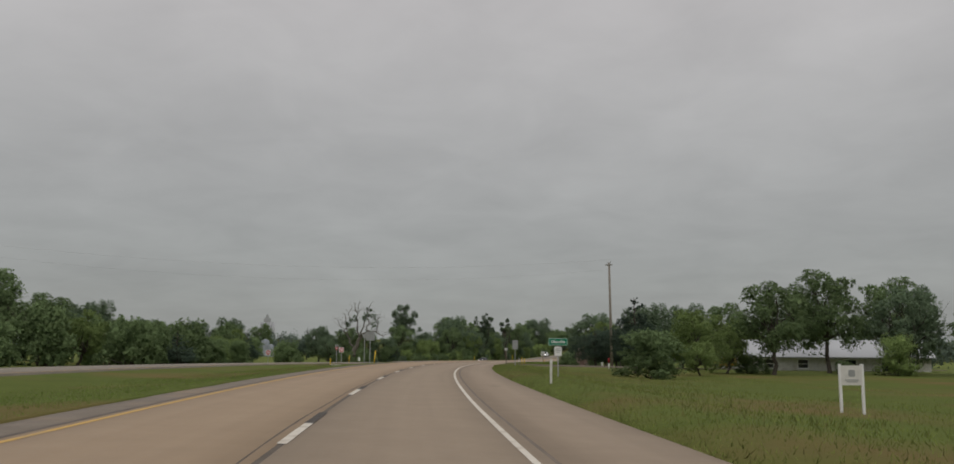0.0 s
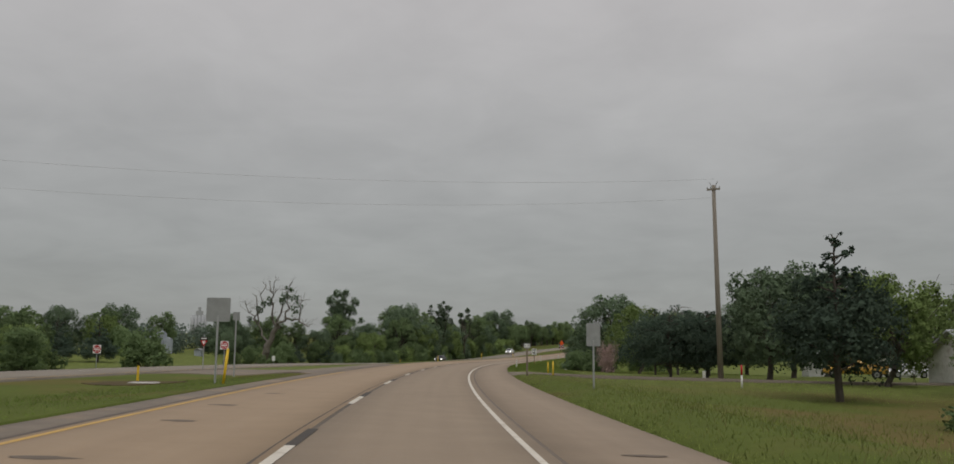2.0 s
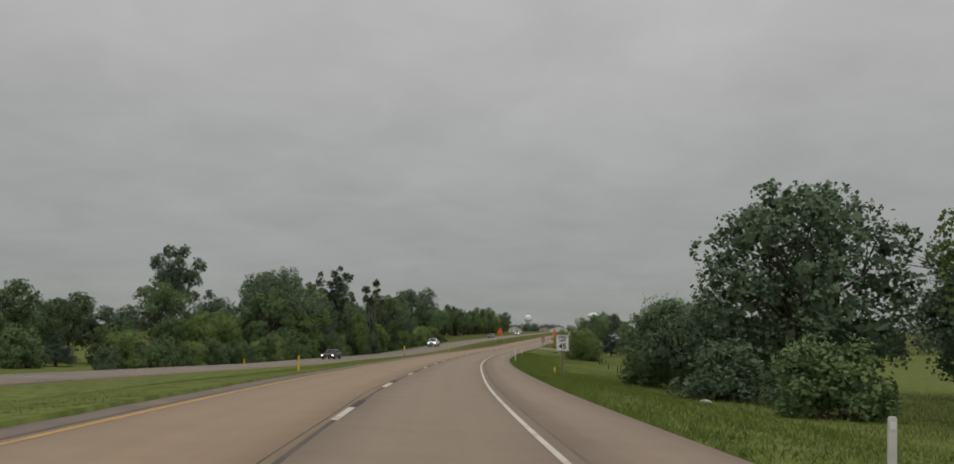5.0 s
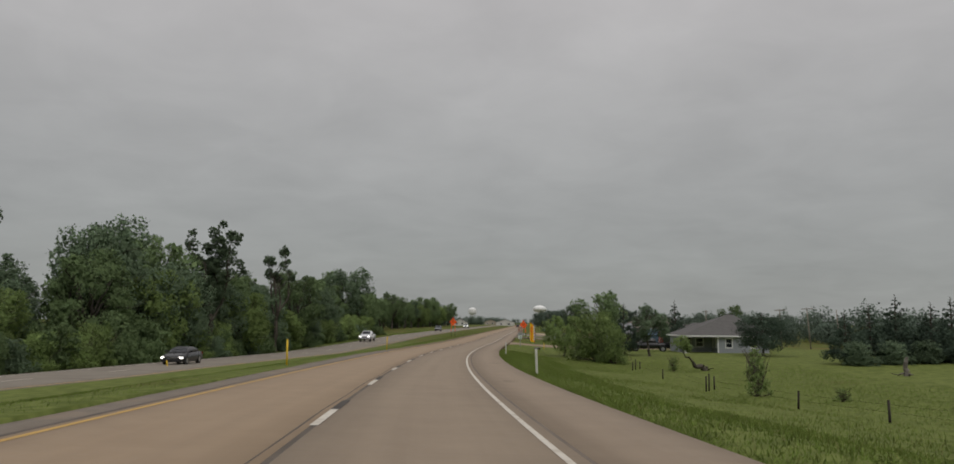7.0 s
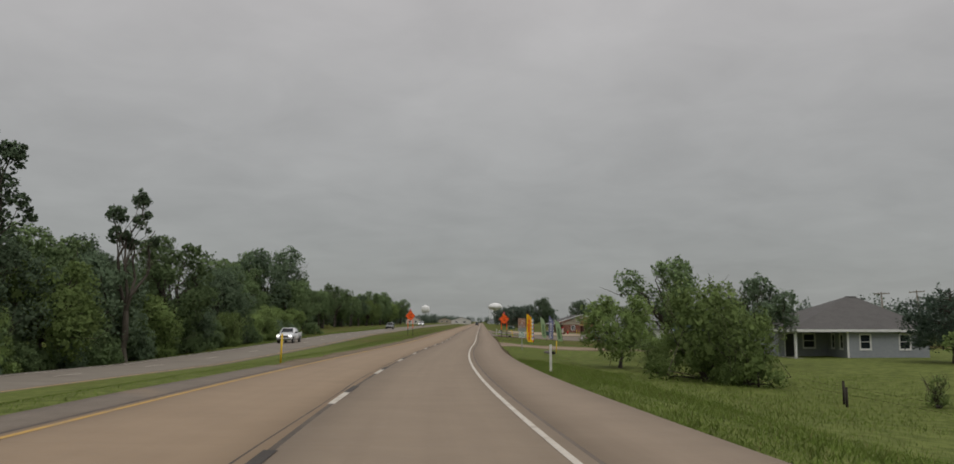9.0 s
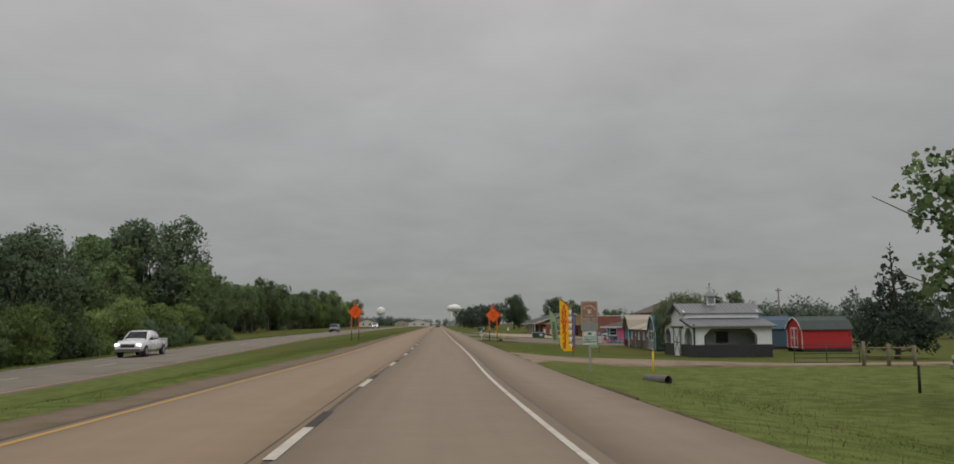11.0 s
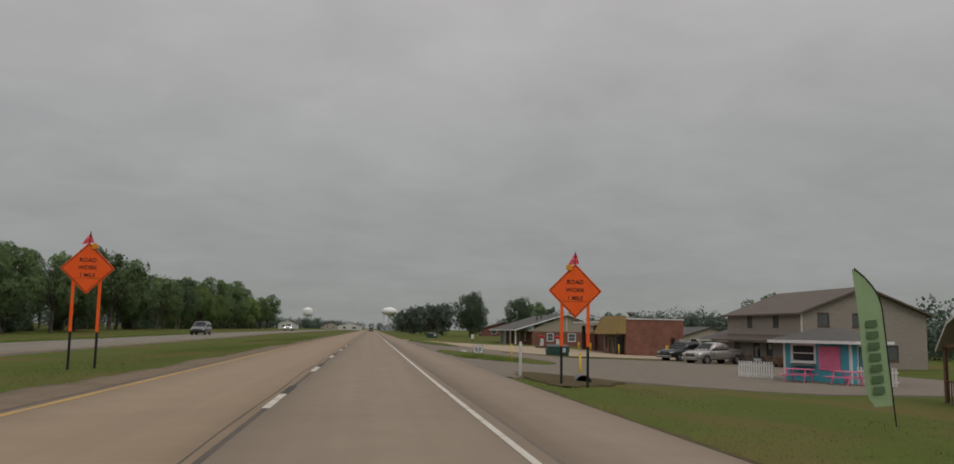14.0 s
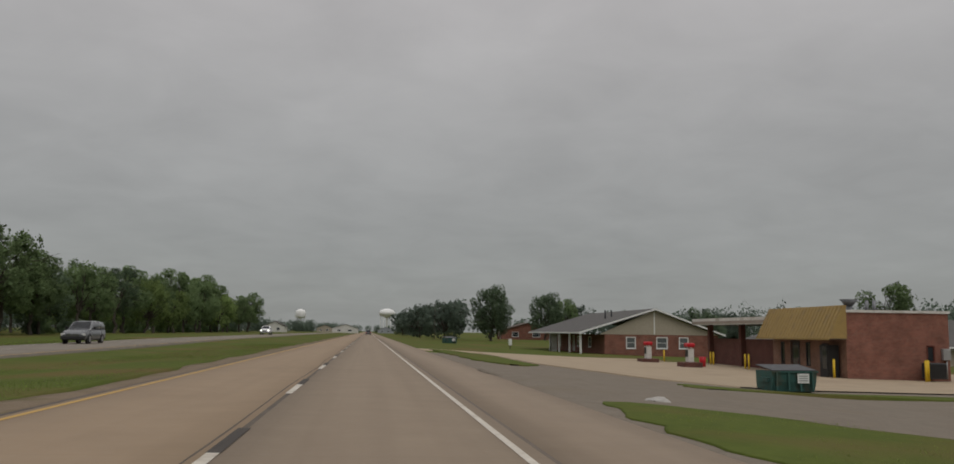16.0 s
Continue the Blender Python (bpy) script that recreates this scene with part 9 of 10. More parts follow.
o = [(2.0, 3.2, .9, 2.0), (6.0, 7.2, .9, 2.0), (11.5, 12.7, .9, 2.0), (15.5, 16.4, 0, 2.0)]
fw = wall(fh, pose(0, 0, 0), 21, 2.5, o, M_OFFWHITE, .2, label="white painted boards", z0=-1)
for q in o[:3]:
    window(fw, *q)
door(fw, *o[3], M_CHARCOAL)
siding(fw, pose(0, 0, 0), 21, 0, 2.5, M_OFFWHITE, .25, o)
wall(fh, pose(0, 9, 0, 0, 0, -90), 9, 2.5, [], M_OFFWHITE, .2, z0=-1)
wall(fh, pose(21, 0, 0, 0, 0, 90), 9, 2.5, [], M_OFFWHITE, .2, z0=-1)
for xx in (0, 20.8):
    bm = bmesh.new()
    prism(bm, [(0, 2.5), (9, 2.5), (4.5, 4.2)], xx, xx + .2, "x")
    part("gable", bm, M_OFFWHITE, fh)
slab_roof(fh, [[(-.5, -.6, 2.3), (21.5, -.6, 2.3), (21.5, 4.5, 4.35), (-.5, 4.5, 4.35)], [(21.5, 9.6, 2.3), (-.5, 9.6, 2.3), (-.5, 4.5, 4.35), (21.5, 4.5, 4.35)]], M_FAR_WHITE, .12, "pale metal roof")
# small white house by the parked cars, and a tiny white shed
far_house(61, 151, 9, 8, 2.6, 4.6, M_OFFWHITE, M_SHINGLE, "small white house under trees beside parked cars", 15)
ks = thing("garden_shed", "tiny white shed with a hipped metal roof", "shed", 52.0, 158.5, None, 12)
kw = wall(ks, pose(-1.3, -1.3, 0), 2.6, 2.3, [(.5, 1.3, .9, 1.9)], M_WHITE, .1, z0=-.4)
window(kw, .5, 1.3, .9, 1.9, trim=.05)
wall(ks, pose(-1.3, 1.3, 0, 0, 0, -90), 2.6, 2.3, [], M_WHITE, .1, z0=-.4)
wall(ks, pose(1.3, -1.3, 0, 0, 0, 90), 2.6, 2.3, [], M_WHITE, .1, z0=-.4)
slab_roof(ks, [[(-1.7, -1.7, 2.25), (1.7, -1.7, 2.25), (0, 0, 3.3)], [(1.7, -1.7, 2.25), (1.7, 1.7, 2.25), (0, 0, 3.3)], [(1.7, 1.7, 2.25), (-1.7, 1.7, 2.25), (0, 0, 3.3)], [(-1.7, 1.7, 2.25), (-1.7, -1.7, 2.25), (0, 0, 3.3)]], M_FAR_WHITE, .08, "pale metal roof")

# ---------- barn and sheds on show ----------
def ribs(parent, quad, n, material):
    """Standing ribs down a roof slope: quad is eave a, eave b, ridge b, ridge a."""
    a, b, c, d = (Vector(p) for p in quad)
    up = (b - a).cross(d - a).normalized()
    if up.z < 0:
        up = -up
    side = (b - a).normalized() * .018
    for k in range(n):
        f = (k + .5) / n
        p, q = a.lerp(b, f), d.lerp(c, f)
        bm = bmesh.new()
        lo = [bm.verts.new(v) for v in (p - side * 1.6, p + side * 1.6, q + side * 1.6, q - side * 1.6)]
        hi = [bm.verts.new(v + up * .025) for v in (p - side, p + side, q + side, q - side)]
        bm.faces.new(hi)
        for j in range(4):
            bm.faces.new((lo[j], lo[(j + 1) % 4], hi[(j + 1) % 4], hi[j]))
        part("rib", bm, material, parent)


def arch_opening(w, x0, x1, z0, z1, c, material, y=-.025):
    """Dark trim with clipped corners round an opening."""
    t = .09
    out = [(x0 - t, z0), (x0 - t, z1 - c), (x0 + c, z1 + t), (x1 - c, z1 + t), (x1 + t, z1 - c), (x1 + t, z0)]
    inn = [(x0, z0), (x0, z1 - c), (x0 + c, z1), (x1 - c, z1), (x1, z1 - c), (x1, z0)]
    bm = bmesh.new()
    for k in range(5):
        q = (out[k], out[k + 1], inn[k + 1], inn[k])
        prism(bm, q, y, 0, "y")
    tr = part("opening_trim", bm, material, w, "dark arched trim")
    for q in (((x0, z1 - c), (x0 + c, z1), (x0, z1)), ((x1 - c, z1), (x1, z1 - c), (x1, z1))):
        bm = bmesh.new()
        prism(bm, q, .0, .1, "y")
        part("corner_fill", bm, M_WHITE_METAL, w)
    return tr


def barn():
    z = -1.12
    r = thing("barn", "white metal barn with charcoal skirt, raised centre and cupola", "barn", 20.25, 336.6, z, -90)
    # local: x runs along the front from its far end, -y out to the road, y into the depth
    L, D, Hl, Hc, base = 8.5, 6.2, 2.5, 3.6, 1.0
    a0, a1 = 2.25, 5.95
    o = [(.35, 1.75, base, 2.15), (3.25, 4.95, 0, 2.25), (6.15, 7.75, base, 2.2)]
    w = wall(r, pose(0, 0, 0), L, Hl, o + [(6.15, 7.75, .0, .0)], M_WHITE_METAL, .12, label="white ribbed metal", z0=base - .0)
    sk = wall(r, pose(0, -.012, 0), L, base, [(3.25, 4.95, 0, base)], M_CHARCOAL, .13, "skirt", "charcoal metal skirt", -.3)
    cw = bmesh.new()
    prism(cw, [(0, Hl), (a0, Hl + .48), (a0, Hc), ((a0 + a1) / 2, 4.22), (a1, Hc), (a1, Hl + .48), (L, Hl)], 0, .12, "y")
    part("gable", cw, M_WHITE_METAL, r, "white raised gable")
    cw = bmesh.new()
    prism(cw, [(0, Hl), (a0, Hl + .48), (a0, Hc), ((a0 + a1) / 2, 4.22), (a1, Hc), (a1, Hl + .48), (L, Hl)], D - .12, D, "y")
    part("gable", cw, M_WHITE_METAL, r)
    arch_opening(w, .35, 1.75, base, 2.15, .38, M_CHARCOAL)
    arch_opening(w, 6.15, 7.75, base, 2.2, .4, M_CHARCOAL)
    # ribs of the metal sheets
    xx = .12
    while xx < L:
        if not any(p[0] - .1 < xx < p[1] + .1 for p in o):
            bm = bmesh.new()
            cube(bm, xx - .012, xx + .012, -.02, 0, base, Hl)
            part("rib", bm, M_WHITE_METAL, w)
        xx += .3
    # sliding door with crossed braces
    bm = bmesh.new()
    cube(bm, 3.15, 5.05, -.1, -.04, .02, 2.3)
    d = part("sliding_door", bm, M_WHITE_METAL, r, "white sliding door with crossed dark braces")
    for p, q in (((3.25, .1), (4.95, 2.2)), ((4.95, .1), (3.25, 2.2))):
        bm = bmesh.new()
        ln = math.hypot(q[0] - p[0], q[1] - p[1])
        ang = math.degrees(math.atan2(q[1] - p[1], q[0] - p[0]))
        cube(bm, -ln / 2, ln / 2, -.118, -.101, -.04, .04, pose((p[0] + q[0]) / 2, 0, (p[1] + q[1]) / 2, 0, -ang, 0))
        part("brace", bm, M_CHARCOAL, d, "charcoal brace")
    for bb in ((3.15, 5.05, -.124, -.119, 1.1, 1.18), (3.12, 3.2, -.13, -.1, .02, 2.3), (5.0, 5.08, -.13, -.1, .02, 2.3)):
        box_part(d, "brace", bb, M_CHARCOAL)
    box_part(r, "door_track", (2.5, 5.7, -.16, -.03, 2.33, 2.45), M_CHARCOAL, "charcoal door track")
    # open side under the lean-to
    so = [(.9, 4.9, base, 2.15), (.9, 4.9, .0, .0)]
    sm = pose(L, 0, 0, 0, 0, 90)
    s = wall(r, sm, D, Hl, [(.9, 4.9, base, 2.15)], M_WHITE_METAL, .12, label="white ribbed metal", z0=base)
    wall(r, sm @ pose(0, -.012, 0), D, base, [], M_CHARCOAL, .13, "skirt", "charcoal metal skirt", -.3)
    arch_opening(s, .9, 4.9, base, 2.15, .45, M_CHARCOAL)
    wall(r, pose(0, D, 0, 0, 0, -90), D, Hl, [], M_WHITE_METAL, .12, z0=-.3)
    wall(r, pose(L, D, 0, 0, 0, 180), L, Hl, [], M_WHITE_METAL, .12, z0=-.3)
    iw = wall(r, pose(6.0, 0.2, 0, 0, 0, 90), D - .4, Hl + .6, [(2.4, 3.3, 1.15, 1.95)], M_WHITE_METAL, .1, "inner_wall", "white inner wall")
    window(iw, 2.4, 3.3, 1.15, 1.95, material=M_CHARCOAL, bars=1, trim=.04)
    box_part(r, "floor", (.13, L - .13, .14, D - .14, -.2, .01), M_CONCRETE)
    for xx2 in (0, L):
        box_part(r, "corner_trim", (xx2 - .07, xx2 + .07, -.05, .06, -.2, Hl + .1), M_CHARCOAL, "charcoal corner trim")
    e = .35
    qs = [[(a0, -e, Hl + .55), (-e, -e, Hl - .05), (-e, D + e, Hl - .05), (a0, D + e, Hl + .55)], [(L + e, -e, Hl - .05), (a1, -e, Hl + .55), (a1, D + e, Hl + .55), (L + e, D + e, Hl - .05)]]
    mid = (a0 + a1) / 2
    qs2 = [[(mid, -e, 4.32), (a0 - .14, -e, Hc - .1), (a0 - .14, D + e, Hc - .1), (mid, D + e, 4.32)], [(a1 + .14, -e, Hc - .1), (mid, -e, 4.32), (mid, D + e, 4.32), (a1 + .14, D + e, Hc - .1)]]
    lr = [slab_roof(r, [q], M_METAL_ROOF, .08, "grey ribbed metal lean-to roof", "lower_roof") for q in qs][1]
    ur = slab_roof(r, qs2, M_METAL_ROOF, .08, "grey ribbed metal centre roof", "upper_roof")
    ribs(lr, [(L + e, -e, Hl - .05), (L + e, D + e, Hl - .05), (a1, D + e, Hl + .55), (a1, -e, Hl + .55)], 24, M_METAL_ROOF)
    ribs(ur, [(a1 + .14, -e, Hc - .1), (a1 + .14, D + e, Hc - .1), (mid, D + e, 4.32), (mid, -e, 4.32)], 24, M_METAL_ROOF)
    for xx3 in (a0, a1):
        box_part(r, "clerestory", (xx3 - .05, xx3 + .05, 0.12, D - .12, Hl + .3, Hc - .06), M_WHITE_METAL, "white clerestory wall")
    for a, b in (((-e, Hl - .05), (a0, Hl + .55)), ((a0 - .14, Hc - .1), (mid, 4.32)), ((mid, 4.32), (a1 + .14, Hc - .1)), ((a1, Hl + .55), (L + e, Hl - .05))):
        bm = bmesh.new()
        prism(bm, [(a[0], a[1] - .14), (b[0], b[1] - .14), (b[0], b[1] + .02), (a[0], a[1] + .02)], -e - .03, -e, "y")
        part("rake_trim", bm, M_CHARCOAL, r, "charcoal rake trim")
    # cupola with louvres, roof and weathervane
    cx, cy, cz = mid, D * .45, 4.2
    c = box_part(r, "cupola", (cx - .36, cx + .36, cy - .36, cy + .36, cz - .15, cz + .75), M_WHITE_METAL, "white louvred cupola")
    for k in range(5):
        for bb in ((cx - .26, cx + .26, cy - .385, cy - .361), (cx - .26, cx + .26, cy + .361, cy + .385)):
            box_part(c, "louvre", (*bb, cz + .12 + .11 * k, cz + .17 + .11 * k), M_CHARCOAL)
        for bb in ((cx - .385, cx - .361, cy - .26, cy + .26), (cx + .361, cx + .385, cy - .26, cy + .26)):
            box_part(c, "louvre", (*bb, cz + .12 + .11 * k, cz + .17 + .11 * k), M_CHARCOAL)
    bm = bmesh.new()
    loft(bm, [[(cx + p * sx, cy + p * sy, cz + q) for sx, sy in ((-1, -1), (1, -1), (1, 1), (-1, 1))] for p, q in ((.5, .72), (.48, .78), (.2, 1.0), (.04, 1.2))], False)
    part("cupola_roof", bm, M_METAL_ROOF, c)
    bm = bmesh.new()
    tube(bm, (cx, cy, cz + 1.15), (cx, cy, cz + 1.85), .018, .012, 6)
    tube(bm, (cx - .25, cy, cz + 1.5), (cx + .25, cy, cz + 1.5), .012, .012, 6)
    tube(bm, (cx, cy - .25, cz + 1.42), (cx, cy + .25, cz + 1.42), .012, .012, 6)
    prism(bm, [(cx - .12, cz + 1.66), (cx + .16, cz + 1.62), (cx + .2, cz + 1.8), (cx + .02, cz + 1.75), (cx - .1, cz + 1.85)], cy - .01, cy + .01, "y")
    part("weathervane", bm, M_CHARCOAL, c, "black weathervane")
    return r


barn()


def gambrel_shed(x, y, z, turn, w, d, h, top, body, roofm, label, trim=None, doors=True, win=False, porch=0.0):
    """A shed with a barn-shaped gable on its front (local -y)."""
    r = thing("garden_shed", label, "shed", x, y, z, turn, "garden sheds on show")
    tr = trim or M_WHITE
    dw = [(w / 2 - .75, w / 2 + .75, .1, 1.95)] if doors else []
    py = porch
    wl = wall(r, pose(0, py, 0), w, h, dw, body, .1, z0=.08)
    knee, kz = w * .2, h + (top - h) * .62
    bm = bmesh.new()
    prism(bm, [(0, h), (w, h), (w - knee, kz), (w / 2, top - .08), (knee, kz)], py, py + .1, "y")
    part("gable", bm, body, r)
    bm = bmesh.new()
    prism(bm, [(0, h), (w, h), (w - knee, kz), (w / 2, top - .08), (knee, kz)], d - .1, d, "y")
    part("gable", bm, body, r)
    wall(r, pose(0, d, 0, 0, 0, -90), d - py, h, [], body, .1, z0=.08)
    sd = wall(r, pose(w, py, 0, 0, 0, 90), d - py, h, [], body, .1, z0=.08)
    wall(r, pose(w, d, 0, 0, 0, 180), w, h, [], body, .1, z0=.08)
    for side in range(2):
        xx = .2
        while xx < d - py - .1:
            bm = bmesh.new()
            cube(bm, xx - .015, xx + .015, -.012, 0, .1, h)
            o = part("batten", bm, body, r)
            o.matrix_basis = pose(w, py, 0, 0, 0, 90) if side else pose(0, d, 0, 0, 0, -90)
            xx += .3
    e = .15
    prof = [(-e, h - .12), (knee - .05, kz + .02), (w / 2, top), (w - knee + .05, kz + .02), (w + e, h - .12)]
    rf = slab_roof(r, [[(a[0], -e, a[1]), (b[0], -e, b[1]), (b[0], d + e, b[1]), (a[0], d + e, a[1])] for a, b in zip(prof, prof[1:])], roofm, .06, "two-pitched shed roof")
    for a, b in zip(prof, prof[1:]):
        bm = bmesh.new()
        prism(bm, [(a[0], a[1] - .1), (b[0], b[1] - .1), (b[0], b[1] + .015), (a[0], a[1] + .015)], -e - .02, -e, "y")
        part("rake_trim", bm, tr, rf)
    for xx in (0, w):
        box_part(r, "corner_trim", (xx - .05, xx + .05, py - .025, py - .001, .08, h), tr)
    for k in range(2 if doors else 0):
        x0 = w / 2 - .75 + .75 * k
        dd = box_part(wl, "door", (x0 + .01, x0 + .74, -.02, .03, .1, 1.95), body, "shed door leaf")
        for bb in ((x0 + .02, x0 + .73, .1, .2), (x0 + .02, x0 + .73, 1.85, 1.95), (x0 + .02, x0 + .1, .2, 1.85), (x0 + .65, x0 + .73, .2, 1.85), (x0 + .1, x0 + .65, .95, 1.03)):
            box_part(dd, "trim_board", (bb[0], bb[1], -.04, -.021, bb[2], bb[3]), tr)
        if win:
            box_part(dd, "pane", (x0 + .12, x0 + .63, -.03, -.021, 1.2, 1.8), M_GLASS)
    for xx in (.1, w - .1):
        box_part(r, "skid", (xx - .06, xx + .06, 0, d, -.3, .08), M_DARK_POST, "timber skid")
    return r


gambrel_shed(33.1, 340.9, -.88, -90, 3.2, 4.6, 1.9, 2.95, M_RED_SHED, surf("dark_green_shingles", (.05, .065, .06), (.085, .105, .1), 10, .9, .2, local=True), "red barn-style shed with white doors and dark roof")
gambrel_shed(31.6, 348.5, -.95, -90, 3.0, 4.2, 2.0, 3.1, M_BLUE_SHED, M_BLUE_SHED, "blue-grey barn-style shed with a matching roof")
gambrel_shed(21.3, 346.4, -1.08, -90, 2.6, 4.0, 2.1, 3.5, M_TEAL, M_TEAL, "teal barn-style shed with white-trimmed glazed doors", win=True)


def plain_shed(x, y, z, w, d, h, top, label):
    """A dark stained shed: long front to the road with double doors and two windows."""
    r = thing("garden_shed", label, "shed", x, y, z, -90, "garden sheds on show")
    o = [(.35, .85, 1.0, 1.75), (w / 2 - .75, w / 2 + .75, .1, 1.95), (w - .85, w - .35, 1.0, 1.75)]
    f = wall(r, pose(0, 0, 0), w, h, o, M_MUD, .1, label="grey-brown stained boards", z0=.05)
    xx = .15
    while xx < w:
        if not any(p[0] - .08 < xx < p[1] + .08 for p in o):
            box_part(f, "batten", (xx - .02, xx + .02, -.015, 0, .05, h), M_MUD)
        xx += .3
    for q in (o[0], o[2]):
        window(f, *q, trim=.06, sill=False)
    for k in range(2):
        x0 = w / 2 - .75 + .75 * k
        dd = box_part(f, "door", (x0 + .01, x0 + .74, -.01, .04, .1, 1.94), M_MUD, "stained shed door")
        for bb in ((x0 + .02, x0 + .73, .1, .19), (x0 + .02, x0 + .73, 1.85, 1.94), (x0 + .02, x0 + .09, .19, 1.85), (x0 + .66, x0 + .73, .19, 1.85)):
            box_part(dd, "trim_board", (bb[0], bb[1], -.03, -.011, bb[2], bb[3]), M_TAUPE)
    box_part(f, "notice", (w / 2 + .1, w / 2 + .42, -.05, -.035, 1.3, 1.65), M_WHITE_SIGN, "white paper notice")
    for m, ln in ((pose(0, d, 0, 0, 0, -90), d), (pose(w, 0, 0, 0, 0, 90), d), (pose(w, d, 0, 0, 0, 180), w)):
        wl = wall(r, m, ln, h, [], M_MUD, .1, z0=.05)
        xx = .15
        while xx < ln:
            box_part(wl, "batten", (xx - .02, xx + .02, -.015, 0, .05, h), M_MUD)
            xx += .4
    for xx in (0, w - .1):
        bm = bmesh.new()
        prism(bm, [(0, h), (d, h), (d / 2, top - .06)], xx, xx + .1, "x")
        part("gable", bm, M_MUD, r)
    e = .22
    q = (top - h) / (d / 2) * e
    slab_roof(r, [[(-e, -e, h - q + .04), (w + e, -e, h - q + .04), (w + e, d / 2, top), (-e, d / 2, top)], [(w + e, d + e, h - q + .04), (-e, d + e, h - q + .04), (-e, d / 2, top), (w + e, d / 2, top)]], M_TAN, .07, "pale tan metal roof")
    for xx in (.3, w - .3):
        box_part(r, "skid", (xx - .06, xx + .06, 0, d, -.3, .05), M_DARK_POST)
    return r


plain_shed(21.9, 351.4, -1.12, 4.0, 3.2, 2.1, 2.75, "grey-brown stained shed with pale roof and double doors")
plain_shed(22.1, 357.6, -1.15, 4.4, 3.4, 2.15, 2.8, "second grey-brown stained shed with white windows")


def cabin():
    r = gambrel_shed(22.1, 361.3, -1.15, -90, 3.0, 8.0, 2.2, 3.7, M_MUD, M_TAN, "grey-brown lofted cabin with a railed porch and pale roof", M_OFFWHITE, doors=False, porch=1.3)
    for xx in (.08, 1.5, 2.92):
        box_part(r, "porch_post", (xx - .06, xx + .06, .02, .14, .08, 2.2), M_CEDARWOOD, "brown porch post")
    box_part(r, "porch_floor", (0, 3.0, 0, 1.3, -.12, .08), M_WOOD_POST, "timber porch floor")
    box_part(r, "rail", (.08, 1.5, .05, .11, .85, .92), M_CEDARWOOD, "brown porch rail")
    for k in range(9):
        box_part(r, "baluster", (.2 + .14 * k, .23 + .14 * k, .06, .1, .08, .85), M_CEDARWOOD)
    box_part(r, "porch_gable", (.1, 2.9, .0, .06, 2.2, 2.32), M_CEDARWOOD)
    return r


cabin()


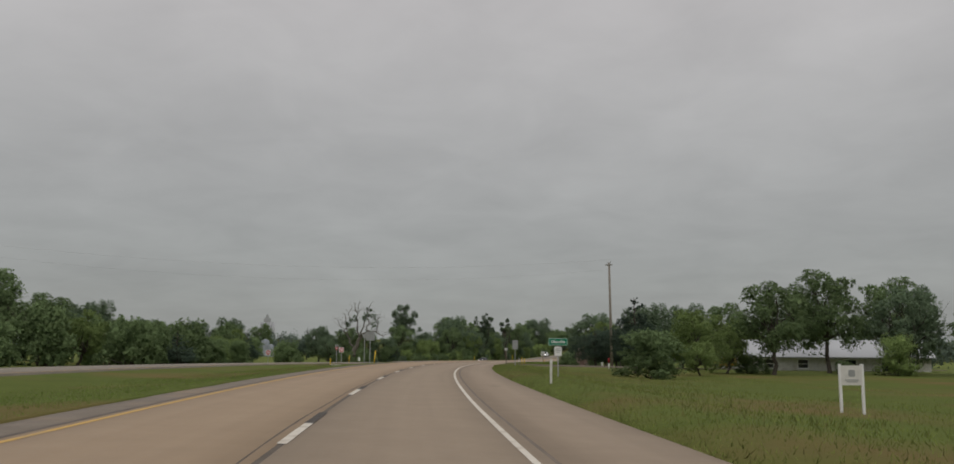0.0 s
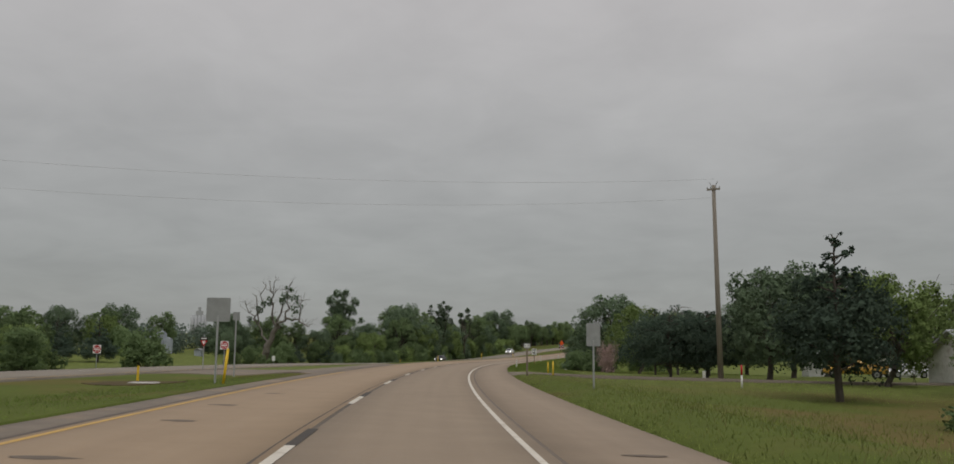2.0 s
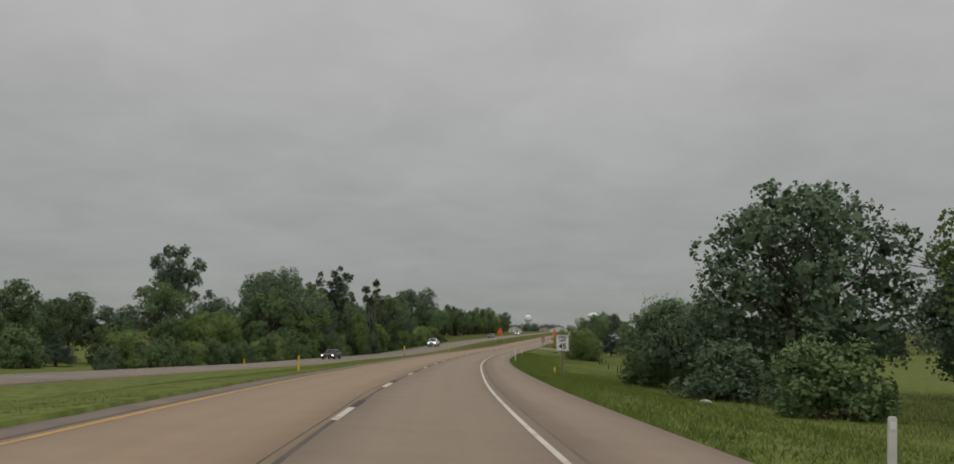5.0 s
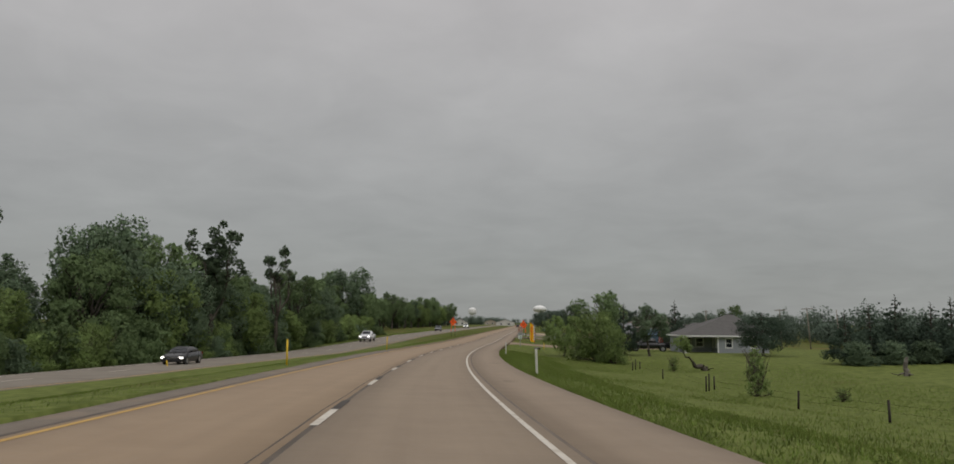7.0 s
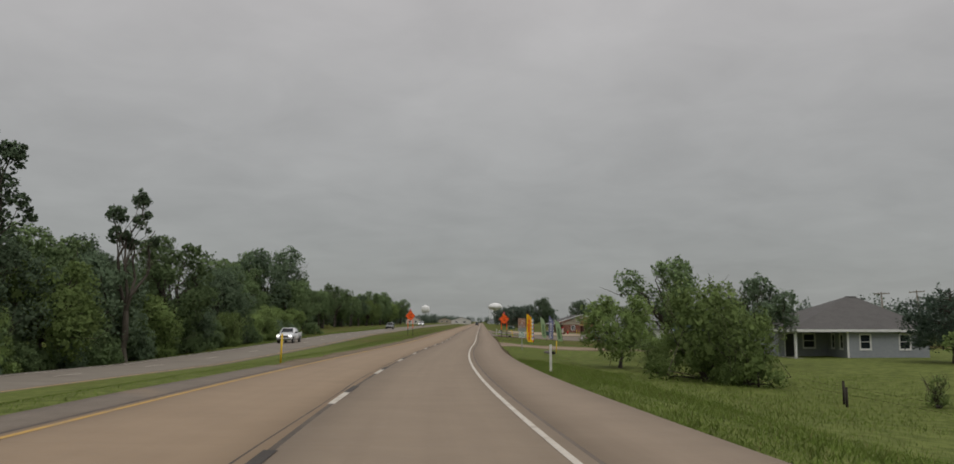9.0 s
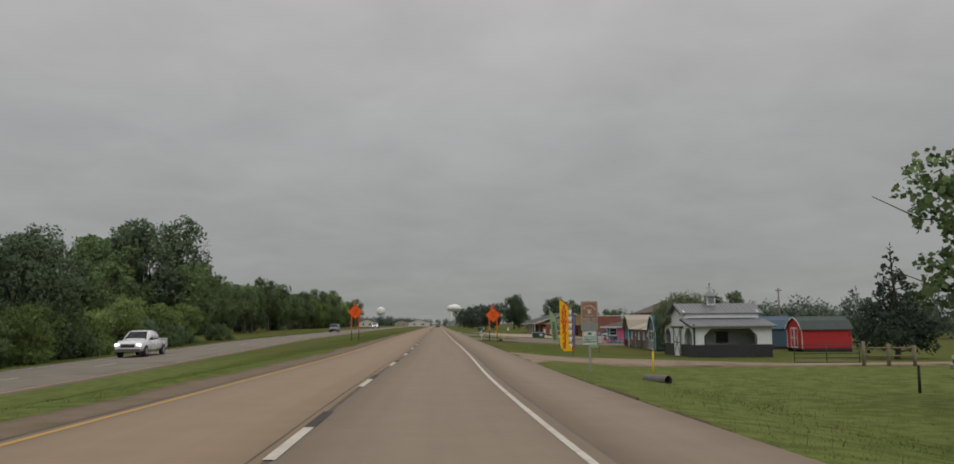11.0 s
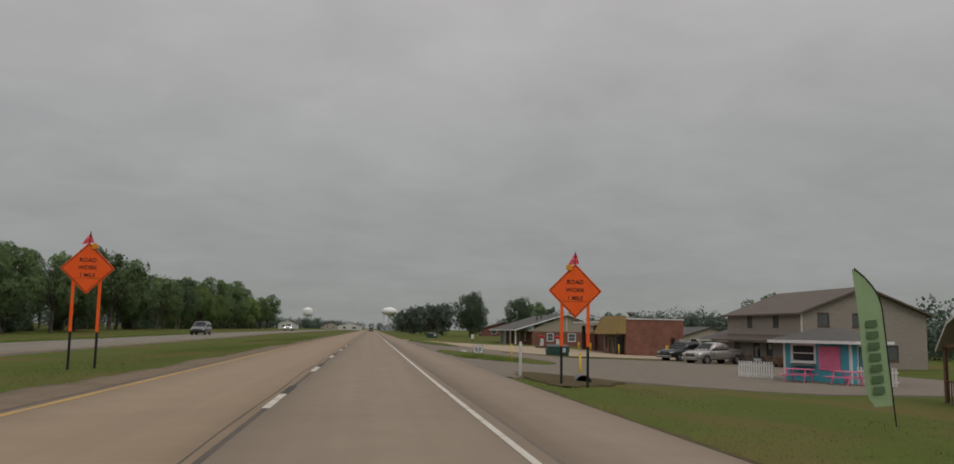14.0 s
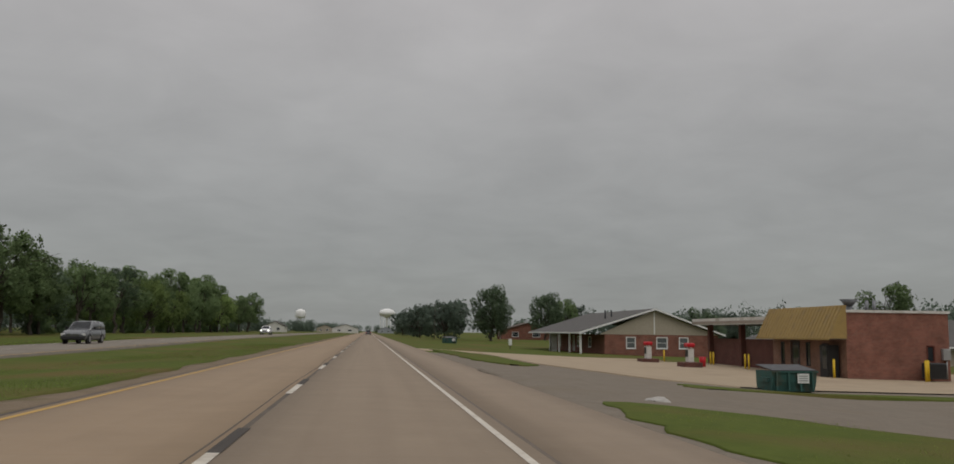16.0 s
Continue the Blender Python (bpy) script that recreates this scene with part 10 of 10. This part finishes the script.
def snow_hut():
    z = -1.15
    r = thing("food_stand", "aqua painted snack hut with pink shutter and grey roof", "food stand", 23.1, 375.7, z, -57.4)
    W, D, H = 3.75, 3.0, 2.3
    o = [(.45, 1.75, 1.15, 2.05)]
    f = wall(r, pose(0, 0, 0), W, H, o, M_AQUA, .12, label="aqua painted boards", z0=-.3)
    siding(f, pose(0, 0, 0), W, 0, H, M_AQUA, .18, o)
    window(f, *o[0])
    for zz, x0, x1 in ((.93, .4, 1.8), (.72, .6, 1.6)):
        box_part(f, "service_shelf", (x0, x1, -.3, -.025, zz, zz + .06), M_WOOD_POST, "grey wooden shelf")
    sh = box_part(f, "shutter", (2.0, 3.2, -.06, -.025, .72, 2.0), M_PINK, "pink slatted shutter")
    for k in range(8):
        box_part(sh, "slat", (2.02 + .148 * k, 2.14 + .148 * k, -.075, -.061, .73, 1.99), M_PINK)
    box_part(f, "skirting", (0, W, -.05, -.025, -.1, .06), M_WHITE, "white base board")
    so = [(.8, 1.6, .0, 2.0)]
    s = wall(r, pose(W, 0, 0, 0, 0, 90), D, H, so, M_AQUA, .12, z0=-.1)
    siding(s, pose(0, 0, 0), D, 0, H, M_AQUA, .18, so)
    door(s, *so[0], M_TEAL, M_WHITE, "teal door")
    wall(r, pose(0, D, 0, 0, 0, -90), D, H, [], M_AQUA, .12, z0=-.1)
    wall(r, pose(W, D, 0, 0, 0, 180), W, H, [], M_AQUA, .12, z0=-.1)
    for xx, yy in ((0, 0), (W, 0), (W, D)):
        box_part(r, "corner_trim", (xx - .06, xx + .06, yy - .06, yy + .06, 0, H), M_WHITE)
    e = .65
    a, b, c, d = (-e, -e, H), (W + e, -e, H), (W + e, D + e, H), (-e, D + e, H)
    p, q = (1.35, D / 2, 3.0), (W - 1.35, D / 2, 3.0)
    rf = slab_roof(r, [[a, b, q, p], [b, c, q], [c, d, p, q], [d, a, p]], M_SHINGLE, .08, "grey shingle hip roof")
    for bb in ((-e - .02, W + e + .02, -e - .03, -e, H - .16, H), (W + e, W + e + .03, -e, D + e, H - .16, H), (-e - .03, -e, -e, D + e, H - .16, H)):
        box_part(rf, "fascia", bb, M_WHITE, "white fascia")

    def table(x, y, turn):
        t = thing("picnic_table", "small pink painted picnic table", "picnic table", x, y, None, turn, "pink picnic tables")
        for k in range(4):
            box_part(t, "tabletop_plank", (-.75, .75, -.36 + .18 * k, -.2 + .18 * k, .7, .74), M_PINK)
        for sy in (-1, 1):
            for k in range(2):
                box_part(t, "bench_plank", (-.75, .75, sy * .72 - .13 + .14 * k, sy * .72 - .01 + .14 * k, .42, .46), M_PINK)
        for xx in (-.5, .5):
            box_part(t, "crossbar", (xx - .02, xx + .02, -.82, .82, .37, .42), M_PINK)
            for sy in (-1, 1):
                bm = bmesh.new()
                m = pose(xx, sy * .45, .35, sy * 24, 0, 0)
                cube(bm, -.025, .025, -.04, .04, -.38, .38, m)
                part("leg", bm, M_PINK, t)

    table(22.7, 373.5, -50)
    table(24.3, 371.6, -70)

    def picket(x, y, n, turn, label):
        g = thing("picket_fence", label, "fence", x, y, None, turn)
        for k in range(n):
            bm = bmesh.new()
            prism(bm, [(k * .16, -.05), (k * .16 + .1, -.05), (k * .16 + .1, .9), (k * .16 + .05, .98), (k * .16, .9)], 0, .02, "y")
            part("picket", bm, M_WHITE, g)
        for zz in (.2, .7):
            box_part(g, "rail", (0, n * .16, .021, .06, zz, zz + .08), M_WHITE)

    picket(25.3, 372.3, 13, -57, "white picket fence beside the snack hut")
    picket(21.5, 378.2, 14, -57, "white picket fence behind the snack hut")


snow_hut()


def dumpster(x, y, turn, w=2.0, d=1.5, h=1.05):
    r = thing("dumpster", "green steel dumpster with black lids", "dumpster", x, y, None, turn, "green dumpsters")
    bm = bmesh.new()
    loft(bm, [[(-w / 2 * a, -d / 2 * a2, z), (w / 2 * a, -d / 2 * a2, z), (w / 2 * a, d / 2, z), (-w / 2 * a, d / 2, z)] for z, a, a2 in ((.08, .96, .8), (.5, .99, .95), (h * .88, 1, 1))], False)
    b = part("bin", bm, M_DUMPSTER, r, "green painted steel bin")
    for k in range(4):
        xx = -w / 2 + .2 + (w - .4) * k / 3
        box_part(b, "rib", (xx - .04, xx + .04, -d / 2 - .05, -d / 2 + .02, .15, h * .85), M_DUMPSTER)
    box_part(b, "rim", (-w / 2 - .05, w / 2 + .05, -d / 2 - .06, -d / 2 + .03, h * .84, h * .9), M_DUMPSTER)
    for sx in (-1, 1):
        box_part(b, "fork_pocket", (sx * w / 2 - .09, sx * w / 2 + .09, -.5, .3, h * .45, h * .62), M_DUMPSTER)
        bm = bmesh.new()
        v = [(0 if sx > 0 else -w / 2, -d / 2 - .05, h * .9), (w / 2 if sx > 0 else 0, -d / 2 - .05, h * .9), (w / 2 if sx > 0 else 0, d / 2, h * 1.08), (0 if sx > 0 else -w / 2, d / 2, h * 1.08)]
        lo = [bm.verts.new(p) for p in v]
        hi = [bm.verts.new((p[0], p[1], p[2] + .035)) for p in v]
        bm.faces.new(hi)
        for q in range(4):
            bm.faces.new((lo[q], lo[(q + 1) % 4], hi[(q + 1) % 4], hi[q]))
        part("lid", bm, M_CHARCOAL, r, "dark plastic lid")
    pn = box_part(b, "notice", (.1, .62, -d / 2 - .062, -d / 2 - .055, h * .42, h * .8), M_WHITE_SIGN, "white notice panel")
    for k in range(3):
        box_part(pn, "lettering", (.16, .56, -d / 2 - .066, -d / 2 - .063, h * (.5 + .09 * k), h * (.54 + .09 * k)), M_SIGN_BACK)
    for xx in (-w / 2 + .2, w / 2 - .2):
        box_part(r, "skid", (xx - .05, xx + .05, -d / 2 * .75, d / 2, 0, .08), M_CHARCOAL)


dumpster(17.85, 410.1, 0)
dumpster(13.2, 512, 20)
wb = thing("marker_board", "white board on a post before the lawn", "sign", 19.0, 487.3, None)
box_part(wb, "panel", (-.22, .22, -.03, .03, .5, 1.35), M_WHITE)
box_part(wb, "post", (-.05, .05, .031, .1, -.1, 1.2), M_BLACK)


# ---------- culverts, fences, logs ----------
def culvert(x, y, turn, r0=.38, label="corrugated steel culvert end in the ditch", lift=0.0):
    r = thing("culvert_pipe", label, "pipe", x, y, height(x, y) - .25 + lift, turn)
    bm = bmesh.new()
    n = 20
    rows = []
    for k in range(17):
        rr = r0 * (1 + .035 * (k % 2))
        rows.append([(rr * math.cos(6.2832 * j / n), -.6 + 1.2 * k / 16, r0 * .55 + rr * math.sin(6.2832 * j / n)) for j in range(n)])
    vs = [[bm.verts.new(p) for p in q] for q in rows]
    vi = [[bm.verts.new((p[0] * .93, p[1], r0 * .55 + (p[2] - r0 * .55) * .93)) for p in q] for q in rows]
    for grp in (vs, vi):
        for a, b in zip(grp, grp[1:]):
            for k in range(n):
                bm.faces.new((a[k], a[(k + 1) % n], b[(k + 1) % n], b[k])).smooth = True
    for k in range(n):
        bm.faces.new((vs[0][k], vs[0][(k + 1) % n], vi[0][(k + 1) % n], vi[0][k]))
        bm.faces.new((vs[-1][k], vs[-1][(k + 1) % n], vi[-1][(k + 1) % n], vi[-1][k]))
    part("pipe", bm, M_CORRUGATED, r)
    # a dark disc closes the bore in place of its inner shade
    bm = bmesh.new()
    tube(bm, (0, .2, r0 * .55), (0, .25, r0 * .55), r0 * .95, r0 * .95, n)
    part("silt_plug", bm, M_INNER_SHADE, r, "dark disc for the shade inside the pipe")


culvert(8.9, 296.4, 30, .22, lift=.17)
culvert(7.45, 359.9, -10, .29, lift=.1)


def fence_post(x, y, h=.95, r=.06, lean=0.0):
    g = thing("fence_post", "dark creosoted fence post standing in the field", "fence post", x, y, None, 0, "field fence posts")
    g.rotation_euler[0] = radians(lean)
    bm = bmesh.new()
    tube(bm, (0, 0, -.3), (0, 0, h), r, r * .92, 9)
    tube(bm, (0, 0, h), (0, 0, h + .03), r * .92, r * .5, 9)
    part("post", bm, M_DARK_POST, g)


for x, y, h, ln in ((19.5, 230.6, 1.0, 2), (19.9, 231.6, 1.15, 0), (20.5, 232.8, .9, -2), (17.5, 253.8, .75, 0), (17.9, 255.0, .95, 0), (18.5, 256.4, .7, 2), (17.2, 267.6, .7, 0), (20.9, 216.0, .9, 6), (21.9, 208.0, .9, -4),
                    (18.6, 243.0, .8, 3), (16.8, 262.5, .7, -3), (22.8, 199.5, .9, 2), (16.6, 280, .9, 0), (17.0, 292, .9, 1)):
    fence_post(x, y, h, .055, ln)
wire = thing("fence_wire", "thin rusty barbed wire along the field posts", "wire", 0, 0, 0)
pts = [(22.8, 199.5), (21.9, 208.0), (20.9, 216.0), (19.7, 231.4), (18.6, 243.0), (17.8, 255.0), (16.8, 262.5)]
for dz in (.45, .75):
    bm = bmesh.new()
    for a, b in zip(pts, pts[1:]):
        tube(bm, (*a, height(*a) + dz), (*b, height(*b) + dz), .0025, .0025, 4, caps=False)
    part("wire", bm, M_DARK_POST, wire)
# farm gate
gt = thing("farm_gate", "dark tubular steel farm gate between heavy posts", "gate", 21.0, 311.5, None, -12)
for z in (.25, .5, .75, 1.0, 1.25):
    bm = bmesh.new()
    tube(bm, (0, 0, z), (3.6, 0, z), .022, .022, 7)
    part("rail", bm, M_CHARCOAL, gt)
for x in (0, 1.8, 3.6):
    bm = bmesh.new()
    tube(bm, (x, 0, .22), (x, 0, 1.28), .024, .024, 7)
    part("upright", bm, M_CHARCOAL, gt)
for x, h in ((3.85, 1.45), (5.2, 1.3), (6.6, 1.2)):
    bm = bmesh.new()
    tube(bm, (x, .1, -.3), (x, .1, h), .11, .1, 10)
    part("gate_post", bm, M_WOOD_POST, gt, "grey timber gate post")
for z in (.6, 1.05):
    bm = bmesh.new()
    tube(bm, (3.85, .1, z), (6.6, .1, z), .05, .05, 8)
    part("rail", bm, M_WOOD_POST, gt)
# uprooted stump with a leaning trunk
lg = thing("fallen_trunk", "grey broken tree trunk leaning over the field", "log", 23.2, 253.2, None, 30)
rngl = np.random.default_rng(77)
bm = bmesh.new()
branch(bm, (1.0, 0, .0), (-.3, 0, .8), .27, .15, rngl, .12, 4, 9)
branch(bm, (-.3, 0, .8), (-1.3, .2, 1.75), .11, .04, rngl, .15, 3, 7)
for k in range(6):
    branch(bm, (1.2, 0, .1), (1.6 + rngl.normal() * .2, rngl.normal() * .5, .1 + abs(rngl.normal()) * .5), .1, .02, rngl, .2, 3, 5)
part("trunk", bm, M_BARK, lg, "bare weathered wood")
c = new("sprout_leaves", crown_mesh("sprout_leaves", [(-1.6, .2, 2.5, .9, .8), (-.9, 0, 2.1, .6, .8)], 900, .14, M_LEAF_LITE, rngl))
c.parent = lg
lg2 = thing("tree_stump", "upright broken grey tree stump in the field", "stump", 39.0, 246, None)
bm = bmesh.new()
branch(bm, (0, 0, -.2), (.1, 0, 1.5), .28, .12, rngl, .08, 4, 8)
for k in range(5):
    branch(bm, (0, 0, .2), (rngl.normal() * .6, rngl.normal() * .6, .1), .09, .02, rngl, .2, 3, 5)
part("trunk", bm, M_BARK_GREY, lg2)
# blue pipe gate and mailboxes by the opposite side
pg = thing("pipe_gate", "low blue pipe gate before the dark cedars", "gate", *at(116, -43)[:2], None, heading(116) + 12)
for z in (.45, .95):
    bm = bmesh.new()
    tube(bm, (-3.2, 0, z), (3.2, 0, z), .05, .05, 8)
    part("rail", bm, M_BLUE_SHED, pg)
for x in (-3.2, 0, 3.2):
    bm = bmesh.new()
    tube(bm, (x, 0, -.2), (x, 0, 1.05), .07, .07, 8)
    part("post", bm, M_BLUE_SHED, pg)


def mailbox(s, l, m):
    x, y, z = at(s, l)
    g = thing("mailbox", "small roadside mailbox on a timber post", "mailbox", x, y, z, heading(s), "roadside mailboxes")
    box_part(g, "post", (-.05, .05, -.05, .05, -.2, 1.0), M_WOOD_POST)
    bm = bmesh.new()
    prism(bm, [(-.1, 1.0), (.1, 1.0), (.1, 1.12)] + [(.1 * math.cos(radians(a)), 1.12 + .1 * math.sin(radians(a))) for a in range(20, 180, 20)] + [(-.1, 1.12)], -.28, .28, "y")
    ob = part("box", bm, m, g, "rounded metal box")
    ob.rotation_euler[2] = radians(90)
    box_part(g, "flag", (.2, .22, -.12, -.105, 1.1, 1.28), M_RED_SIGN)


mailbox(118.6, -36.6, M_WHITE)
mailbox(117.4, -36.9, M_GALV)
mailbox(110.0, 40, M_OFFWHITE)
# concrete drain inlet in the median and a pale rock
x, y, z = at(88.9, -12.4)
dr = thing("drain_inlet", "low concrete drain inlet in the median grass", "drain", x, y, z - .1, heading(88))
box_part(dr, "slab", (-.6, .6, -.35, .35, .1, .17), M_CONCRETE, "concrete slab", .03)
for xx in (-.62, .62):
    box_part(dr, "pier", (xx - .1, xx + .1, -.32, .32, -.1, .1), M_CONCRETE)
# solid dark box below the slab, standing in for the shaded opening
box_part(dr, "cavity", (-.5, .5, -.25, .25, -.1, .09), M_INNER_SHADE)
for x, y, sz in ((7.3, 396.5, .35), (21.0, 160.5, .25)):
    rk = thing("rock", "pale flat rock lying in the grass", "rock", x, y, None, 20)
    bm = bmesh.new()
    bmesh.ops.create_icosphere(bm, subdivisions=2, radius=sz)
    for v in bm.verts:
        v.co *= 1 + .3 * noise.noise(v.co * 4)
        v.co.z *= .45
    part("stone", bm, M_CONCRETE, rk)
